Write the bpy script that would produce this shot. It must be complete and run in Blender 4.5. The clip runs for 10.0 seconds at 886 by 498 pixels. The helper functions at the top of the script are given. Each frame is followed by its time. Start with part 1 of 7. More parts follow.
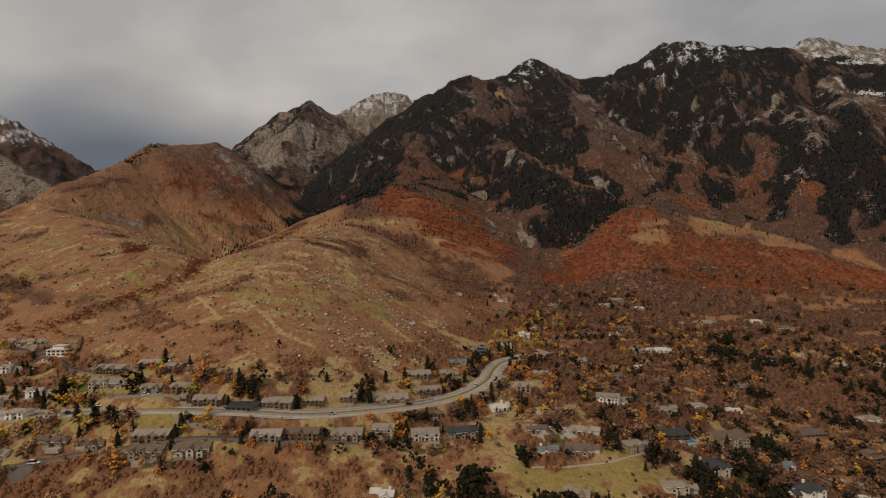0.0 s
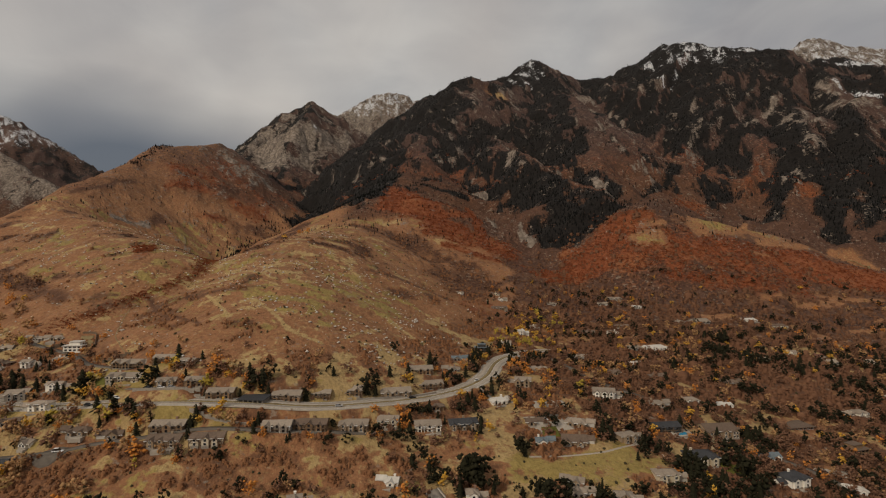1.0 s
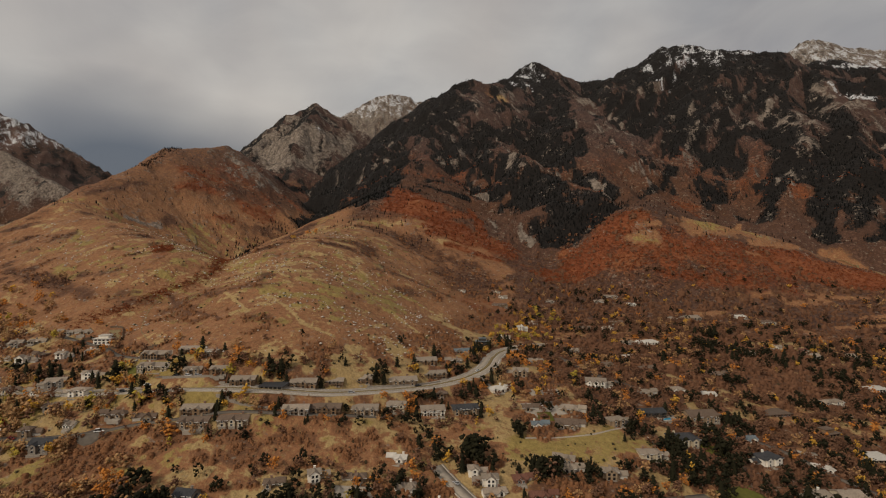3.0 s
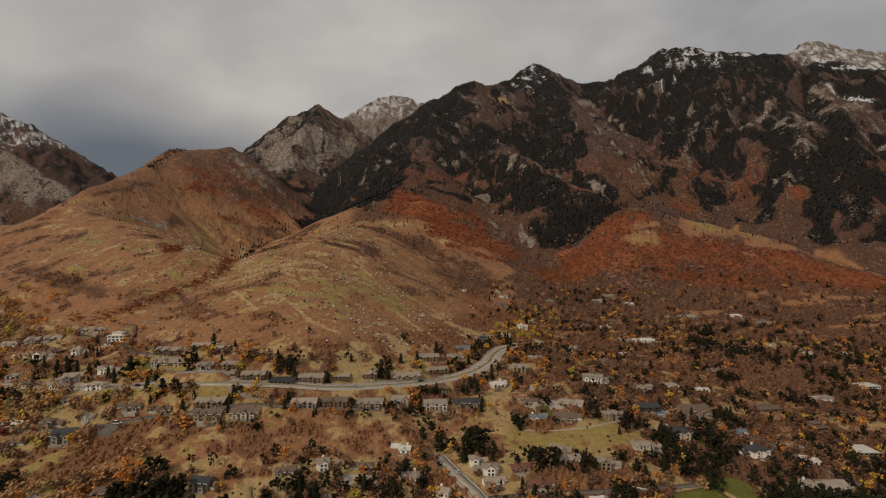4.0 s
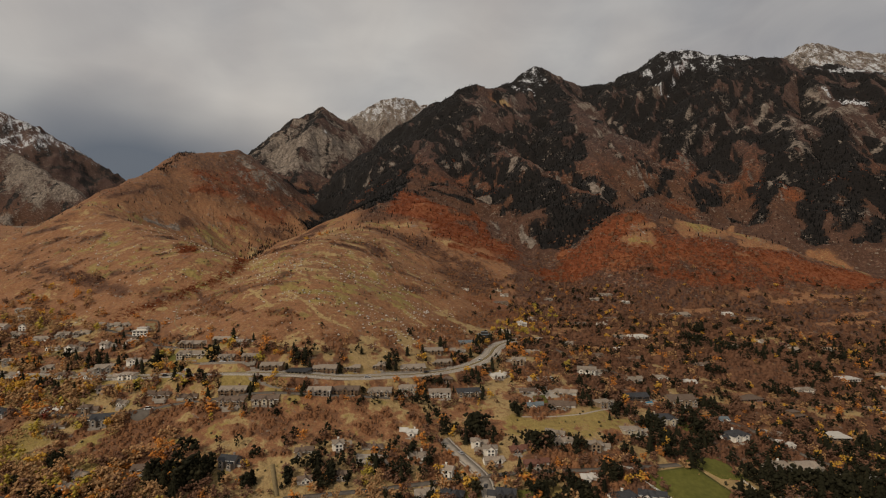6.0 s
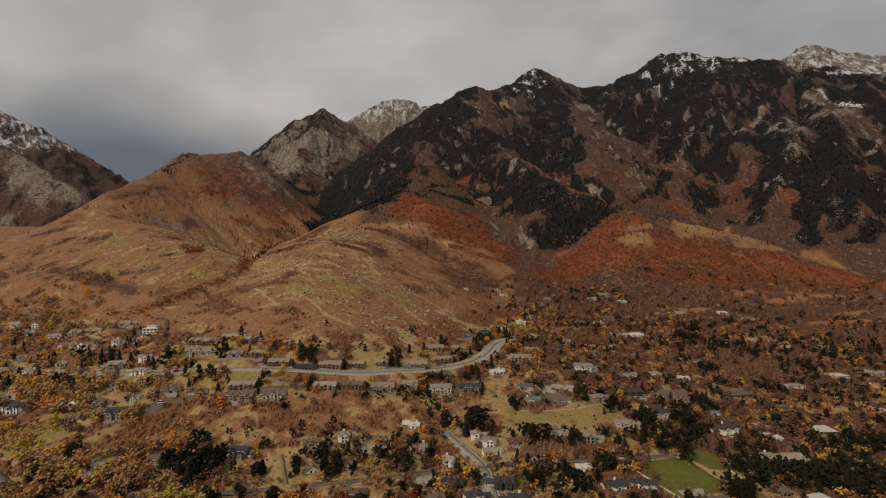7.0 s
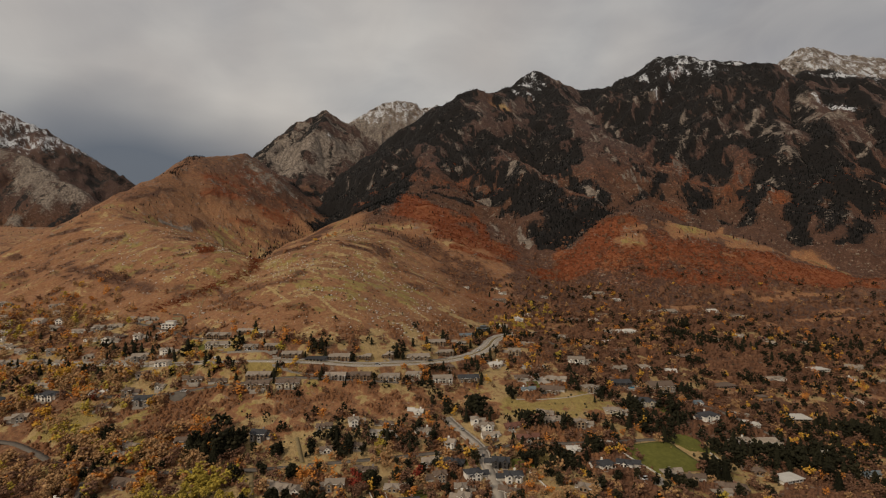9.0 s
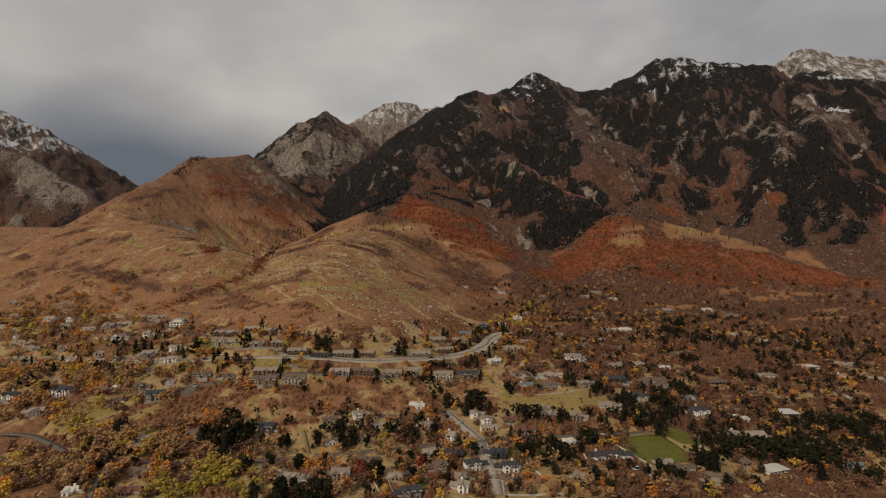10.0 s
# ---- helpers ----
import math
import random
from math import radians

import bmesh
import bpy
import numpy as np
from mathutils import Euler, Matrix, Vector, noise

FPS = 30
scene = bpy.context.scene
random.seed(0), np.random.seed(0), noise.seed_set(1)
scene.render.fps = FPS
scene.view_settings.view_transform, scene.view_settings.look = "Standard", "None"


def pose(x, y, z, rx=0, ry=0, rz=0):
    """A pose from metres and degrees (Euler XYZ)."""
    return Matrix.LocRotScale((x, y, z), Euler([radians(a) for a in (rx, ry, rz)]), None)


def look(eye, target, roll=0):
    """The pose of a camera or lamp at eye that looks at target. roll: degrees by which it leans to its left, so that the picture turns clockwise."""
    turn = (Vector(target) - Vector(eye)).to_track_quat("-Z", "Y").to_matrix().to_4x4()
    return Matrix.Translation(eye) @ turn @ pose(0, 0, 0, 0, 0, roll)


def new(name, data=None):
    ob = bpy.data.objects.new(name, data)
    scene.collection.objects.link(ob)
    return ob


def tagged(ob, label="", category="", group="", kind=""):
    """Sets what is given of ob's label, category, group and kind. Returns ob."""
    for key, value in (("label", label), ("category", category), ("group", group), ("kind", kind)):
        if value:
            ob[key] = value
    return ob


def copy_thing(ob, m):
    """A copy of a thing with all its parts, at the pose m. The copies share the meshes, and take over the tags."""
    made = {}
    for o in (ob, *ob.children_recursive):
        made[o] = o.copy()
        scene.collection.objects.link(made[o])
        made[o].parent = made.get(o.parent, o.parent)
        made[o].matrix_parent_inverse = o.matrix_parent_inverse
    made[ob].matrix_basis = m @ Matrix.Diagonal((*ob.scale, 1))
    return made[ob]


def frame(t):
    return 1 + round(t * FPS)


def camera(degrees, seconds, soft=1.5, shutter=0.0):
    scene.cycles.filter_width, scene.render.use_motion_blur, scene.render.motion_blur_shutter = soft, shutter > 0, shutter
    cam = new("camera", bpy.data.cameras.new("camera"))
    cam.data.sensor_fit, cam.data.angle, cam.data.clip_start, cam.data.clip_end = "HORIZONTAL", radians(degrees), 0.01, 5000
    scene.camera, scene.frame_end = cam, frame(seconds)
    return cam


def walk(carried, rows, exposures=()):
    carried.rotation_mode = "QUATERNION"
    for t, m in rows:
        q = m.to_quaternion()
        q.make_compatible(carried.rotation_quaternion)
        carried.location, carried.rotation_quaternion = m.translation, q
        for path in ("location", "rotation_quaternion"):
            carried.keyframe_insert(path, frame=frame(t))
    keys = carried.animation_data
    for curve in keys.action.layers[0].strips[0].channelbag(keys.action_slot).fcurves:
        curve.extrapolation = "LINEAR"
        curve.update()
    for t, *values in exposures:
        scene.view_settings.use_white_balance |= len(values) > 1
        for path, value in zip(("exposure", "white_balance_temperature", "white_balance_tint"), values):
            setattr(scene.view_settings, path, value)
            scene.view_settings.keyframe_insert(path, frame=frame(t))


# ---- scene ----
cam = camera(80.7, 10.0, soft=1.15)
METRES, EYE, TILT, LEAN, TURN = 150.0, 125.0, 0.0, 0.0, 0.0
ROWS = [
    (0.0, 0.0, 0.0, 0.0, 0.0, 0.0, -0.0),
    (0.5, -0.0018, -0.0496, -0.0006, 0.05, 0.01, -0.02),
    (1.0, -0.0038, -0.0982, -0.0006, 0.12, -0.0, -0.02),
    (1.5, -0.0054, -0.1478, -0.0011, 0.16, -0.02, 0.01),
    (2.0, -0.0075, -0.1967, -0.0011, 0.2, -0.05, 0.0),
    (2.5, -0.0092, -0.2467, -0.0019, 0.26, -0.03, 0.01),
    (4.0, -0.0151, -0.3955, -0.0015, 0.46, 0.03, -0.04),
    (4.5, -0.0169, -0.445, -0.0013, 0.53, 0.05, -0.02),
    (5.0, -0.0187, -0.4952, -0.001, 0.59, 0.08, -0.01),
    (5.5, -0.0206, -0.5446, -0.0017, 0.66, 0.07, -0.01),
    (7.0, -0.0247, -0.6962, -0.0031, 0.71, 0.15, -0.03),
    (7.5, -0.0259, -0.7468, -0.0041, 0.72, 0.15, -0.04),
    (8.0, -0.0272, -0.7966, -0.0048, 0.73, 0.16, -0.05),
    (8.5, -0.0286, -0.8477, -0.0053, 0.74, 0.17, -0.05),
    (9.0, -0.0299, -0.898, -0.0057, 0.76, 0.19, -0.04),
    (9.5, -0.0314, -0.9491, -0.0058, 0.76, 0.21, -0.07),
    (10.0, -0.0327, -0.9994, -0.0059, 0.74, 0.21, -0.07),
]
walk(cam, [(t, pose(0, 0, EYE, TILT, LEAN, TURN) @ pose(METRES * x, METRES * y, METRES * z, 90 + pitch, roll, yaw)) for t, x, y, z, yaw, pitch, roll in ROWS])

# ---- sky and light ----
def socket(nodes, kind, **values):
    n = nodes.new(kind)
    for k, v in values.items():
        n.inputs[k.replace("_", " ")].default_value = v
    return n


world = bpy.data.worlds.new("overcast_sky")
scene.world = world
world.use_nodes = True
wn, wl = world.node_tree.nodes, world.node_tree.links
wn.clear()
SUN_UP, SUN_ROUND = radians(42), radians(250)
sky = wn.new("ShaderNodeTexSky")
sky.sky_type, sky.sun_disc, sky.sun_elevation, sky.sun_rotation = "NISHITA", False, SUN_UP, SUN_ROUND
sky.dust_density, sky.air_density = 3.0, 1.5
sky_gain = socket(wn, "ShaderNodeVectorMath")
sky_gain.operation = "SCALE"
sky_gain.inputs["Scale"].default_value = 0.06
wl.new(sky.outputs[0], sky_gain.inputs[0])
coord = wn.new("ShaderNodeTexCoord")
sep = wn.new("ShaderNodeSeparateXYZ")
wl.new(coord.outputs["Generated"], sep.inputs[0])


def wmath(op, a, b=None, c=None, clamp=False):
    n = wn.new("ShaderNodeMath")
    n.operation, n.use_clamp = op, clamp
    for i, v in enumerate((a, b, c)):
        if v is None:
            continue
        if isinstance(v, (int, float)):
            n.inputs[i].default_value = v
        else:
            wl.new(v, n.inputs[i])
    return n.outputs[0]


def wmix(f, a, b):
    n = wn.new("ShaderNodeMix")
    n.data_type = "RGBA"
    for s, v in ((0, f), (6, a), (7, b)):
        if isinstance(v, tuple):
            n.inputs[s].default_value = (*v, 1)
        elif isinstance(v, float):
            n.inputs[s].default_value = v
        else:
            wl.new(v, n.inputs[s])
    return n.outputs[2]


# Cloud layers stretched sideways, as sheets seen from below
stretch = wn.new("ShaderNodeMapping")
stretch.inputs["Scale"].default_value = (1.0, 1.0, 1.9)
wl.new(coord.outputs["Generated"], stretch.inputs[0])
big = socket(wn, "ShaderNodeTexNoise", Scale=2.1, Detail=3.0, Roughness=0.5, Distortion=0.35)
fine = socket(wn, "ShaderNodeTexNoise", Scale=6.5, Detail=5.0, Roughness=0.55, Distortion=0.5)
for n in (big, fine):
    wl.new(stretch.outputs[0], n.inputs["Vector"])
cloud = wmath("MULTIPLY_ADD", fine.outputs[0], 0.28, wmath("MULTIPLY", big.outputs[0], 0.92))
cloud = wmath("MULTIPLY_ADD", wmath("SUBTRACT", cloud, 0.60), 2.2, 0.47)
cloud = wmath("ADD", cloud, wmath("MULTIPLY", sep.outputs[0], -0.26), clamp=True)
cloud_colour = wmix(cloud, (0.275, 0.272, 0.285), (0.60, 0.575, 0.535))
warm = socket(wn, "ShaderNodeTexNoise", Scale=3.1, Detail=2.0)
wl.new(coord.outputs["Generated"], warm.inputs["Vector"])
cloud_colour = wmix(wmath("MULTIPLY_ADD", warm.outputs[0], 1.6, -0.62, clamp=True), cloud_colour, (0.44, 0.385, 0.345))
# The dark rain-blue gap low over the western canyon
gap_x = wmath("MULTIPLY", wmath("ADD", sep.outputs[0], 0.50), 3.0)
gap_z = wmath("MULTIPLY", wmath("MULTIPLY_ADD", big.outputs[0], 0.10, wmath("SUBTRACT", sep.outputs[2], 0.185)), 8.5)
gap = wmath("SUBTRACT", 1.25, wmath("SQRT", wmath("ADD", wmath("MULTIPLY", gap_x, gap_x), wmath("MULTIPLY", gap_z, gap_z))), clamp=True)
cloud_colour = wmix(wmath("MULTIPLY", gap, 0.95, clamp=True), cloud_colour, (0.105, 0.122, 0.152))
bg = wn.new("ShaderNodeBackground")
wl.new(wmix(0.93, sky_gain.outputs[0], cloud_colour), bg.inputs[0])
bg.inputs[1].default_value = 1.0
wout = wn.new("ShaderNodeOutputWorld")
wl.new(bg.outputs[0], wout.inputs[0])

sun = new("sun", bpy.data.lights.new("sun", "SUN"))
sun.data.energy, sun.data.angle, sun.data.color = 2.1, radians(12), (1.0, 0.87, 0.70)
sun.matrix_world = look((-900, -700, 1100), (0, 300, 0))
scene.view_settings.exposure = 0.0

# ---- materials ----
class Mat:
    """A node material with short calls for the nodes it needs."""

    def __init__(self, name, rough=0.9, metal=0.0):
        self.m = bpy.data.materials.new(name)
        self.m.use_nodes = True
        self.t = self.m.node_tree
        self.bsdf = self.t.nodes["Principled BSDF"]
        self.bsdf.inputs["Roughness"].default_value = rough
        self.bsdf.inputs["Metallic"].default_value = metal
        self.bsdf.inputs["Specular IOR Level"].default_value = 0.25
        self.pos = self.t.nodes.new("ShaderNodeNewGeometry")
        self.where = self.pos.outputs["Position"]

    def put(self, slot, v):
        if isinstance(v, (int, float)):
            slot.default_value = v
        elif isinstance(v, tuple):
            slot.default_value = (*v, 1) if len(v) == 3 and slot.type == "RGBA" else v
        else:
            self.t.links.new(v, slot)

    def noise(self, metres, detail=3.0, rough=0.55, stretch=None, distortion=0.0):
        n = self.t.nodes.new("ShaderNodeTexNoise")
        n.inputs["Scale"].default_value, n.inputs["Detail"].default_value = 1.0 / metres, detail
        n.inputs["Roughness"].default_value, n.inputs["Distortion"].default_value = rough, distortion
        src = self.where
        if stretch:
            mp = self.t.nodes.new("ShaderNodeMapping")
            mp.inputs["Scale"].default_value = stretch
            self.t.links.new(src, mp.inputs[0])
            src = mp.outputs[0]
        self.t.links.new(src, n.inputs["Vector"])
        return n.outputs[0]

    def cells(self, metres, out="Distance"):
        n = self.t.nodes.new("ShaderNodeTexVoronoi")
        n.inputs["Scale"].default_value = 1.0 / metres
        self.t.links.new(self.where, n.inputs["Vector"])
        return n.outputs[out]

    def math(self, op, a, b=None, c=None, clamp=False):
        n = self.t.nodes.new("ShaderNodeMath")
        n.operation, n.use_clamp = op, clamp
        for i, v in enumerate((a, b, c)):
            if v is not None:
                self.put(n.inputs[i], v)
        return n.outputs[0]

    def step(self, v, lo, hi):
        n = self.t.nodes.new("ShaderNodeMapRange")
        n.interpolation_type = "SMOOTHSTEP"
        self.put(n.inputs[0], v)
        n.inputs[1].default_value, n.inputs[2].default_value = lo, hi
        return n.outputs[0]

    def mix(self, f, a, b):
        n = self.t.nodes.new("ShaderNodeMix")
        n.data_type = "RGBA"
        self.put(n.inputs[0], f)
        self.put(n.inputs[6], a)
        self.put(n.inputs[7], b)
        return n.outputs[2]

    def ramp(self, v, *stops):
        n = self.t.nodes.new("ShaderNodeValToRGB")
        e = n.color_ramp.elements
        while len(e) < len(stops):
            e.new(0.5)
        for el, (p, c) in zip(e, stops):
            el.position, el.color = p, (*c, 1)
        self.put(n.inputs[0], v)
        return n.outputs[0]

    def island(self):
        return self.pos.outputs["Random Per Island"]

    def each(self):
        n = self.t.nodes.new("ShaderNodeObjectInfo")
        return n.outputs["Random"]

    def cover(self, name):
        n = self.t.nodes.new("ShaderNodeAttribute")
        n.attribute_name = name
        return n

    def bump(self, h, depth, strength=1.0):
        n = self.t.nodes.new("ShaderNodeBump")
        n.inputs["Distance"].default_value, n.inputs["Strength"].default_value = depth, strength
        self.put(n.inputs["Height"], h)
        self.t.links.new(n.outputs[0], self.bsdf.inputs["Normal"])

    def colour(self, c):
        self.put(self.bsdf.inputs["Base Color"], c)
        return self.m


def land_material():
    """Dry autumn hillsides: brown scrub, straw grass, red oak, forest floor, pale granite and snow, by the cover map."""
    k = Mat("hillside", 0.95)
    n60, n14, n4, n1 = k.noise(60, 4), k.noise(14, 4, 0.6), k.noise(4, 3, 0.6), k.noise(1.1, 2)
    scrub = k.ramp(k.math("MULTIPLY_ADD", n14, 0.3, k.math("MULTIPLY_ADD", n4, 0.4, k.math("MULTIPLY", n1, 0.3))), (0.28, (0.120, 0.057, 0.028)), (0.5, (0.232, 0.108, 0.051)), (0.72, (0.33, 0.166, 0.079)))
    grain = k.math("MULTIPLY_ADD", n1, 0.45, k.math("MULTIPLY", n4, 0.55))
    straw = k.ramp(grain, (0.3, (0.225, 0.150, 0.064)), (0.7, (0.40, 0.283, 0.130)))
    green = k.ramp(grain, (0.3, (0.165, 0.118, 0.036)), (0.7, (0.315, 0.232, 0.078)))
    map1, map2 = k.cover("cover"), k.cover("ground_kind")
    s1, s2 = (k.t.nodes.new("ShaderNodeSeparateColor") for _ in "ab")
    k.t.links.new(map1.outputs["Color"], s1.inputs[0])
    k.t.links.new(map2.outputs["Color"], s2.inputs[0])
    ragged = k.math("ADD", k.math("MULTIPLY_ADD", n14, 0.7, -0.35), k.math("MULTIPLY_ADD", n4, 0.9, -0.45))

    def edge(v, width=0.12):
        return k.step(k.math("ADD", v, ragged), 0.5 - width, 0.5 + width)

    dry = k.math("MULTIPLY", k.step(k.noise(2.6, 3, 0.7), 0.54, 0.62), 0.42)
    dull = k.math("MULTIPLY", k.step(k.noise(3.4, 3, 0.7, (1.0, 1.0, 1.4)), 0.56, 0.64), 0.55)
    c = k.mix(dull, k.mix(dry, scrub, straw), (0.125, 0.060, 0.030))
    c = k.mix(edge(s2.outputs[0], 0.08), c, straw)
    c = k.mix(edge(s2.outputs[1], 0.10), c, green)
    bare = k.ramp(k.math("MULTIPLY_ADD", n4, 0.6, k.math("MULTIPLY", n14, 0.4)), (0.32, (0.030, 0.0140, 0.0085)), (0.5, (0.082, 0.0375, 0.0205)), (0.68, (0.155, 0.078, 0.042)))
    mauve = k.ramp(k.math("MULTIPLY_ADD", n4, 0.6, k.math("MULTIPLY", n14, 0.4)), (0.32, (0.021, 0.0122, 0.0100)), (0.5, (0.064, 0.0365, 0.0285)), (0.68, (0.128, 0.078, 0.060)))
    c = k.mix(edge(s2.outputs[2], 0.2), c, k.mix(map2.outputs["Alpha"], bare, mauve))
    fleck = k.step(k.math("ADD", k.noise(5.5, 3, 0.6), k.math("MULTIPLY", n60, 0.35)), 0.80, 0.86)
    fleck = k.math("MULTIPLY", fleck, k.math("MULTIPLY_ADD", s2.outputs[2], 0.6, 0.25))
    c = k.mix(fleck, c, k.ramp(n1, (0.3, (0.15, 0.115, 0.085)), (0.7, (0.30, 0.25, 0.20))))
    red = k.ramp(k.math("MULTIPLY_ADD", n4, 0.5, k.math("MULTIPLY", n60, 0.5)), (0.3, (0.100, 0.030, 0.0125)), (0.5, (0.188, 0.055, 0.021)), (0.7, (0.235, 0.100, 0.042)))
    c = k.mix(edge(s1.outputs[0], 0.25), c, red)
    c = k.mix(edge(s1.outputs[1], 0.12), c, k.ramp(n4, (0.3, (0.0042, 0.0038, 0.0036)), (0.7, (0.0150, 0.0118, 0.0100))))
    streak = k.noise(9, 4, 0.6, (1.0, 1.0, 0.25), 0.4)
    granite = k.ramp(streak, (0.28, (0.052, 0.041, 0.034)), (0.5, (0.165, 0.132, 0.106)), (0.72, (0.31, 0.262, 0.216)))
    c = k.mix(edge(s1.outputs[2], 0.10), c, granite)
    speck = k.math("MULTIPLY_ADD", k.noise(6, 4, 0.7, (1.0, 1.0, 0.4)), 1.8, -0.9)
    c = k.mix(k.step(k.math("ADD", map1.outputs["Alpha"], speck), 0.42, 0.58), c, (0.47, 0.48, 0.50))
    rockness = k.math("MULTIPLY_ADD", s1.outputs[2], 2.2, 0.6)
    k.bump(k.math("ADD", k.math("MULTIPLY", k.math("MULTIPLY", n14, 5.0), rockness), k.math("MULTIPLY_ADD", n4, 1.6, k.math("MULTIPLY", n1, 0.4))), 1.0, 0.9)
    return k.colour(c)

# ---- plan of the town: place, width, turn, storeys, walls and roof, kind ----
HOUSES = []
HOUSES += [
    (-224, 150, 10, 0, 1, "Ww", 0), (-193, 151, 9, 0, 1, "Rr", 0), (-27, 156, 15, 10, 2, "Gd", 0), (4, 164, 11, -20, 2, "Wg", 0),
    (-93, 169, 9, -6, 1, "Wg", 0), (-196, 170, 16, -12, 1, "Rb", 0), (-104, 171, 15, -20, 1, "Tg", 0), (-72, 172, 15, 5, 2, "Tg", 0),
    (-38, 174, 14, 0, 1, "Tg", 0), (2, 174, 11, 0, 2, "Tg", 0), (33, 175, 7, -20, 1, "Cb", 0), (77, 184, 9, -20, 1, "Tg", 0),
    (-11, 188, 12, 18, 2, "Tb", 0), (35, 189, 15, 0, 2, "Wd", 0),
]
HOUSES += [
    (161, 189, 10, 0, 1, "Gg", 0), (-55, 191, 13, 0, 1, "Gb", 0), (10, 191, 14, 18, 2, "Wd", 0), (176, 198, 18, -12, 1, "Bb", 0),
    (-216, 201, 10, -6, 1, "Wg", 0), (150, 204, 14, 0, 1, "Tb", 0), (29, 206, 15, -12, 2, "Kd", 0), (-20, 207, 10, 5, 1, "Gg", 0),
    (1, 208, 12, -12, 1, "Kd", 0), (138, 208, 8, 5, 1, "Gg", 0), (-217, 212, 9, -20, 1, "Gg", 0), (98, 212, 15, 18, 1, "Wd", 0),
    (-87, 213, 9, 18, 1, "Wb", 0), (218, 213, 17, 18, 1, "Ww", 2),
]
HOUSES += [
    (112, 215, 14, -20, 1, "Wd", 0), (-67, 219, 8, 0, 1, "Tb", 0), (-186, 220, 15, 10, 1, "Tb", 0), (203, 222, 9, -6, 1, "Bb", 0),
    (-136, 225, 15, -12, 2, "Gd", 0), (79, 227, 10, 0, 1, "Ww", 0), (-4, 228, 7, -20, 2, "Wg", 0), (282, 228, 12, 0, 1, "Wt", 0),
    (-96, 235, 10, 5, 1, "Tb", 0), (-21, 240, 7, 18, 1, "Wg", 0), (49, 240, 15, 5, 1, "Rr", 0), (-74, 241, 11, 18, 2, "Wg", 0),
    (27, 241, 8, 18, 1, "Wg", 0), (-50, 244, 12, 10, 1, "Tb", 0),
]
HOUSES += [
    (-322, 248, 14, 18, 2, "Gg", 0), (23, 248, 9, 0, 2, "Wg", 0), (40, 251, 12, 10, 1, "Rr", 0), (252, 253, 7, -12, 1, "Ww", 0),
    (14, 255, 10, 5, 2, "Wg", 0), (-267, 256, 7, 0, 1, "Tb", 0), (273, 256, 7, 10, 1, "Ww", 0), (93, 257, 13, -6, 2, "Tg", 0),
    (215, 259, 16, 0, 2, "Wg", 0), (-237, 260, 17, 5, 2, "Gd", 0), (233, 261, 18, 5, 2, "Cg", 0), (70, 262, 9, -6, 1, "Gg", 0),
    (-28, 263, 11, -6, 1, "Ww", 0), (72, 270, 8, -20, 1, "Tg", 0),
]
HOUSES += [
    (-360, 271, 18, -20, 2, "Wd", 0), (-318, 272, 20, -6, 2, "Wd", 0), (-258, 273, 11, 10, 2, "Tb", 0), (-284, 275, 8, -6, 1, "Ww", 0),
    (-155, 275, 21, 2, 2, "Tb", 1), (-132, 277, 21, 6, 2, "Cb", 1), (124, 279, 17, 0, 2, "Cg", 0), (-235, 280, 7, -12, 1, "Wg", 0),
    (-189, 284, 13, 12, 1, "Tb", 0), (-210, 286, 16, 0, 1, "Tb", 0), (-159, 287, 22, 4, 2, "Bg", 1), (-97, 288, 19, 4, 2, "Gg", 1),
    (242, 291, 7, -12, 1, "Ww", 0), (-343, 292, 14, -12, 1, "Gg", 0),
]
HOUSES += [
    (205, 293, 19, 18, 2, "Wd", 0), (-79, 295, 22, 0, 2, "Bb", 1), (-262, 297, 10, 10, 1, "Gb", 0), (-55, 302, 20, 0, 2, "Tg", 1),
    (156, 305, 22, 5, 2, "Cd", 0), (59, 306, 7, 0, 1, "Wt", 0), (-249, 307, 16, 0, 2, "Wg", 0), (80, 310, 19, -6, 1, "Tb", 0),
    (-35, 310, 15, -4, 2, "Cg", 1), (-11, 312, 19, 8, 2, "Wg", 1), (-282, 313, 8, -12, 1, "Wg", 0), (288, 313, 21, 0, 1, "Tw", 2),
    (-140, 313, 19, 4, 2, "Bg", 1), (114, 314, 16, 18, 2, "Tg", 0),
]
HOUSES += [
    (208, 318, 13, 5, 1, "Wt", 0), (-100, 318, 21, 0, 2, "Bg", 1), (11, 318, 21, 12, 2, "Td", 1), (-308, 319, 11, 0, 1, "Cb", 0),
    (-344, 319, 10, -12, 1, "Wg", 0), (-159, 320, 15, 6, 2, "Bg", 1), (-179, 322, 14, 6, 2, "Tg", 1), (-80, 325, 14, 2, 2, "Bg", 1),
    (56, 327, 11, 0, 1, "Tb", 0), (-282, 330, 17, 18, 2, "Gg", 0), (87, 331, 18, -20, 1, "Tg", 0), (-372, 332, 14, 18, 1, "Gg", 0),
    (-211, 332, 26, 0, 2, "Cg", 1), (-6, 333, 14, 6, 1, "Bb", 0),
]
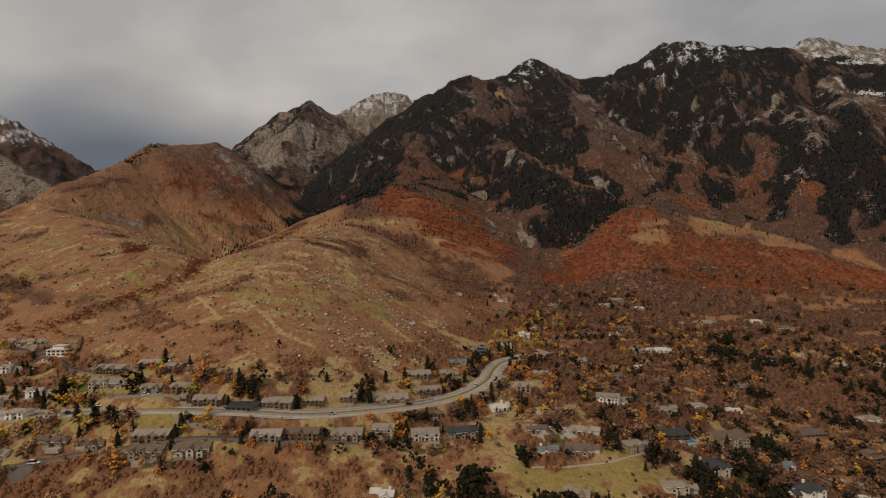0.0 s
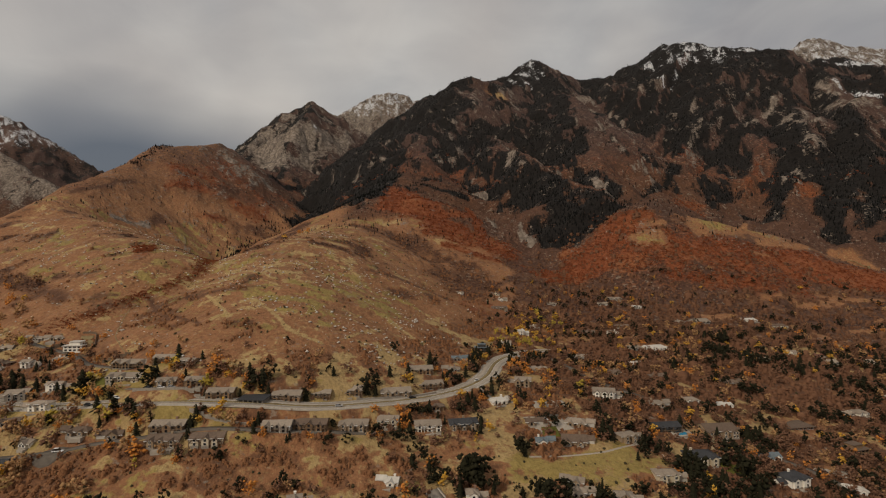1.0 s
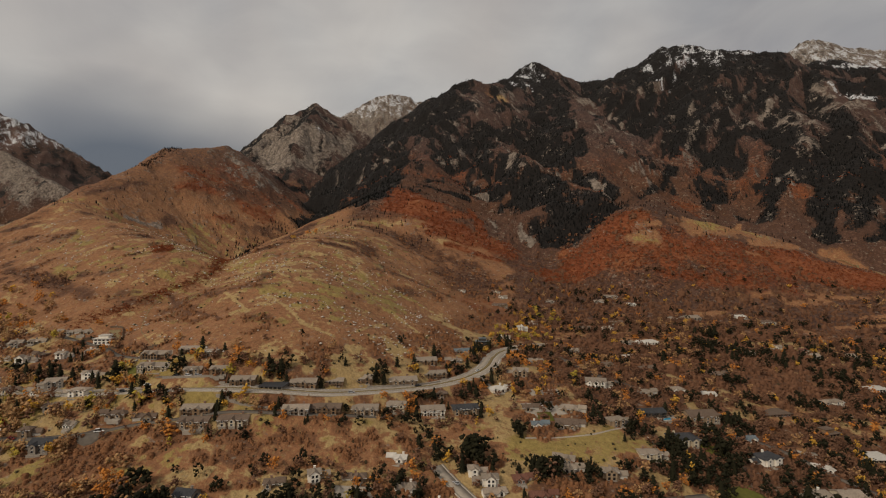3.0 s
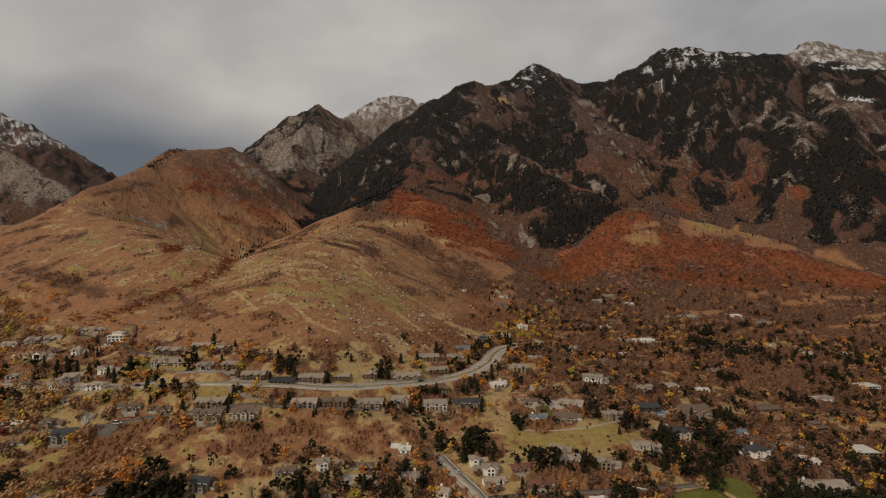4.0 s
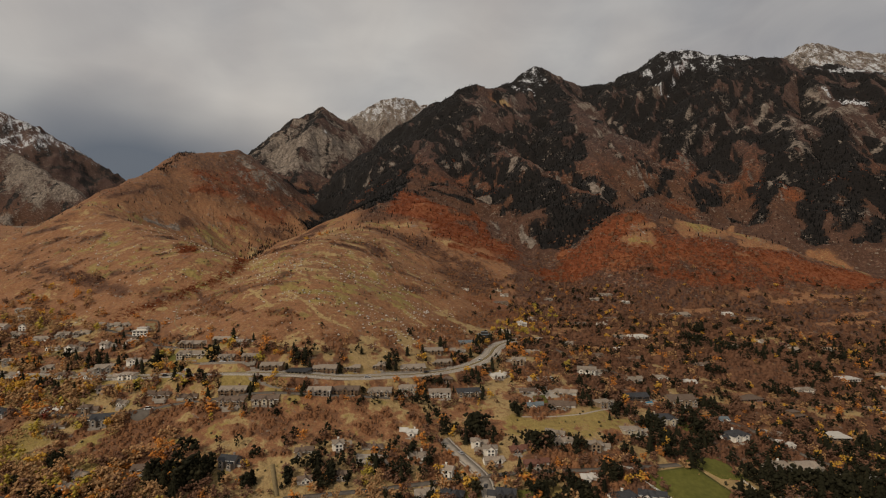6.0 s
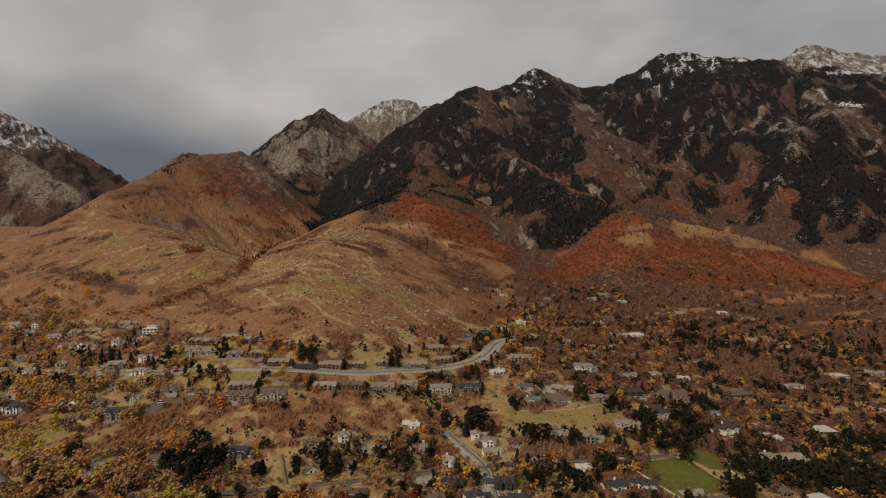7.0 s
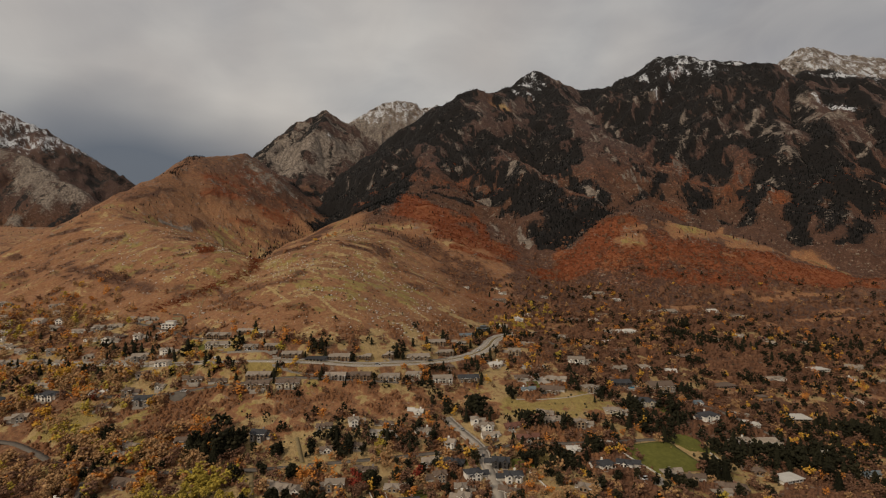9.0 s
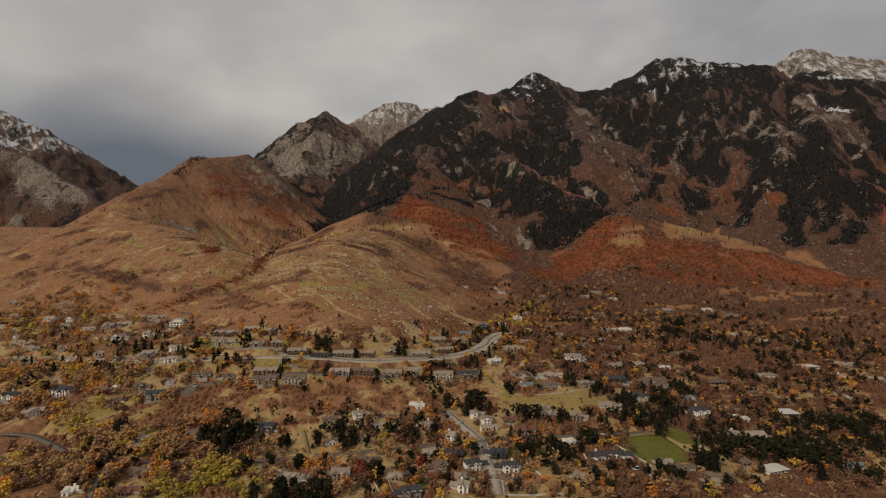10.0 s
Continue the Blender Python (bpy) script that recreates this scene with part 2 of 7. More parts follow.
HOUSES += [
    (-64, 335, 21, 4, 2, "Bg", 1), (-261, 335, 14, 6, 2, "Wg", 0), (275, 336, 15, 18, 2, "Bb", 2), (-173, 337, 13, -8, 2, "Tg", 1),
    (148, 338, 22, 8, 2, "Kd", 1), (-404, 338, 21, 5, 1, "Gg", 0), (-333, 339, 16, 18, 1, "Cg", 0), (186, 343, 26, 5, 2, "Tb", 0),
    (-34, 344, 24, 12, 2, "Tg", 1), (-193, 346, 16, 4, 2, "Bg", 1), (-375, 347, 12, 10, 2, "Gg", 0), (37, 350, 16, 18, 1, "Ww", 0),
    (-219, 351, 27, 0, 2, "Bg", 1), (-409, 357, 11, 10, 1, "Gg", 0),
]
HOUSES += [
    (378, 361, 13, -12, 1, "Wg", 0), (-333, 363, 14, 0, 2, "Wg", 0), (-11, 364, 21, 14, 2, "Bg", 1), (-354, 367, 11, -12, 1, "Wg", 0),
    (253, 367, 26, 10, 1, "Rb", 2), (-432, 369, 9, -20, 1, "Wg", 0), (155, 370, 16, 10, 1, "Tg", 0), (-442, 370, 10, 5, 1, "Gg", 0),
    (369, 370, 8, -20, 1, "Gg", 0), (-308, 370, 11, 0, 2, "Wg", 0), (-326, 373, 12, -12, 1, "Rb", 0), (119, 377, 20, -12, 2, "Wg", 0),
    (-290, 378, 10, -6, 1, "Wg", 0), (59, 379, 16, -12, 2, "Tg", 0),
]
HOUSES += [
    (-19, 379, 22, 10, 2, "Bg", 1), (188, 387, 16, 5, 1, "Wg", 0), (-452, 387, 13, -20, 1, "Wg", 0), (217, 388, 7, 5, 1, "Ww", 0),
    (-359, 389, 14, 10, 2, "Gg", 0), (-381, 392, 18, 10, 1, "Wg", 0), (-347, 393, 13, 0, 1, "Gg", 0), (-290, 395, 14, 4, 2, "Ww", 2),
    (319, 401, 13, 10, 1, "Gg", 0), (-443, 405, 13, 5, 1, "Gg", 0), (334, 408, 15, 18, 1, "Wg", 0), (-472, 409, 16, -6, 1, "Cg", 0),
    (-314, 409, 15, 6, 1, "Tg", 0), (-330, 409, 14, 0, 1, "Gg", 0),
]
HOUSES += [
    (-419, 411, 13, -12, 1, "Gg", 0), (79, 415, 9, 5, 1, "Tg", 0), (-490, 417, 14, 0, 1, "Wg", 0), (457, 420, 15, 5, 1, "Gg", 0),
    (418, 421, 11, 0, 1, "Wg", 0), (-426, 426, 13, 10, 2, "Wg", 0), (178, 430, 12, 0, 1, "Rb", 0), (145, 431, 12, 18, 1, "Tb", 0),
    (-453, 431, 15, -6, 2, "Wg", 0), (-484, 433, 16, -6, 1, "Wg", 0), (249, 441, 17, 10, 1, "Tb", 0), (398, 443, 20, 10, 1, "Ww", 2),
    (-506, 446, 12, 0, 2, "Wg", 0), (-449, 453, 9, -20, 1, "Wg", 0),
]
HOUSES += [
    (33, 454, 12, 0, 2, "Kt", 2), (444, 458, 22, -6, 1, "Tg", 0), (120, 460, 9, 10, 2, "Tg", 0), (173, 466, 7, 0, 1, "Ww", 0),
    (490, 471, 18, -20, 1, "Rr", 0), (124, 471, 10, 5, 1, "Wg", 0), (-468, 473, 15, 0, 1, "Gg", 0), (57, 498, 10, -6, 1, "Wg", 0),
    (-554, 502, 16, -12, 2, "Gg", 0), (318, 506, 13, 0, 1, "Cg", 0), (390, 514, 16, 10, 1, "Gg", 0), (435, 526, 18, 0, 1, "Cg", 0),
    (200, 527, 15, 5, 1, "Wg", 0), (221, 529, 24, 10, 1, "Ww", 0),
]
HOUSES += [
    (388, 529, 11, -6, 1, "Rr", 0), (359, 532, 9, 10, 1, "Wg", 0), (84, 560, 11, 0, 2, "Ww", 0), (194, 583, 12, 18, 1, "Wg", 0),
    (165, 585, 18, 5, 1, "Bb", 0), (102, 592, 10, 5, 1, "Wg", 0), (206, 601, 14, -20, 1, "Bb", 0), (282, 612, 14, 10, 1, "Gg", 0),
    (309, 619, 25, 18, 1, "Gg", 0), (407, 620, 19, 5, 1, "Cb", 0), (376, 631, 18, 18, 1, "Ww", 0), (67, 634, 24, 12, 2, "Tb", 1),
    (20, 648, 8, -12, 1, "Wg", 0), (251, 664, 11, 18, 1, "Ww", 0),
]
HOUSES += [
    (73, 665, 11, 0, 1, "Wg", 0), (142, 668, 11, 0, 1, "Gg", 0), (204, 669, 13, -12, 1, "Gg", 0), (69, 683, 14, -20, 1, "Cb", 0),
    (231, 692, 18, 18, 1, "Gg", 0),
]
HOUSES += [(7, 391, 13, 0, 1, "Gg", 0), (10, 414, 9, 0, 1, "Gt", 0), (-118, 308, 16, -4, 1, "Gd", 2)]
# groups of trees: middle, spread, count, height
CONIFERS = []
CONIFERS += [
    (-236, 324, 3, 4, 12), (-191, 321, 2, 2, 13), (-131, 310, 2, 2, 11), (-125, 313, 3, 3, 12), (-118, 316, 2, 2, 12), (-112, 313, 2, 2, 11),
    (-90, 314, 4, 4, 11), (-53, 330, 4, 5, 12), (-25, 365, 3, 3, 10), (-8, 385, 3, 2, 10), (26, 411, 4, 4, 10), (6, 397, 2, 1, 8),
    (-80, 301, 5, 5, 7), (-44, 302, 2, 2, 10), (-17, 320, 5, 4, 7), (-12, 277, 7, 8, 8), (12, 272, 4, 4, 13), (19, 270, 3, 3, 12),
]
CONIFERS += [
    (-4, 267, 4, 4, 9), (280, 511, 12, 14, 11), (208, 462, 3, 2, 12), (251, 425, 8, 8, 10), (104, 344, 2, 2, 10), (101, 314, 2, 2, 10),
    (75, 302, 3, 4, 8), (46, 292, 3, 4, 9), (123, 309, 12, 14, 8), (141, 286, 5, 6, 11), (177, 299, 8, 10, 11), (-161, 208, 11, 15, 12),
    (-147, 208, 7, 7, 11), (-101, 177, 2, 3, 10), (-80, 219, 8, 9, 9), (-118, 209, 2, 2, 8), (-49, 177, 2, 3, 9), (-104, 148, 8, 16, 9),
]
CONIFERS += [
    (-81, 149, 6, 10, 9), (10, 256, 4, 5, 10), (19, 261, 5, 5, 10), (59, 259, 8, 9, 9), (79, 261, 5, 5, 9), (40, 254, 3, 3, 7),
    (137, 270, 11, 13, 10), (171, 275, 11, 10, 10), (45, 223, 10, 10, 8), (70, 215, 10, 12, 8), (77, 204, 6, 6, 8), (94, 227, 7, 7, 8),
    (206, 240, 15, 26, 10), (231, 240, 16, 26, 10), (253, 235, 17, 28, 11), (273, 234, 10, 12, 11), (172, 213, 6, 8, 11), (303, 282, 21, 18, 10),
]
CONIFERS += [
    (331, 277, 11, 10, 11), (275, 285, 14, 10, 9), (221, 275, 14, 8, 8), (300, 503, 25, 16, 10), (336, 492, 28, 18, 9), (423, 509, 35, 22, 9),
    (490, 524, 36, 22, 9), (381, 455, 10, 8, 10), (301, 383, 11, 6, 8), (345, 418, 15, 8, 8), (370, 409, 18, 8, 8), (416, 416, 18, 8, 8),
    (174, 319, 10, 8, 9), (206, 334, 6, 6, 9), (59, 553, 23, 8, 7), (243, 689, 27, 10, 7), (-324, 345, 5, 4, 9), (-300, 336, 3, 3, 10),
]
CONIFERS += [
    (-291, 276, 3, 3, 10), (-296, 373, 9, 6, 7), (-357, 279, 5, 4, 11), (-405, 376, 23, 4, 8), (-389, 328, 21, 3, 8),
    (299, 562, 12, 10, 11), (182, 688, 16, 6, 7), (119, 647, 9, 3, 7),
]
CONIFERS += [
    (-84, 224, 4, 6, 9), (-72, 217, 4, 4, 8), (-63, 222, 5, 6, 9), (-48, 228, 5, 5, 9), (-35, 223, 5, 6, 9), (-19, 235, 5, 5, 9), 
    (42, 251, 7, 6, 9), (51, 255, 5, 5, 10), (-241, 224, 4, 5, 8), (-216, 184, 6, 6, 9), (-363, 287, 4, 4, 9), (-334, 276, 3, 3, 9), (98, 234, 6, 6, 9), (112, 239, 5, 5, 9),
]
CONIFERS += [
    (153, 253, 7, 8, 9), (145, 292, 6, 7, 10), (188, 241, 6, 7, 10), (200, 236, 7, 9, 10), (217, 237, 7, 9, 11),
    (233, 236, 7, 10, 11), (246, 231, 8, 10, 11), (275, 255, 8, 8, 10), (306, 294, 7, 8, 10), (318, 285, 7, 8, 10), (327, 277, 7, 8, 10), (353, 297, 6, 7, 10), (321, 251, 7, 8, 10),
]
CONIFERS += [
    (293, 245, 7, 6, 9), (170, 208, 4, 5, 9), (145, 204, 4, 5, 8), (284, 213, 6, 7, 9),
]
# groups of trees: middle, spread, count, height, leaf colour
BROADLEAVES = []
BROADLEAVES += [
    (-334, 296, 12, 8, 7, "Y"), (-384, 302, 10, 7, 7, "Y"), (-304, 281, 5, 3, 8, "Y"), (-339, 266, 4, 3, 8, "L"), (-316, 250, 5, 3, 7, "O"), (-275, 271, 3, 3, 7, "R"),
    (-380, 381, 9, 4, 6, "Y"), (-347, 336, 11, 6, 6, "Y"), (-294, 314, 6, 5, 6, "O"), (-180, 210, 12, 11, 7, "O"), (-196, 204, 8, 8, 7, "T"), (-247, 222, 15, 8, 6, "T"),
    (-238, 203, 15, 14, 7, "T"), (-271, 216, 16, 12, 6, "T"), (-150, 163, 9, 10, 7, "L"), (-127, 166, 7, 9, 7, "L"), (-181, 177, 11, 8, 6, "Y"), (-61, 182, 7, 6, 7, "R"),
]
BROADLEAVES += [
    (-42, 171, 3, 3, 6, "R"), (-79, 198, 9, 6, 6, "O"), (-47, 219, 8, 6, 6, "L"), (55, 405, 3, 2, 7, "O"), (53, 401, 2, 2, 8, "O"), (65, 398, 2, 2, 8, "O"),
    (103, 385, 2, 1, 8, "L"), (139, 393, 2, 1, 8, "O"), (214, 452, 4, 3, 8, "O"), (12, 395, 2, 1, 7, "O"), (84, 550, 21, 14, 7, "Y"), (106, 591, 19, 10, 7, "Y"),
    (-23, 310, 2, 2, 8, "O"), (-72, 291, 2, 2, 7, "O"), (-10, 270, 2, 1, 9, "O"), (300, 278, 9, 4, 7, "Y"), (320, 263, 9, 6, 7, "O"), (254, 260, 4, 2, 7, "O"),
]
BROADLEAVES += [
    (156, 179, 5, 4, 7, "L"), (168, 186, 4, 2, 7, "O"), (25, 173, 5, 4, 7, "T"), (65, 167, 14, 10, 6, "T"), (87, 172, 10, 8, 6, "T"), (45, 172, 7, 5, 6, "O"),
    (412, 402, 4, 2, 7, "Y"), (304, 595, 32, 14, 6, "T"), (222, 445, 13, 4, 7, "T"), (-486, 448, 33, 12, 6, "T"), (-473, 466, 27, 10, 6, "O"), (-90, 184, 4, 4, 6, "O"),
    (-27, 186, 7, 4, 6, "T"), (-14, 188, 3, 2, 6, "R"), (114, 616, 18, 8, 7, "L"), (85, 524, 19, 10, 7, "L"), (263, 558, 10, 6, 7, "T"), (281, 204, 8, 6, 6, "T"),
]
BROADLEAVES += [
    (244, 189, 15, 8, 6, "T"),
]
BROADLEAVES += [
    (101, 174, 8, 10, 5, "B"), (133, 185, 7, 8, 5, "B"), (80, 175, 6, 8, 6, "T"), (256, 206, 10, 12, 6, "B"), (297, 229, 7, 8, 6, "T"), (300, 363, 15, 12, 6, "B"), (334, 334, 14, 10, 6, "B"), (229, 329, 9, 8, 6, "B"),
    (245, 312, 9, 8, 6, "T"), (-269, 178, 9, 12, 7, "T"), (-231, 162, 7, 10, 7, "T"), (-255, 153, 7, 8, 7, "B"), (-288, 239, 11, 14, 7, "T"), (-257, 219, 8, 10, 7, "T"), (-279, 222, 7, 8, 7, "L"),
]
BROADLEAVES += [
    (-226, 203, 5, 6, 7, "T"), (-201, 207, 7, 9, 7, "T"), (-194, 215, 6, 8, 8, "O"), (-177, 218, 4, 4, 7, "O"), (-157, 180, 6, 8, 8, "L"), (-144, 173, 5, 7, 8, "L"), (-137, 183, 3, 4, 8, "L"), (-155, 153, 7, 8, 6, "L"),
    (-211, 168, 5, 7, 7, "T"), (-174, 152, 5, 6, 7, "L"), (-302, 246, 5, 6, 8, "Y"), (-319, 254, 4, 4, 8, "O"), (-389, 308, 7, 7, 8, "O"), (-345, 279, 3, 3, 9, "L"), (-330, 300, 5, 5, 8, "Y"), (-307, 282, 4, 4, 8, "O"),
]
BROADLEAVES += [
    (-92, 180, 5, 5, 7, "O"), (-48, 197, 5, 6, 7, "T"), (-41, 206, 5, 6, 7, "T"), (-56, 186, 3, 4, 8, "R"), (-23, 187, 2, 3, 7, "R"),
]
# ---- terrain: the shape of the land ----
def lattice(ix, iy, seed):
    h = (ix.astype(np.int64) * 374761393 + iy.astype(np.int64) * 668265263 + seed * 974634777) & 0x7FFFFFFF
    h = ((h ^ (h >> 13)) * 1274126177) & 0x7FFFFFFF
    return ((h ^ (h >> 16)) & 0xFFFF) / 65535.0


def vnoise(x, y, seed=0):
    """Smooth value noise, 0 to 1."""
    fx, fy = np.floor(x), np.floor(y)
    ix, iy = fx.astype(np.int64), fy.astype(np.int64)
    u, v = x - fx, y - fy
    u, v = u * u * u * (u * (u * 6 - 15) + 10), v * v * v * (v * (v * 6 - 15) + 10)
    a = lattice(ix, iy, seed) * (1 - u) + lattice(ix + 1, iy, seed) * u
    b = lattice(ix, iy + 1, seed) * (1 - u) + lattice(ix + 1, iy + 1, seed) * u
    return a * (1 - v) + b * v


def fbm(x, y, seed=0, octaves=4, gain=0.5):
    total, amp, norm = 0.0, 1.0, 0.0
    for i in range(octaves):
        total = total + amp * vnoise(x * 2**i + 17.3 * i, y * 2**i - 9.1 * i, seed + i)
        norm += amp
        amp *= gain
    return total / norm


def ridged(x, y, seed=0, octaves=4):
    total, amp, norm = 0.0, 1.0, 0.0
    for i in range(octaves):
        total = total + amp * (1 - np.abs(2 * vnoise(x * 2**i + 5.7 * i, y * 2**i + 3.3 * i, seed + i) - 1)) ** 2
        norm += amp
        amp *= 0.5
    return total / norm


def smooth(a, b, x):
    t = np.clip((x - a) / (b - a), 0, 1)
    return t * t * (3 - 2 * t)


# Each ridge: crest points in metres, the fall of its flanks, the crest's roundness, how deep gullies bite, their spacing.
RIDGES = [
    # grassy spur above the road
    ([(-60, 1190, 300), (-97, 1103, 258), (-128, 1047, 207), (-165, 800, 160), (-182, 630, 135), (-172, 520, 108), (-150, 450, 86), (-110, 405, 52)], 0.52, 60, 0.12, 90),
    # long ridge left of it, with its two tops
    ([(-560, 1560, 330), (-630, 1430, 412), (-665, 1340, 392), (-690, 1280, 378), (-694, 1200, 335), (-680, 1030, 272), (-640, 840, 205), (-690, 800, 155), (-800, 770, 120), (-1000, 740, 80)], 0.7, 30, 0.16, 110),
    ([(-625, 825, 192), (-496, 728, 164), (-400, 640, 141), (-322, 572, 125), (-335, 490, 80)], 0.6, 50, 0.12, 80),
    ([(-630, 1430, 412), (-560, 1440, 370), (-480, 1400, 285), (-440, 1330, 235)], 0.95, 20, 0.2, 60),
    # granite peak behind
    ([(-640, 1760, 350), (-690, 1900, 470), (-767, 2000, 505), (-778, 2200, 615), (-761, 2300, 688), (-685, 2400, 775), (-606, 2433, 812), (-544, 2500, 786), (-420, 2500, 640), (-330, 2450, 520)], 0.85, 18, 0.46, 120),
    ([(-606, 2433, 812), (-590, 2150, 680), (-570, 1850, 480), (-530, 1740, 400)], 0.9, 15, 0.4, 90),
    # snowy peak in the cloud
    ([(-900, 3100, 700), (-620, 2950, 850), (-499, 2920, 940), (-312, 2972, 1034), (-180, 2990, 992), (-81, 3000, 1006), (60, 3050, 950), (300, 3100, 900)], 0.9, 20, 0.4, 150),
    # main mountain, its skyline and its west edge
    ([(381, 2150, 800), (181, 1900, 735), (81, 1770, 702), (-40, 1870, 676), (-90, 1890, 620), (-134, 1850, 556), (-180, 1800, 470), (-262, 1600, 342), (-330, 1450, 250)], 0.8, 25, 0.42, 130),
    ([(81, 1770, 702), (106, 1700, 612), (120, 1500, 480), (140, 1320, 390), (186, 1210, 340), (240, 1080, 285), (295, 960, 232), (250, 880, 160)], 0.8, 15, 0.46, 80),
    ([(20, 1700, 600), (-30, 1450, 450), (-70, 1250, 345), (-97, 1103, 262)], 0.8, 20, 0.42, 80),
    ([(-97, 1103, 260), (0, 1010, 200), (60, 930, 150), (100, 860, 112)], 0.6, 20, 0.2, 60),
    # cone with the snow patch
    ([(181, 2150, 800), (259, 2200, 857), (381, 2210, 929), (505, 2200, 869), (566, 2150, 826), (640, 2110, 817), (723, 2050, 819)], 0.8, 25, 0.2, 120),
    # spur right of the rocks
    ([(430, 2120, 830), (400, 1800, 680), (394, 1478, 530), (440, 1350, 450), (480, 1240, 370), (500, 1150, 300)], 0.75, 15, 0.46, 90),
    ([(394, 1478, 530), (350, 1250, 400), (330, 1080, 300), (345, 960, 235)], 0.8, 15, 0.46, 80),
    # right massif, its snowy rim
    ([(723, 2050, 819), (758, 2020, 866), (812, 1985, 898), (855, 1930, 884), (935, 1830, 840), (1023, 1734, 800), (1083, 1660, 757), (1110, 1570, 695), (1120, 1450, 618), (1150, 1350, 545), (1250, 1250, 455), (1500, 1150, 350)], 0.78, 20, 0.42, 120),
    ([(1023, 1734, 800), (960, 1560, 650), (900, 1420, 560), (800, 1330, 470), (680, 1230, 370), (560, 1130, 285), (502, 1075, 250)], 0.85, 12, 0.46, 90),
    ([(960, 1480, 610), (880, 1280, 480), (800, 1130, 365), (712, 1059, 280), (640, 960, 205)], 0.85, 12, 0.46, 80),
    ([(1060, 1450, 620), (980, 1250, 485), (880, 1100, 375), (800, 1000, 280), (744, 930, 220)], 0.85, 12, 0.46, 80),
    ([(1150, 1350, 590), (1080, 1150, 430), (1000, 1020, 310), (930, 900, 190)], 0.85, 12, 0.46, 80),
    # red bench with its meadow
    ([(420, 1010, 235), (338, 890, 206), (380, 875, 190), (443, 855, 170), (560, 840, 142), (645, 790, 95), (760, 760, 70)], 0.8, 25, 0.14, 70),
    # far ranges
    ([(1200, 1800, 720), (1367, 1876, 815), (1494, 1876, 812), (1637, 1876, 792), (1790, 1876, 770), (2100, 1900, 700)], 0.8, 20, 0.4, 140),
    ([(1700, 2826, 1000), (1860, 2826, 1185), (1970, 2826, 1268), (2096, 2826, 1250), (2221, 2826, 1225), (2435, 2826, 1200), (2900, 2826, 1100)], 0.8, 20, 0.35, 180),
    ([(-3900, 3300, 1380), (-3304, 3300, 1204), (-2931, 3300, 1032), (-2708, 3300, 926), (-2559, 3300, 834), (-2262, 3300, 668), (-2084, 3300, 567), (-1800, 3300, 400)], 0.75, 20, 0.46, 170),
    ([(-3300, 2700, 900), (-2497, 2800, 690), (-2338, 2760, 620), (-2028, 2600, 482), (-1783, 2500, 356), (-1605, 2400, 252)], 0.8, 15, 0.4, 130),
]


def base_height(x, y):
    """The valley floor, a bench that climbs from the plain towards the mountains."""
    xc, yc = np.clip(x, -420, 560), np.clip(y, 215, 760)
    u, v = xc / 300, (yc - 400) / 300
    z = 31.8 - 30.3 * u + 56.6 * v - 10.4 * u * u - 9.9 * u * v - 18.6 * v * v + 6.2 * u**3 + 1.2 * u * u * v + 24.3 * u * v * v + 8.4 * v**3
    z = z + 0.12 * (np.minimum(y, 215) - 215) * smooth(-2500, 215, y) + 0.16 * np.clip(y - 760, 0, 900)
    z = z - 20 * np.exp(-((x - 120) ** 2 + (y - 570) ** 2) / 110**2)
    z = z + (fbm(x / 130, y / 130, 3, 3) - 0.5) * 9 + (fbm(x / 32, y / 32, 8, 2) - 0.5) * 1.6
    return z


def crest_height(x, y, crest, fall, round_, bite, spacing, seed):
    best, away = np.full(x.shape, -1e4), np.zeros(x.shape)
    for (x0, y0, z0), (x1, y1, z1) in zip(crest[:-1], crest[1:]):
        l2 = (x1 - x0) ** 2 + (y1 - y0) ** 2
        t = np.clip(((x - x0) * (x1 - x0) + (y - y0) * (y1 - y0)) / l2, 0, 1)
        d = np.hypot(x - x0 - t * (x1 - x0), y - y0 - t * (y1 - y0))
        h = z0 + t * (z1 - z0) - fall * (np.sqrt(d * d + round_ * round_) - round_)
        better = h > best
        best, away = np.where(better, h, best), np.where(better, d, away)
    # ribs and gullies run down both flanks, square to the ridge's axis
    ax, ay = crest[-1][0] - crest[0][0], crest[-1][1] - crest[0][1]
    n = math.hypot(ax, ay)
    ax, ay = ax / n, ay / n
    dx, dy = x - crest[0][0], y - crest[0][1]
    warp = 0.7 * fbm(x / spacing, y / spacing, seed + 7, 3)
    u, v = (dx * ax + dy * ay) / spacing + warp, (dy * ax - dx * ay) / (4 * spacing) + 0.3 * warp
    gully = 0.7 * ridged(u, v, seed, 2) + 0.3 * ridged(u * 2.6, v * 1.7, seed + 3, 2)
    return best - fall * 150 * (1 - np.exp(-(np.sqrt(away * away + round_ * round_) - round_) / 150)) * bite * (0.9 - 1.8 * gully), gully, away


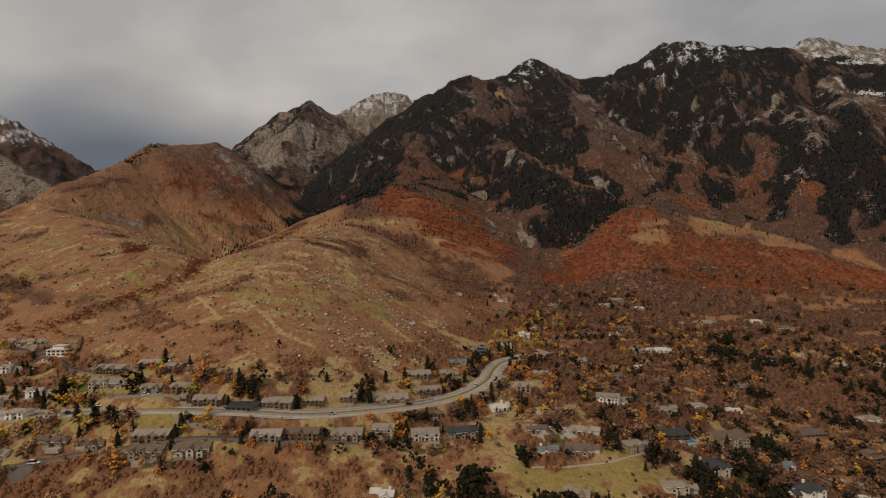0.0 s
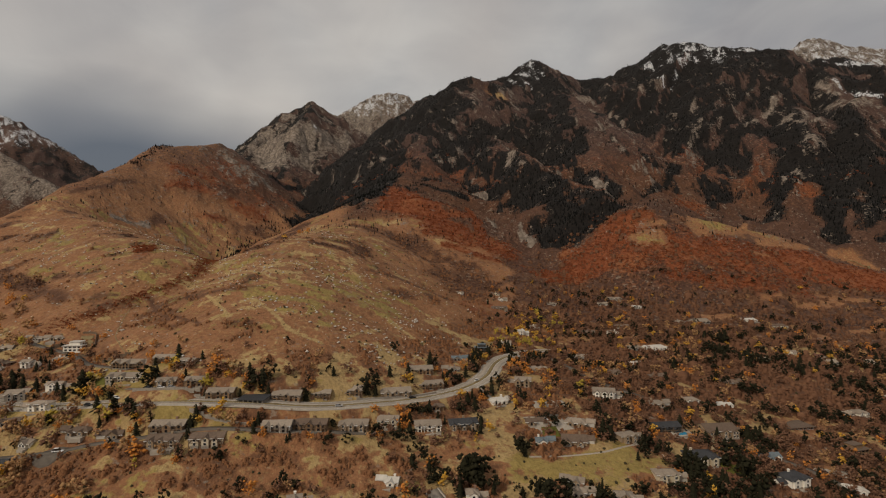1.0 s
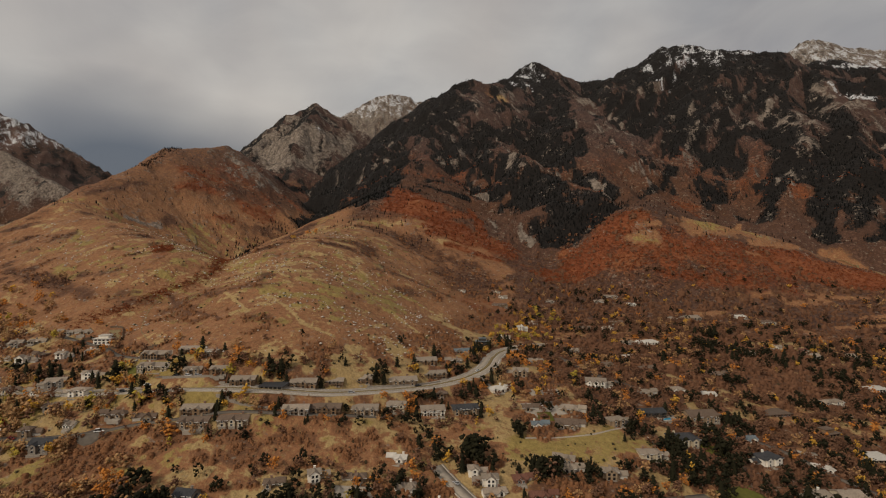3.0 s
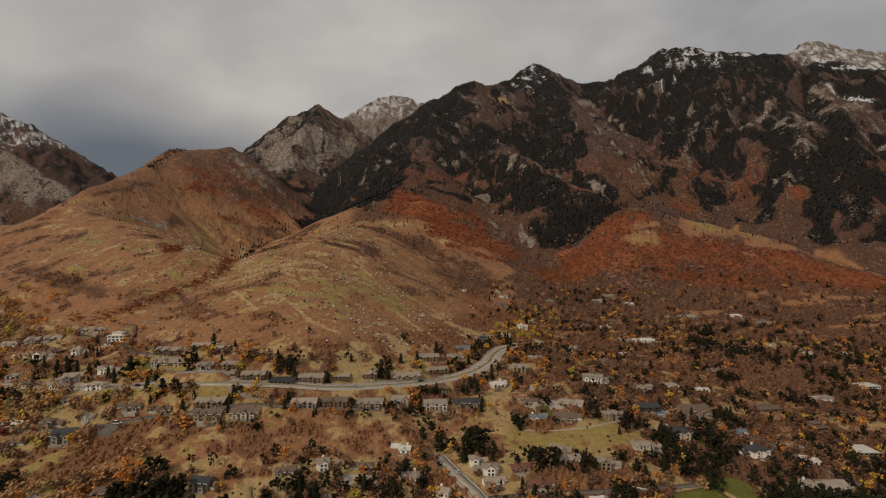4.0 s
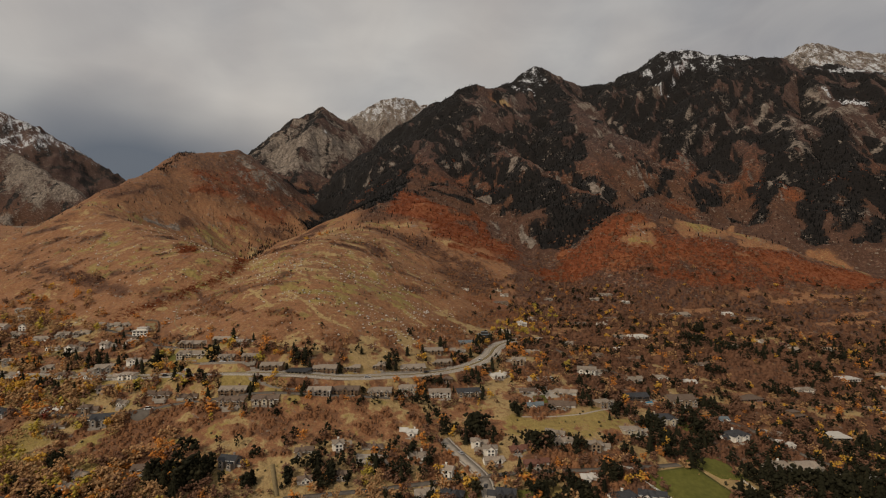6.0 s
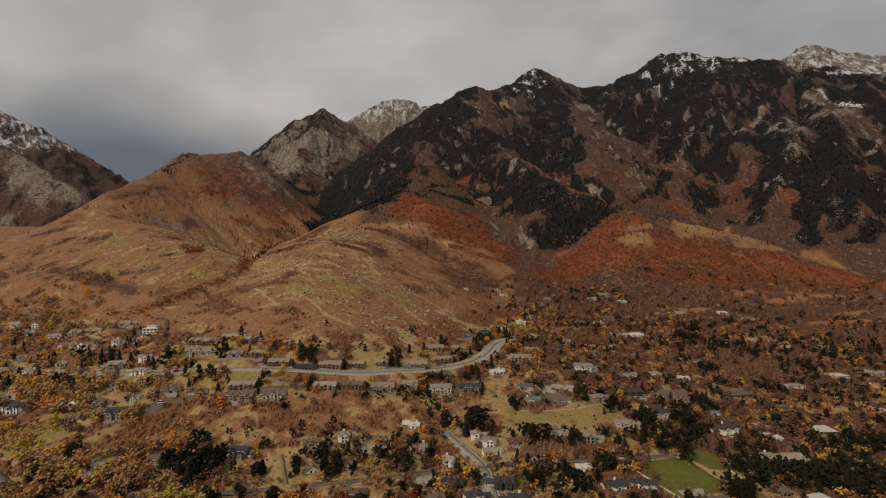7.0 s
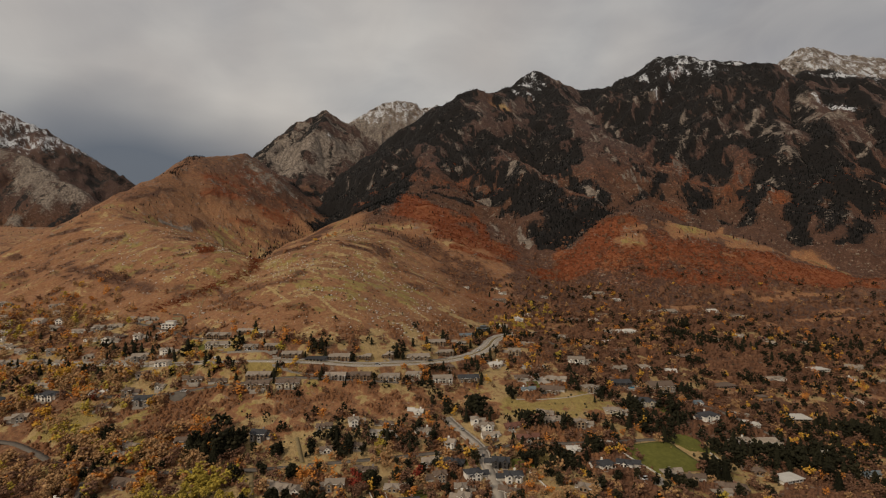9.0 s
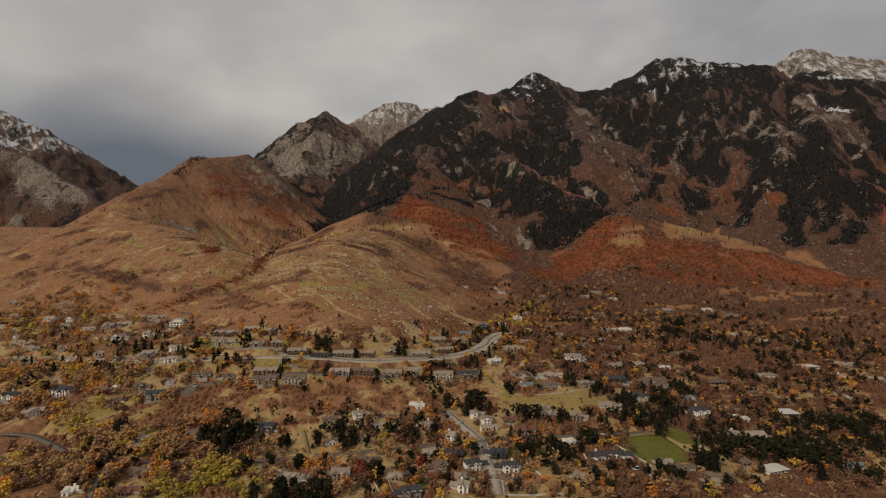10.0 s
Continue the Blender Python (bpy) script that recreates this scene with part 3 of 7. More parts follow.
def height(x, y, full=False):
    """The ground's height; with full also the ridge that rules there, its gully value (1 on ribs, 0 in gullies) and the way to its crest."""
    x, y = np.asarray(x, float), np.asarray(y, float)
    base = base_height(x, y)
    top, rule, rib, away = np.full(x.shape, -1e4), np.full(x.shape, -1), np.zeros(x.shape), np.full(x.shape, 999.0)
    for i, (crest, fall, round_, bite, spacing) in enumerate(RIDGES):
        reach = max(p[2] for p in crest) / fall * 1.6 + 60
        near = ((x > min(p[0] for p in crest) - reach) & (x < max(p[0] for p in crest) + reach)
                & (y > min(p[1] for p in crest) - reach) & (y < max(p[1] for p in crest) + reach))
        if near.any():
            h, g, d = crest_height(x[near], y[near], crest, fall, round_, bite, spacing, 20 + 11 * i)
            a, k = top[near], 8.0
            m = np.clip(0.5 + (a - h) / (2 * k), 0, 1)
            top[near] = h + (a - h) * m + k * m * (1 - m)
            win = h > a
            rule[near], rib[near], away[near] = np.where(win, i, rule[near]), np.where(win, g, rib[near]), np.where(win, d, away[near])
    steep = smooth(60, 400, top)
    top = top + steep * (42 - 20 * smooth(-430, -520, x) * (y < 1650)) * (ridged(x / 130 + 0.3 * fbm(x / 90, y / 90, 93, 2), y / 130, 91, 5) - 0.55) + smooth(0, 120, top - base) * 9 * (fbm(x / 45, y / 45, 95, 3) - 0.5)
    k = 12.0
    m = np.clip(0.5 + (base - top) / (2 * k), 0, 1)
    z = top + (base - top) * m + k * m * (1 - m)
    return (z, np.where(top > base, rule, -1), rib, away, base) if full else z


# ---- roads: centre lines in plan, width; the ground is cut level to carry them ----
HIGHWAY = [(-420, 330), (-330, 321), (-288, 316), (-249, 311), (-174, 303), (-125, 302), (-83, 307), (-41, 325), (-2, 350), (20, 369), (33, 389), (40, 412), (51, 437), (74, 467), (112, 511)]
ROADS = {
    "highway": (HIGHWAY, 15.0),
    "west_street": ([(-360, 290), (-320, 278), (-302, 273), (-255, 267), (-215, 270), (-196, 275), (-170, 277), (-140, 282), (-90, 285), (-40, 297)], 5.8),
    "cross_street": ([(-400, 232), (-352, 230), (-319, 227), (-302, 222), (-277, 209), (-258, 196), (-222, 186), (-190, 184), (-151, 188), (-108, 194), (-61, 204), (-15, 218), (18, 226), (60, 232), (115, 240), (144, 247)], 4.8),
    "court_street": ([(-7, 259), (0, 249), (16, 227), (19, 213), (22, 192), (24, 180), (24, 160)], 6.4),
    "orchard_lane": ([(-127, 187), (-109, 139)], 2.6),
    "field_lane": ([(-221, 171), (-207, 140)], 3.4),
    "mill_lane": ([(-110, 224), (-99, 199)], 2.6),
    "creek_road": ([(80, 474), (103, 441), (115, 414), (128, 397), (150, 380)], 6.0),
    "east_lane": ([(190, 325), (217, 313), (232, 297), (243, 282), (262, 262)], 5.0),
    "hill_drive": ([(-215, 341), (-235, 352), (-262, 366), (-285, 384), (-330, 400)], 5.0),
    "condo_drive": ([(-203, 318), (-190, 315), (-178, 313.5), (-164, 312.5)], 4.0),
}
natural_height = height


def road_course(line, step=6.0):
    """Points along a smooth curve through the centre line."""
    p = [np.array(q, float) for q in line]
    p = [2 * p[0] - p[1]] + p + [2 * p[-1] - p[-2]]
    out = []
    for a, b, c, d in zip(p, p[1:], p[2:], p[3:]):
        n = max(1, int(np.linalg.norm(c - b) / step))
        for i in range(n):
            t = i / n
            out.append(0.5 * (2 * b + (c - a) * t + (2 * a - 5 * b + 4 * c - d) * t * t + (3 * b - a - 3 * c + d) * t**3))
    return np.array(out + [p[-2]])


COURSES = {}
for road_name, (line, road_width) in ROADS.items():
    c = road_course(line)
    zc = natural_height(c[:, 0], c[:, 1])
    for _ in range(10):
        zc[1:-1] = 0.25 * zc[:-2] + 0.5 * zc[1:-1] + 0.25 * zc[2:]
    COURSES[road_name] = (c, zc, road_width)


def nearest_on(course, x, y):
    c, zc, _ = course
    best, zb = np.full(x.shape, 1e9), np.zeros(x.shape)
    for (x0, y0), (x1, y1), z0, z1 in zip(c[:-1], c[1:], zc[:-1], zc[1:]):
        l2 = (x1 - x0) ** 2 + (y1 - y0) ** 2
        t = np.clip(((x - x0) * (x1 - x0) + (y - y0) * (y1 - y0)) / l2, 0, 1)
        d = np.hypot(x - x0 - t * (x1 - x0), y - y0 - t * (y1 - y0))
        win = d < best
        best, zb = np.where(win, d, best), np.where(win, z0 + t * (z1 - z0), zb)
    return best, zb


def height(x, y, full=False):
    x, y = np.asarray(x, float), np.asarray(y, float)
    got = natural_height(x, y, full)
    z = got[0] if full else got
    for course in COURSES.values():
        c, half = course[0], course[2] / 2
        box = (x > c[:, 0].min() - 30) & (x < c[:, 0].max() + 30) & (y > c[:, 1].min() - 30) & (y < c[:, 1].max() + 30)
        if box.any():
            d, zr = nearest_on(course, x[box], y[box])
            w = smooth(half + 9, half + 1.5, d)
            z[box] = z[box] * (1 - w) + (zr - 0.25) * w
    return (z, *got[1:]) if full else z


def road_gap(x, y):
    """Metres to the nearest road edge."""
    best = np.full(np.shape(x), 1e9)
    for course in COURSES.values():
        c = course[0]
        box = (x > c[:, 0].min() - 40) & (x < c[:, 0].max() + 40) & (y > c[:, 1].min() - 40) & (y < c[:, 1].max() + 40)
        if box.any():
            best[box] = np.minimum(best[box], nearest_on(course, x[box], y[box])[0] - course[2] / 2)
    return best


HX, HY, HW = (np.array([h[i] for h in HOUSES], float) for i in range(3))


def house_gap(x, y):
    """Metres to the nearest house's outline, roughly."""
    best = np.full(np.shape(x), 1e9)
    for a, b, w in zip(HX, HY, HW):
        best = np.minimum(best, np.maximum(np.abs(x - a) - 0.5 * w, np.abs(y - b) - 0.36 * w - 1.0))
    return best


def before_house(x, y):
    """True on the open strip below a house's valley front."""
    out = np.zeros(np.shape(x), bool)
    for a, b, w in zip(HX, HY, HW):
        out |= (np.abs(x - a) < 0.5 * w) & (y < b) & (y > b - 0.36 * w - 8.5)
    return out


# ---- the ground, one sheet out to the far ranges ----
def build(name, verts, faces, material, smooth_=False):
    """An object out of arrays: verts (n, 3), faces (m, 3 or 4)."""
    me = bpy.data.meshes.new(name)
    faces = np.asarray(faces, np.int32)
    n, k = faces.shape
    me.vertices.add(len(verts))
    me.vertices.foreach_set("co", np.asarray(verts, np.float32).ravel())
    me.loops.add(n * k)
    me.loops.foreach_set("vertex_index", faces.ravel())
    me.polygons.add(n)
    me.polygons.foreach_set("loop_start", np.arange(0, n * k, k, dtype=np.int32))
    me.polygons.foreach_set("loop_total", np.full(n, k, np.int32))
    if smooth_:
        me.polygons.foreach_set("use_smooth", np.ones(n, bool))
    me.update(calc_edges=True)
    me.materials.append(material)
    return new(name, me)


def patch(x, y, cx, cy, rx, ry, turn=0.0):
    """1 in the middle of an oval in plan, 0.5 at its edge, falling outside."""
    c, s = math.cos(radians(turn)), math.sin(radians(turn))
    u, v = ((x - cx) * c + (y - cy) * s) / rx, (-(x - cx) * s + (y - cy) * c) / ry
    return np.clip(1.5 - np.hypot(u, v), 0, 1) * 0.5 + 0.5 * np.clip(1.0 - np.hypot(u, v), 0, 1)


def many(x, y, ovals):
    out = np.zeros(x.shape)
    for o in ovals:
        out = np.maximum(out, patch(x, y, *o[:5]) * (o[5] if len(o) > 5 else 1.0))
    return out


# Ovals in plan: middle, half axes, turn, weight
RED = [(-95, 1030, 75, 50, -45), (-60, 960, 110, 70, -45), (0, 900, 120, 65, -45), (70, 870, 80, 50, -40), (290, 830, 100, 50, 0), (374, 780, 150, 62, 0), (510, 765, 150, 52, -8),
       (620, 745, 130, 36, -8), (205, 795, 95, 50, 20), (420, 720, 160, 30, 0, 0.8), (570, 1130, 50, 70, 25, 0.55), (640, 1080, 34, 90, 25, 0.55), (700, 990, 40, 90, 25, 0.55), (870, 895, 34, 50, 20, 0.8)]
RED += [(480, 1010, 60, 60, 20, 0.8), (-569, 1249, 70, 50, 0, 0.55), (-580, 1155, 70, 50, 0, 0.78), (-444, 1180, 80, 90, 0, 0.82), (-330, 560, 20, 60, 20, 0.5), (60, 620, 60, 60, 0, 0.6)]
STRAW = [(315, 792, 40, 22, 0, 0.8), (440, 836, 70, 32, -5, 0.8), (520, 832, 55, 26, -10, 0.75), (595, 805, 50, 14, -20, 0.55), (670, 815, 60, 8, -20, 0.1), (185, 1740, 60, 30, 0, 0.8),
         (470, 690, 70, 8, -8, 0.7), (560, 700, 50, 8, -8, 0.7), (330, 640, 60, 7, 0, 0.7), (-110, 212, 28, 20, 10), (-64, 158, 26, 14, 0), (-140, 236, 30, 8, 10)]
GREEN = [(-120, 277, 60, 7, 0, 0.75), (-70, 250, 40, 7, 0, 0.7), (-165, 240, 34, 9, 0, 0.75), (-30, 252, 28, 9, 0, 0.75), (-130, 300, 60, 6, 0, 0.7), (-200, 268, 30, 8, 0, 0.6), (315, 792, 36, 18, 0, 0.8), (440, 836, 60, 26, -5, 0.85), (520, 832, 45, 22, -10, 0.8), (70, 281, 55, 15, 8), (110, 292, 40, 12, 8), (60, 215, 14, 14, 0), (10, 300, 30, 8, 0, 0.8), (-175, 290, 30, 6, 0, 0.7), (178, 212, 20, 14, 0, 0.8), (135, 196, 24, 10, 0, 0.7)]
FOREST = [(-300, 1330, 75, 150, -15), (-225, 1410, 75, 150, -15), (-320, 1640, 110, 240, 12), (-330, 1240, 45, 60, 0), (-40, 1560, 100, 90, 0), (30, 1650, 120, 80, 0), (140, 1640, 60, 90, 0),
          (20, 1225, 75, 80, 0, 0.8), (270, 1370, 55, 130, 8), (306, 1260, 45, 90, 0), (175, 905, 30, 40, 0, 1.1), (225, 925, 50, 60, 0, 1.1), (277, 910, 45, 30, 0, 1.1), (225, 1010, 45, 90, 10)]
FOREST += [(597, 1310, 44, 72, 20, 1.15), (663, 1235, 41, 67, 20, 1.15), (781, 1207, 41, 66, 20, 1.15), (578, 1081, 36, 59, 20, 1.15), (666, 1042, 35, 57, 20, 1.15), (676, 1346, 45, 74, 20, 1.15), (766, 1006, 34, 55, 20, 1.15), (818, 959, 32, 52, 20, 1.15), (728, 859, 16, 44, 20, 1.0), (682, 894, 14, 40, 20, 1.0), (843, 1080, 36, 59, 20, 1.15),
           (690, 1727, 130, 120, 0), (834, 1626, 150, 110, -30), (838, 1400, 120, 60, 30), (704, 1400, 100, 90, 0), (664, 1526, 90, 120, 0), (560, 1030, 22, 60, 25), (620, 1150, 20, 60, 25),
           (659, 1050, 20, 80, 25), (735, 930, 26, 75, 20), (815, 1003, 50, 75, 20), (830, 925, 45, 60, 20), (920, 960, 60, 90, 20), (430, 1900, 160, 160, 0), (560, 2050, 200, 60, 0)]
GRANITE = [(-655, 1971, 90, 170, 10, 1.3), (-769, 2175, 70, 140, 10, 1.2), (-567, 1973, 80, 90, 0, 1.2), (-467, 2027, 60, 80, 0, 1.1), (-617, 1788, 60, 80, 0, 1.3), (163, 1370, 26, 60, 0, 0.85), (189, 1224, 32, 30, 0, 0.95),
           (388, 1211, 30, 60, 0, 0.8), (296, 1004, 35, 35, 0, 0.8), (861, 1249, 50, 50, 0), (851, 1173, 35, 50, 0), (981, 1258, 60, 40, 0), (1002, 1212, 60, 40, 0), (715, 1072, 9, 42, 20, 1.2)]
GRANITE += [(1006, 1369, 55, 30, 0, 1.1), (1011, 1235, 60, 35, 0, 1.1), (1007, 1181, 45, 36, 0, 1.1), (850, 1181, 26, 55, 0, 1.1), (772, 1103, 18, 48, 15, 1.1), (419, 1234, 26, 34, 0, 1.0), (-509, 1317, 60, 50, 0, 0.95), (-442, 1242, 36, 36, 0, 0.95), (-2204, 2672, 330, 170, 0, 1.2), (-1990, 2549, 260, 140, 0, 1.2), (-2500, 2780, 300, 130, 0), (-172, 1439, 25, 60, 0, 0.85), (-560, 1400, 40, 50, 0, 0.8)]


CLEAR = [(425, 1330, 70, 170, 0), (350, 1120, 55, 60, 0), (100, 1650, 60, 45, 0), (215, 1750, 70, 40, 0), (1020, 1230, 120, 80, 0), (865, 1185, 45, 60, 0), (1150, 1480, 120, 50, 0), (590, 1660, 50, 50, 0), (120, 1280, 60, 60, 0, 0.7)]

THICKETS = [(-48, 267, 34, 14, 5), (-122, 262, 48, 15, 0), (6, 294, 24, 9, 5), (-92, 248, 45, 10, 0), (-178, 256, 36, 14, 0), (60, 262, 20, 7, 0), (250, 300, 90, 50, 0), (300, 450, 160, 70, 0), (200, 180, 120, 25, 0)]
SNOW = [(741, 1852, 60, 40, -45), (831, 1798, 85, 50, -45), (930, 1735, 90, 45, -45), (285, 2030, 45, 50, 0), (790, 1985, 90, 75, -30), (870, 1890, 110, 65, -50), (960, 1790, 130, 60, -50), (350, 2140, 40, 40, 0), (350, 2160, 30, 30, 0)]

# Strokes in plan: from, to, half width
OAK_STROKES = [(-91, 1060, -62, 943, 12), (-119, 961, -38, 907, 12), (-50, 921, 63, 999, 11), (-27, 861, 56, 881, 13), (4, 824, 80, 806, 9), (-556, 1217, -618, 1185, 18), (-448, 1346, -375, 1303, 12), (-512, 1058, -452, 1094, 8), (267, 898, 277, 800, 14), (206, 860, 240, 769, 11), (323, 773, 331, 726, 13), (400, 782, 444, 744, 12), (54, 1057, 68, 914, 9)]
BROWN_STROKES = [(-157, 852, -6, 761, 13), (-15, 733, 80, 721, 9), (-70, 585, 2, 604, 6), (33, 646, 87, 702, 5), (-602, 1112, -472, 1258, 20), (-647, 888, -639, 1063, 10), (-529, 582, -349, 461, 10), (-275, 465, -190, 387, 3)]
FIR_STROKES = [(-372, 1382, -256, 1442, 33), (-297, 1324, -163, 1352, 25), (-68, 1727, 69, 1748, 24), (-92, 1625, 8, 1494, 28), (-23, 1310, 90, 1445, 30), (-8, 1354, 14, 1293, 24), (124, 1456, 323, 1459, 41), (282, 1721, 435, 1889, 49), (252, 1342, 267, 1194, 26), (192, 1407, 240, 1315, 25), (386, 2084, 407, 1762, 34), (169, 1757, 250, 1931, 15), (464, 2018, 638, 1861, 21), (168, 936, 211, 885, 15), (214, 1030, 213, 892, 18), (225, 901, 314, 914, 12), (261, 918, 332, 966, 10), (168, 872, 200, 880, 8)]
FIR_STROKES += [(142, 1124, 162, 1042, 11), (-33, 1097, 44, 1098, 11), (638, 1861, 770, 1935, 28), (696, 1794, 777, 1703, 52), (690, 1506, 638, 1286, 40), (615, 1488, 602, 1288, 23), (375, 982, 540, 1178, 13), (749, 1523, 839, 1468, 39), (850, 1620, 1027, 1556, 39), (762, 1300, 656, 1208, 22), (686, 1164, 542, 1020, 15), (751, 1090, 604, 956, 16), (817, 1104, 675, 901, 23), (833, 1071, 689, 902, 21), (816, 961, 723, 866, 17), (869, 1074, 830, 971, 16), (951, 1286, 902, 1116, 25), (929, 1353, 967, 1319, 15)]
FIR_STROKES += [(842, 1296, 761, 1195, 13), (738, 843, 787, 867, 14), (1093, 1368, 1083, 1231, 11), (-760, 2077, -646, 2409, 15), (-586, 2274, -523, 2336, 22), (-491, 1697, -300, 1339, 22), (-479, 1417, -423, 1482, 12)]
OPEN_STROKES = [(394, 1607, 370, 1221, 30), (509, 1705, 537, 1328, 33), (331, 1132, 417, 1081, 32), (533, 1319, 549, 1199, 18), (52, 1533, 145, 1505, 25), (66, 1676, 166, 1635, 15), (178, 1570, 261, 1713, 13), (536, 1111, 601, 1179, 20), (622, 1094, 719, 1152, 26), (564, 1024, 642, 1052, 16), (654, 957, 715, 1005, 19), (628, 916, 677, 926, 13), (725, 914, 698, 889, 6), (699, 862, 734, 857, 10), (812, 1389, 809, 1293, 18), (417, 1117, 339, 959, 17), (566, 1326, 541, 1198, 9), (-109, 1470, -35, 1199, 22)]
OPEN_STROKES += [(35, 1258, 113, 1159, 19), (69, 1098, 133, 1105, 15), (736, 1228, 714, 1166, 13), (747, 1326, 657, 1295, 8), (1025, 1381, 1035, 1186, 22)]
CRAG_STROKES = [(155, 1360, 175, 1178, 10), (156, 1239, 181, 1168, 10), (134, 1425, 154, 1282, 6), (296, 1071, 310, 1011, 11), (418, 1272, 412, 1197, 9), (536, 1666, 539, 1553, 11), (45, 1138, 87, 1132, 7), (827, 1322, 894, 1365, 11), (748, 1098, 681, 1042, 7), (838, 1213, 791, 1102, 12), (903, 1287, 855, 1159, 13), (802, 1135, 763, 1103, 11), (1016, 1413, 1010, 1313, 13), (966, 1223, 1046, 1247, 16), (1076, 1330, 1052, 1273, 13), (1017, 1197, 977, 1112, 12), (926, 1115, 950, 1080, 10), (-173, 1644, -237, 1426, 8)]
CRAG_STROKES += [(-169, 1439, -204, 1404, 8), (88, 1047, 152, 904, 9), (349, 1501, 341, 1330, 6), (771, 989, 802, 1013, 6), (761, 1299, 792, 1301, 9), (353, 1318, 440, 1355, 8), (-749, 2014, -588, 1758, 19), (-660, 2020, -513, 1936, 34), (-535, 2070, -428, 2209, 29), (-570, 1834, -511, 1848, 17), (-570, 1360, -434, 1334, 11), (-574, 881, -542, 919, 8), (-2404, 2729, -2057, 2524, 72), (-2172, 2559, -2001, 2419, 42), (-2192, 2665, -1882, 2520, 31), (-2122, 2369, -1428, 1634, 29)]
GRASS_STROKES = [(292, 803, 335, 802, 8), (313, 821, 352, 822, 4), (385, 856, 438, 920, 3), (401, 814, 490, 846, 8), (486, 839, 514, 820, 7), (497, 807, 575, 811, 7), (449, 845, 564, 964, 4), (472, 778, 489, 777, 4), (638, 847, 668, 809, 5), (668, 809, 673, 763, 5), (-216, 515, -156, 470, 3), (-194, 525, -157, 533, 3), (-159, 542, -129, 527, 3), (-169, 432, -117, 378, 3), (-117, 378, -91, 370, 2), (-206, 439, -168, 394, 2), (-57, 461, -18, 430, 3), (-115, 598, -146, 605, 2)]
GRASS_STROKES += [(-51, 534, -5, 515, 2), (-79, 381, -53, 426, 2), (24, 875, 55, 874, 3), (467, 683, 488, 678, 3), (510, 693, 538, 691, 4), (490, 613, 577, 623, 3), (542, 643, 592, 648, 3), (293, 527, 355, 546, 1), (-199, 700, -158, 859, 3), (-301, 516, -309, 494, 2)]
FROST_STROKES = [(806, 1769, 806, 1769, 21), (833, 1854, 1016, 1721, 14), (795, 1767, 708, 1622, 8), (728, 1825, 706, 1669, 8), (263, 2109, 332, 1970, 9), (335, 2183, 390, 2083, 20), (311, 2128, 367, 2043, 15), (1331, 1842, 1589, 1838, 21), (1040, 1380, 1087, 1284, 10), (-2868, 3227, -2528, 3259, 46), (-2560, 3253, -2560, 3253, 32), (-530, 2096, -530, 2096, 15)]


def strokes(x, y, rows):
    """1 along each stroke, 0.5 at its edge, 0 at twice its half width."""
    out = np.zeros(x.shape)
    for x0, y0, x1, y1, w in rows:
        near = (x > min(x0, x1) - 2 * w) & (x < max(x0, x1) + 2 * w) & (y > min(y0, y1) - 2 * w) & (y < max(y0, y1) + 2 * w)
        if near.any():
            px, py = x[near], y[near]
            f = np.clip(((px - x0) * (x1 - x0) + (py - y0) * (y1 - y0)) / max(1.0, (x1 - x0) ** 2 + (y1 - y0) ** 2), 0, 1)
            d = np.hypot(px - x0 - f * (x1 - x0), py - y0 - f * (y1 - y0))
            out[near] = np.maximum(out[near], np.clip(1 - 0.5 * d / w, 0, 1))
    return out


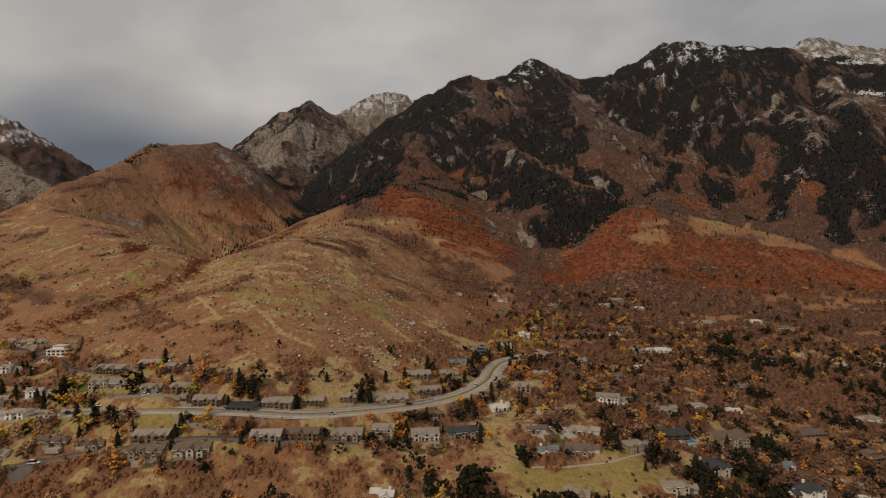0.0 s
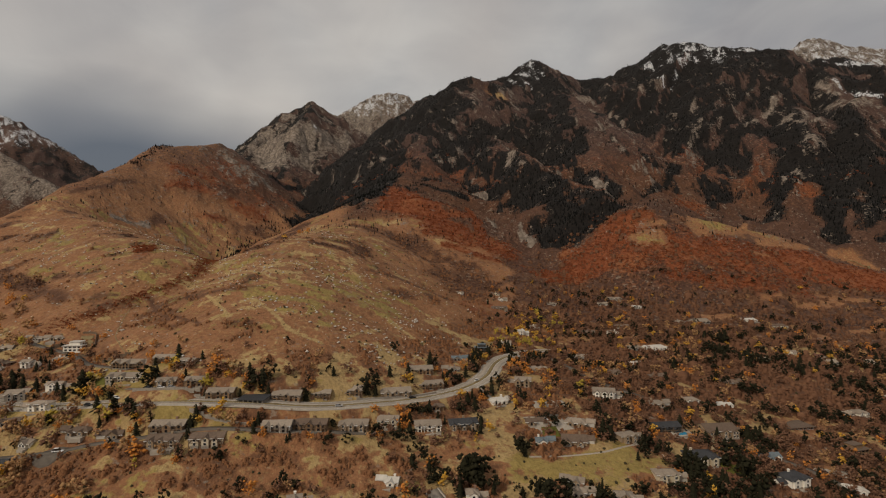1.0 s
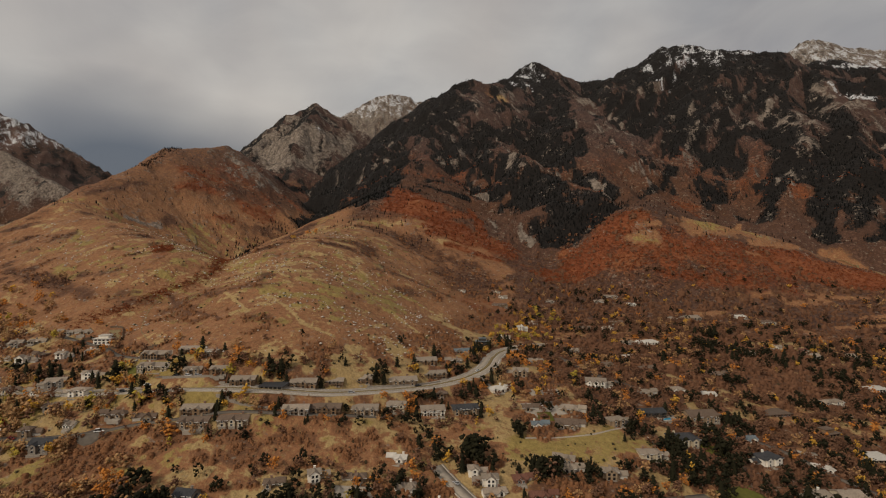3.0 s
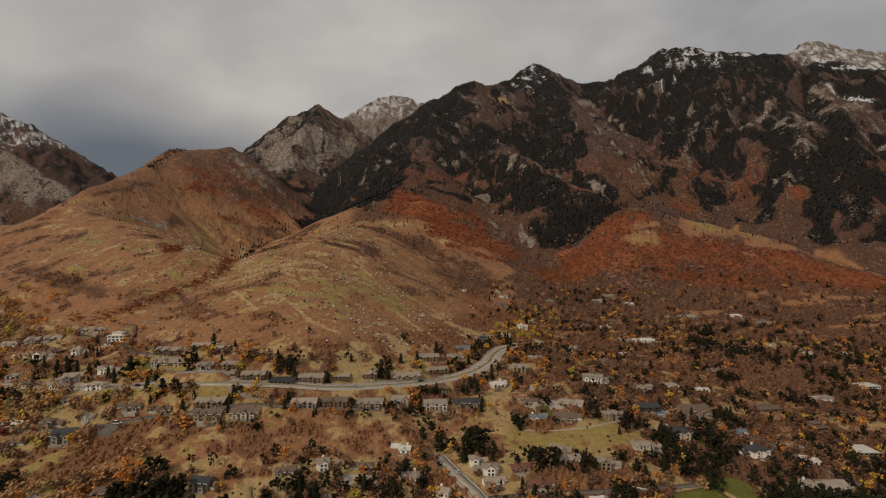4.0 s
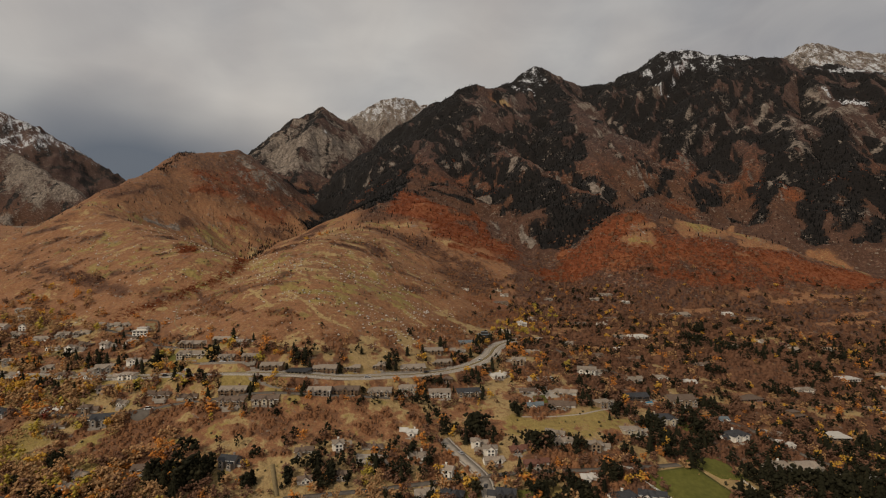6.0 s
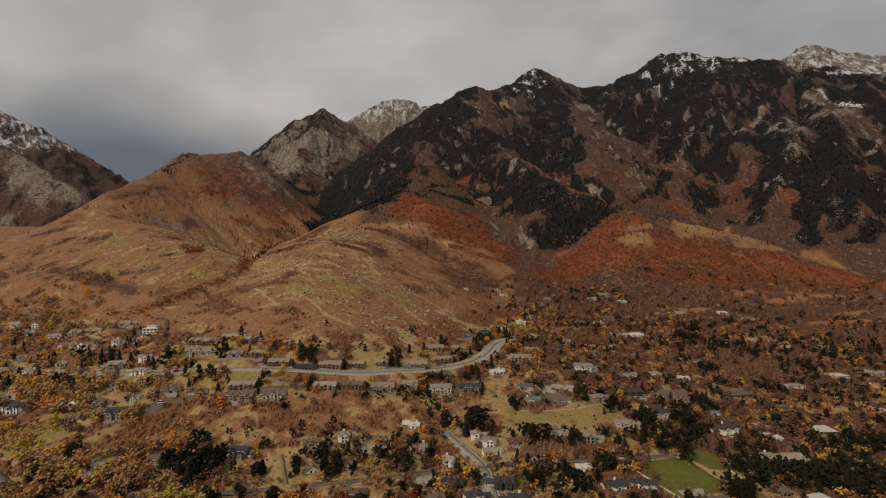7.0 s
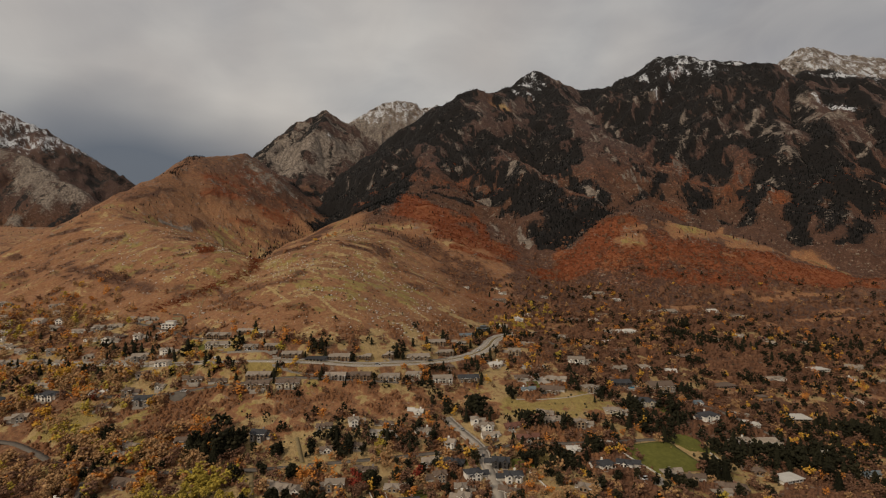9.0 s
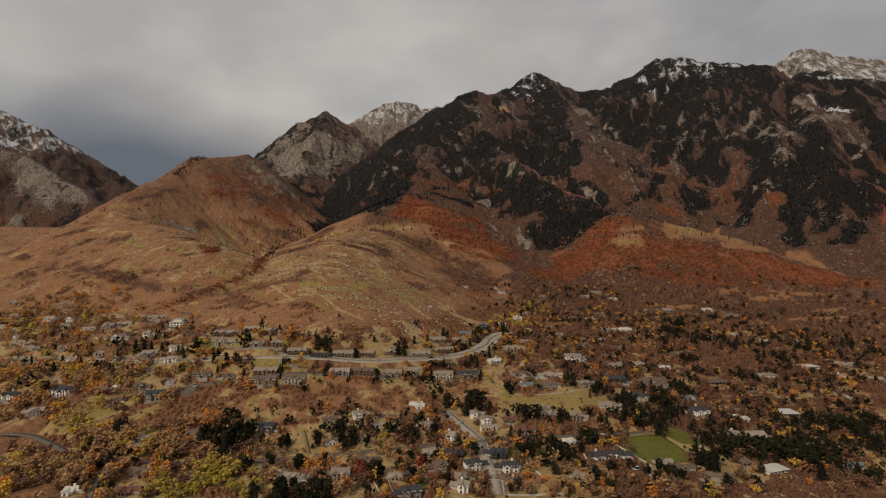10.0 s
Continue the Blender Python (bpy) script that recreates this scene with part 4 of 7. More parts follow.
def covers(x, y, z, rib, steep, east_rise):
    """What covers the land: (oak, forest, rock, snow) and (straw, green, bare oak). Firs keep to the slopes that face north, which here is west in plan."""
    big, mid, small = fbm(x / 260, y / 260, 51, 4), fbm(x / 70, y / 70, 57, 4), fbm(x / 18, y / 18, 61, 3)
    # ragged outlines for the patches
    wx = x + smooth(600, 1200, y) * 110 * (fbm(x / 75, y / 75, 101, 4) - 0.5) + 30 * (fbm(x / 22, y / 22, 103, 2) - 0.5)
    wy = y + smooth(600, 1200, y) * 150 * (fbm(x / 75, y / 75, 105, 4) - 0.5) + 30 * (fbm(x / 22, y / 22, 107, 2) - 0.5)
    mx, my = 0.75 * x + 0.25 * wx, 0.75 * y + 0.25 * wy
    mountain = smooth(150, 260, z) * (y > 900)
    high = smooth(330, 560, z)
    oak = 0.9 * many(wx, wy, RED) + 0.5 * (mid - 0.5) + 0.4 * (small - 0.5)
    oak = oak - 0.9 * np.clip(many(0.7 * x + 0.3 * wx, 0.7 * y + 0.3 * wy, STRAW[:5]) - 0.2, 0, 1)
    oak = np.maximum(oak, 0.9 * strokes(mx, my, OAK_STROKES) * np.where(x < -200, 0.72, 1.0) + 0.4 * (mid - 0.5) + 0.4 * (small - 0.5))
    oak = np.maximum(oak, mountain * smooth(560, 260, z) * (0.26 + 0.5 * (rib - 0.4) + 0.5 * (big - 0.5)))
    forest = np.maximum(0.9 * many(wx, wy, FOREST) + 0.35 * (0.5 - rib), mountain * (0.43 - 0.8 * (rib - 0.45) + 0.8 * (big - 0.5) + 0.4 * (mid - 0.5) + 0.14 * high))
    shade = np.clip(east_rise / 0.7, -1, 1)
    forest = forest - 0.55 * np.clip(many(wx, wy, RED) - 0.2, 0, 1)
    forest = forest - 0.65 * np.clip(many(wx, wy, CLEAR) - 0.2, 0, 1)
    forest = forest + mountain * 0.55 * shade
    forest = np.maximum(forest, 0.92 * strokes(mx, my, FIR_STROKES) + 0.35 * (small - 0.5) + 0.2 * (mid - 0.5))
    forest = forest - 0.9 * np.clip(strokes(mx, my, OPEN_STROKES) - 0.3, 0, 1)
    forest = np.where((x < -1500) & (y > 2900), 0.42 + 0.9 * (mid - 0.5) + 0.5 * (small - 0.5), forest)
    forest = np.where(z > 125, forest, 0) * np.where((x < -480) & (y < 1700), 0.4, 1)
    crag = mountain * (0.2 * smooth(0.6, 1.0, steep) + 0.75 * (rib - 0.62) + 1.1 * (mid - 0.5) + 0.5 * (small - 0.5) + 0.06)
    crag = crag - 0.22 * mountain * shade
    rock = np.maximum(crag, many(wx, wy, GRANITE) * (0.58 + 1.0 * (mid - 0.45) + 0.6 * (small - 0.5)))
    rock = np.maximum(0.85 * rock, strokes(mx, my, CRAG_STROKES) * (0.72 + 0.9 * (mid - 0.5) + 0.9 * (small - 0.5)))
    rock = np.maximum(rock, 0.40 * smooth(0.58, 0.70, small) * smooth(60, 120, z))
    rock = np.maximum(rock, 0.40 * smooth(0.52, 0.64, small) * smooth(620, 760, y) * smooth(-260, -340, x) * (y < 1650) + 0.3 * (mid - 0.5))
    rock = rock + 0.16 * (x < -380) * (x > -1000) * smooth(1720, 1800, y) * (y < 2400)
    # Haze put into the colour: far peaks turn pale granite under their snow
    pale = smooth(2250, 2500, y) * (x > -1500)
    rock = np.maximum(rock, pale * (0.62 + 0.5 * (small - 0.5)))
    rock = np.where((x < -1500) & (y > 2900), 0.0, rock)
    rim = many(x, y, SNOW)
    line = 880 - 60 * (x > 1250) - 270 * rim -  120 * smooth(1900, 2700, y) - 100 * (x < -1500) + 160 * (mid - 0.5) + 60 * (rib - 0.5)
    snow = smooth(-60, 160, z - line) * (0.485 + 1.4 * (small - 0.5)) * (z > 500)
    frost = strokes(mx, my, FROST_STROKES)
    snow = np.maximum(0.8 * snow, frost * (0.52 + 1.3 * (small - 0.5) + 0.4 * (rib - 0.5)))
    hills = smooth(40, 75, z) * (1 - mountain) * smooth(140, 0, wx + 160 * (mid - 0.5))
    streak = fbm(x / 34 + y / 110, y / 20 - x / 80, 66, 5, 0.6)
    fine = fbm(x / 12, y / 9, 69, 4, 0.6)
    straw = np.maximum(0.8 * np.maximum(many(0.7 * x + 0.3 * wx, 0.7 * y + 0.3 * wy, STRAW), 0) + 0.3 * (mid - 0.5) + 0.2 * (small - 0.5), hills * (0.11 + 0.11 * smooth(-340, -250, x) + 1.5 * (streak - 0.5) + 1.1 * (fine - 0.5)))
    straw = np.maximum(straw, 0.8 * strokes(0.9 * x + 0.1 * wx, 0.9 * y + 0.1 * wy, GRASS_STROKES) + 0.3 * (fine - 0.5))
    valley = (1 - smooth(40, 75, z)) * (1 - mountain)
    east = smooth(0, 170, x)
    thicket = 0.62 * fbm(x / 34, y / 30, 83, 4) + 0.38 * fbm(x / 11, y / 9, 85, 3) + 0.05 * east
    thicket = np.maximum(thicket, 0.40 + 0.18 * many(wx, wy, THICKETS) + 0.30 * (fbm(x / 13, y / 10, 89, 3) - 0.5))
    thicket = smooth(0.44, 0.57, thicket + 0.04 * smooth(330, 420, y))
    straw = np.maximum(straw, valley * (0.74 + 0.8 * (mid - 0.5) + 0.4 * (small - 0.5) - 0.5 * thicket - 0.12 * east))
    green = np.maximum(0.8 * many(wx, wy, GREEN) + 0.4 * (mid - 0.5), valley * (1 - 0.7 * east) * (0.24 + 0.8 * (big - 0.5) + 0.9 * (small - 0.5) - 0.3 * thicket))
    green = np.maximum(green, hills * (0.16 + 0.15 * smooth(-340, -250, x) + 1.2 * (0.5 - streak) + 1.4 * (fine - 0.5) + 0.8 * (mid - 0.5)))
    bare = valley * (0.08 + 0.45 * thicket + 0.1 * east)
    bare = np.maximum(bare, mountain * (0.78 + 0.4 * (big - 0.5) - 0.25 * smooth(-300, -600, x) * (y < 1700)))
    bare = np.maximum(bare, smooth(60, 160, x) * smooth(40, 75, z) * 0.74)
    bare = np.maximum(bare, smooth(850, 950, y) * smooth(-250, -150, x) * 0.74)
    bare = np.maximum(bare, hills * (0.22 + 1.6 * (0.5 - streak) + 0.8 * (0.5 - mid) + 0.6 * (0.5 - small)))
    foot = smooth(520, 640, wy) * smooth(0, 130, wx + 160 * (mid - 0.5)) * (1 - mountain)
    straw = straw * (1 - 0.55 * foot)
    bare = np.maximum(bare, foot * (0.66 + 0.5 * (mid - 0.5) + 0.4 * (small - 0.5)))
    brown = np.maximum(strokes(mx, my, BROWN_STROKES), many(wx, wy, [(30, 720, 80, 120, 0), (-60, 810, 90, 60, -30), (60, 600, 50, 60, 0, 0.8)]))
    straw, green = straw * (1 - 0.7 * brown), green * (1 - 0.7 * brown)
    bare = np.maximum(bare, 0.8 * brown + 0.5 * (mid - 0.5))
    tended = np.clip(np.maximum(strokes(x, y, GRASS_STROKES), np.maximum(many(0.7 * x + 0.3 * wx, 0.7 * y + 0.3 * wy, STRAW), many(wx, wy, GREEN))) - 0.2, 0, 1)
    oak = oak - 0.9 * np.clip(strokes(x, y, GRASS_STROKES) - 0.2, 0, 1)
    leafless = np.clip(mountain * smooth(220, 420, z) + foot * 0.5 + 0.15 * valley * east, 0, 1)
    bare = bare - 1.1 * tended
    return np.clip(np.stack([oak, forest, rock, snow], -1), 0, 1), np.clip(np.stack([straw, green, bare, leafless], -1), 0, 1)


def make_ground():
    front = np.linspace(-46, 46, 730)
    back = np.linspace(46, 314, 90)[1:-1]
    ang = np.radians(np.concatenate([front, back]))
    rad = np.concatenate([[0.01], np.linspace(7, 164, 23), np.geomspace(170, 4900, 510)])
    cx, cy = 0.0, -75.0
    A, R = np.meshgrid(ang, rad)
    x, y = cx + R * np.sin(A), cy + R * np.cos(A)
    z, rule, rib, away, base = height(x, y, True)
    gr = np.gradient(z, axis=0) / np.gradient(R, axis=0)
    ga = np.gradient(z, axis=1) / (R * np.gradient(A, axis=1) + 1e-6)
    steep = np.hypot(gr, ga)
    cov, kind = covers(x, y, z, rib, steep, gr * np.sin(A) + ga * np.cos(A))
    nr, na = x.shape
    i = np.arange(nr * na).reshape(nr, na)
    nxt = np.roll(i, -1, axis=1)
    quads = np.stack([i[:-1], i[1:], nxt[1:], nxt[:-1]], -1).reshape(-1, 4)
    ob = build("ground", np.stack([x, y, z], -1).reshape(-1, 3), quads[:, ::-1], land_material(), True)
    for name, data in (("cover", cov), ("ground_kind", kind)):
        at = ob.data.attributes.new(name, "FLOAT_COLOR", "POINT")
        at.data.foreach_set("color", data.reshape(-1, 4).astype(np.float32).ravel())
    return tagged(ob, "dry autumn hills and mountains of scrub, red oak and granite", "terrain", kind="structure")


ground = make_ground()


# ---- materials of roads, houses, trees ----
def plain(name, dark, light, metres=1.0, rough=0.9, bump=0.02, stretch=None, vary=0.0, metal=0.0):
    """A surface mottled between two colours at two scales, with a little relief."""
    k = Mat(name, rough, metal)
    n = k.math("MULTIPLY_ADD", k.noise(metres, 4, 0.6, stretch), 0.65, k.math("MULTIPLY", k.noise(metres * 7, 3), 0.35))
    c = k.ramp(n, (0.3, dark), (0.7, light))
    if vary:
        c = k.mix(k.math("MULTIPLY", k.each(), vary), c, tuple(0.55 * v for v in dark))
    if bump:
        k.bump(n, bump)
    return k.colour(c)


M = {
    "asphalt": plain("asphalt", (0.085, 0.071, 0.058), (0.150, 0.127, 0.104), 2.5, 0.9),
    "old_asphalt": plain("worn_asphalt", (0.235, 0.20, 0.162), (0.37, 0.322, 0.265), 3.0, 0.9),
    "concrete": plain("concrete", (0.26, 0.225, 0.185), (0.38, 0.335, 0.28), 1.5, 0.9),
    "line": plain("road_paint", (0.55, 0.54, 0.5), (0.75, 0.74, 0.7), 0.8, 0.8, 0),
    "verge": plain("dry_verge", (0.13, 0.095, 0.045), (0.24, 0.18, 0.09), 1.5),
    "lawn": plain("mown_lawn", (0.066, 0.068, 0.011), (0.13, 0.122, 0.024), 3.0, 0.95),
    "sand": plain("sand", (0.30, 0.22, 0.13), (0.42, 0.32, 0.2), 1.5),
    "water": plain("pool_water", (0.03, 0.20, 0.34), (0.05, 0.27, 0.42), 1.0, 0.06, 0.004),
    "stone": plain("retaining_stone", (0.17, 0.145, 0.12), (0.36, 0.32, 0.27), 0.8, 0.95, 0.1),
    "fence": plain("fence_wood", (0.09, 0.06, 0.04), (0.19, 0.135, 0.09), 0.5, 0.9),
    "white_fence": plain("white_fence", (0.55, 0.54, 0.5), (0.74, 0.73, 0.7), 0.5, 0.7),
    "boulder": plain("granite_boulder", (0.34, 0.305, 0.265), (0.62, 0.57, 0.50), 0.7, 0.95, 0.1),
    "trim": plain("white_trim", (0.55, 0.54, 0.51), (0.72, 0.71, 0.68), 0.4, 0.6, 0),
    "dark_trim": plain("dark_trim", (0.03, 0.026, 0.022), (0.07, 0.06, 0.05), 0.4, 0.6, 0),
    "garage": plain("garage_panel", (0.40, 0.37, 0.32), (0.52, 0.49, 0.44), 0.6, 0.6, 0),
    "brown_garage": plain("brown_garage_panel", (0.22, 0.085, 0.045), (0.30, 0.13, 0.07), 0.6, 0.6, 0),
    "deck": plain("deck_wood", (0.12, 0.08, 0.05), (0.22, 0.15, 0.10), 0.3),
    "brick": plain("chimney_brick", (0.16, 0.09, 0.065), (0.27, 0.17, 0.12), 0.3),
    "tyre": plain("tyre_rubber", (0.015, 0.015, 0.015), (0.03, 0.03, 0.03), 0.1, 0.8, 0),
    "trunk": plain("bark", (0.05, 0.036, 0.026), (0.13, 0.10, 0.08), 0.4, 0.95, 0.03),
}
WALLS = {
    "W": plain("white_stucco", (0.66, 0.615, 0.54), (0.82, 0.775, 0.69), 2.0, 0.85),
    "C": plain("cream_stucco", (0.42, 0.36, 0.26), (0.56, 0.48, 0.36), 2.0, 0.85),
    "T": plain("taupe_stucco", (0.21, 0.15, 0.095), (0.34, 0.25, 0.165), 2.0, 0.85),
    "B": plain("brown_siding", (0.155, 0.092, 0.050), (0.28, 0.18, 0.105), 1.5, 0.85),
    "G": plain("grey_siding", (0.165, 0.14, 0.115), (0.27, 0.235, 0.2), 1.5, 0.85),
    "K": plain("dark_siding", (0.030, 0.028, 0.027), (0.075, 0.068, 0.062), 1.5, 0.8),
    "R": plain("red_brick", (0.15, 0.07, 0.045), (0.25, 0.13, 0.085), 0.8, 0.9),
}
ROOFS = {
    "g": plain("grey_shingles", (0.205, 0.166, 0.128), (0.36, 0.296, 0.235), 0.9, 0.9, 0.03, vary=0.4),
    "b": plain("brown_shingles", (0.105, 0.072, 0.052), (0.205, 0.148, 0.11), 0.9, 0.9, 0.03, vary=0.4),
    "d": plain("charcoal_shingles", (0.024, 0.025, 0.028), (0.06, 0.06, 0.064), 0.9, 0.85, 0.03),
    "w": plain("white_membrane", (0.40, 0.37, 0.33), (0.54, 0.51, 0.46), 2.0, 0.7, 0.01),
    "t": plain("blue_green_metal_roof", (0.085, 0.108, 0.122), (0.155, 0.182, 0.198), 1.0, 0.5, 0.01),
    "r": plain("red_brown_shingles", (0.10, 0.042, 0.028), (0.18, 0.085, 0.06), 0.9, 0.9, 0.03),
}


def glass_material():
    k = Mat("window_glass", 0.08)
    k.bsdf.inputs["Specular IOR Level"].default_value = 0.6
    return k.colour((0.012, 0.013, 0.015))


M["glass"] = glass_material()


def leaf_material(name, *stops, rnd="each"):
    """Foliage: colour from tree to tree or clump to clump, and inside the crown."""
    k = Mat(name, 0.95)
    k.bsdf.inputs["Specular IOR Level"].default_value = 0.08
    r = k.each() if rnd == "each" else k.island()
    v = k.math("ADD", k.math("MULTIPLY", r, 0.62 if rnd == "each" else 0.12), k.math("MULTIPLY_ADD", k.noise(1.6 if rnd == "each" else 6.5, 3), 0.4 if rnd == "each" else 0.8, -0.01 if rnd == "each" else 0.03), clamp=True)
    c = k.ramp(v, *[(i / (len(stops) - 1), s) for i, s in enumerate(stops)])
    k.bump(k.noise(0.8, 2), 0.3)
    return k.colour(c)


LEAVES = {
    "Y": ((0.31, 0.175, 0.034), (0.52, 0.295, 0.050), (0.62, 0.375, 0.080)),
    "O": ((0.29, 0.110, 0.030), (0.48, 0.190, 0.045), (0.58, 0.275, 0.070)),
    "R": ((0.11, 0.020, 0.014), (0.20, 0.036, 0.022), (0.25, 0.065, 0.035)),
    "L": ((0.19, 0.145, 0.026), (0.36, 0.268, 0.048), (0.46, 0.345, 0.075)),
    "T": ((0.195, 0.112, 0.055), (0.36, 0.210, 0.098), (0.47, 0.29, 0.142)),
    "B": ((0.084, 0.044, 0.028), (0.162, 0.086, 0.053), (0.245, 0.139, 0.088)),
    "E": ((0.009, 0.009, 0.005), (0.019, 0.018, 0.0095), (0.042, 0.036, 0.018)),
}
LEAF = {key: leaf_material("foliage_" + key.lower(), *v) for key, v in LEAVES.items()}
LEAF_STUFF = {key: leaf_material("far_foliage_" + key.lower(), *v, rnd="island") for key, v in LEAVES.items()}
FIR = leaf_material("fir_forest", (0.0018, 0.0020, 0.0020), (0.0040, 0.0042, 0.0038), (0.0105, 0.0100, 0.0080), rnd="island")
SCRUB = leaf_material("bare_oak_scrub", (0.110, 0.051, 0.026), (0.200, 0.094, 0.046), (0.30, 0.154, 0.075), rnd="island")
BARE_OAK = leaf_material("leafless_oak", (0.078, 0.039, 0.023), (0.140, 0.069, 0.040), (0.215, 0.114, 0.067), rnd="island")
RED_OAK = leaf_material("red_oak_scrub", (0.100, 0.031, 0.016), (0.205, 0.060, 0.024), (0.29, 0.105, 0.042), rnd="island")
MOUNTAIN_OAK = leaf_material("mountain_oak", (0.050, 0.027, 0.020), (0.090, 0.050, 0.037), (0.145, 0.085, 0.062), rnd="island")
SAGE = leaf_material("dark_scrub", (0.028, 0.024, 0.014), (0.055, 0.045, 0.024), (0.10, 0.07, 0.035), rnd="island")


# ---- helpers for things ----
def part(name, bm, material, parent=None, label=""):
    me = bpy.data.meshes.new(name)
    bm.to_mesh(me)
    bm.free()
    me.materials.append(material)
    ob = new(name, me)
    ob.parent = parent
    if label:
        ob["label"] = label
    return ob


def shared(name, me, parent, matrix):
    ob = new(name, me)
    ob.parent = parent
    ob.matrix_local = matrix
    return ob


def solid(bm, pts, depth_axis_pts):
    """A prism: the outline pts and the same outline moved by depth_axis_pts."""
    a = [bm.verts.new(p) for p in pts]
    b = [bm.verts.new(Vector(p) + Vector(depth_axis_pts)) for p in pts]
    n = len(a)
    fs = [bm.faces.new(a[::-1]), bm.faces.new(b)]
    fs += [bm.faces.new((a[i], a[(i + 1) % n], b[(i + 1) % n], b[i])) for i in range(n)]
    bmesh.ops.recalc_face_normals(bm, faces=fs)


def box(bm, x0, x1, y0, y1, z0, z1):
    solid(bm, [(x0, y0, z0), (x1, y0, z0), (x1, y1, z0), (x0, y1, z0)], (0, 0, z1 - z0))


def ribbon(name, course, half0, half1, lift, material, parent=None):
    """A road-like band beside a course, from half0 to half1 off its centre line, with a kerb's thickness."""
    c, zc, _ = course
    d = np.gradient(c, axis=0)
    d /= np.linalg.norm(d, axis=1)[:, None]
    nrm = np.stack([d[:, 1], -d[:, 0]], 1)
    rows = []
    for off, dz in ((half0, -0.5), (half0, lift), (half1, lift), (half1, -0.5)):
        rows.append(np.concatenate([c + nrm * off, (zc + dz)[:, None]], 1))
    v = np.stack(rows, 1)
    n = len(c)
    i = np.arange(n * 4).reshape(n, 4)
    q = np.concatenate([np.stack([i[:-1, k], i[1:, k], i[1:, k + 1], i[:-1, k + 1]], -1) for k in range(3)])
    ob = build(name, v.reshape(-1, 3), q[:, ::-1], material)
    ob.parent = parent
    return ob


# ---- roads ----
for rname, course in COURSES.items():
    w = course[2]
    if rname == "highway":
        road = new("road")
        tagged(road, "pale divided highway with a dry grass median", "road", kind="structure")
        for side in (-1, 1):
            a, b = (1.4, 7.5) if side > 0 else (-7.5, -1.4)
            ribbon("carriageway", course, a, b, 0.10, M["old_asphalt"], road)
            for off in (1.8, 7.0):
                ribbon("edge_line", course, side * off - 0.09, side * off + 0.09, 0.115, M["line"], road)
        ribbon("median", course, -1.4, 1.4, 0.22, M["verge"], road)
        for off in (-8.6, 7.5):
            ribbon("shoulder", course, off, off + 1.1, 0.16, M["concrete"], road)
    else:
        road = new("road")
        tagged(road, "narrow asphalt street with light concrete kerbs", "road", kind="structure")
        ribbon("carriageway", course, -w / 2, w / 2, 0.10, M["old_asphalt"] if w > 6.2 else (M["verge"] if w < 3.3 else M["asphalt"]), road)
        if w > 6.2:
            for off in (-w / 2 - 1.4, w / 2):
                ribbon("sidewalk", course, off, off + 1.4, 0.2, M["concrete"], road)


def draped(name, outline, lift, material, label, category, step=3.0):
    """A flat-laid patch of lawn, sand or paving that follows the ground, with a thin edge."""
    o = np.array(outline, float)
    cx, cy = o.mean(0)
    rings, seg = 7, 48
    per = np.concatenate([np.linspace(o[i], o[(i + 1) % len(o)], seg // len(o), endpoint=False) for i in range(len(o))])
    vs = [np.array([[cx, cy]])] + [np.array([cx, cy]) + (per - [cx, cy]) * (k / rings) for k in range(1, rings + 1)]
    v = np.concatenate(vs)
    z = height(v[:, 0], v[:, 1]) + lift
    n = len(per)
    v3 = np.concatenate([v, z[:, None]], 1)
    skirt = v3[-n:] - [0, 0, lift + 0.6]
    v3 = np.concatenate([v3, skirt])
    f = [(0, 1 + i, 1 + (i + 1) % n) for i in range(n)]
    for k in range(rings):
        a, b = 1 + k * n, 1 + (k + 1) * n
        for i in range(n):
            j = (i + 1) % n
            f += [(a + i, b + i, b + j), (a + i, b + j, a + j)]
    return tagged(build(name, v3, f, material, True), label, category, kind="structure")


draped("lawn", [(112, 231), (154, 246), (171, 219), (131, 205)], 0.35, M["lawn"], "bright green mown playing field among dark conifers", "lawn")
draped("lawn", [(150, 252), (176, 262), (186, 240), (166, 238)], 0.3, M["lawn"], "green mown lawn behind a villa", "lawn")
draped("lawn", [(-240, 326), (-222, 326), (-222, 338), (-238, 336)], 0.3, M["lawn"], "small green lawn beside the highway", "lawn")
draped("lawn", [(165, 305), (182, 308), (184, 294), (168, 292)], 0.3, M["lawn"], "green lawn in front of a cream villa", "lawn")
draped("lawn", [(62, 322), (72, 324), (73, 313), (62, 312)], 0.3, M["lawn"], "small green lawn behind a low house", "lawn")
draped("lawn", [(36, 214), (52, 216), (52, 204), (36, 202)], 0.3, M["lawn"], "green garden lawn beside new villas", "lawn")
draped("lawn", [(6, 214), (14, 214), (14, 206), (6, 206)], 0.3, M["lawn"], "green garden lawn beside new villas", "lawn")
draped("lawn", [(-30, 175), (-16, 176), (-14, 158), (-28, 158)], 0.3, M["lawn"], "fenced green back lawn", "lawn")
draped("sand_court", [(164, 331), (184, 333), (188, 318), (168, 316)], 0.3, M["sand"], "pale sand riding court beside a villa", "court")
draped("terrace", [(-296, 410), (-286, 410), (-276, 394), (-288, 391)], 0.3, M["verge"], "bare graded earth terrace behind a white house", "terrace")
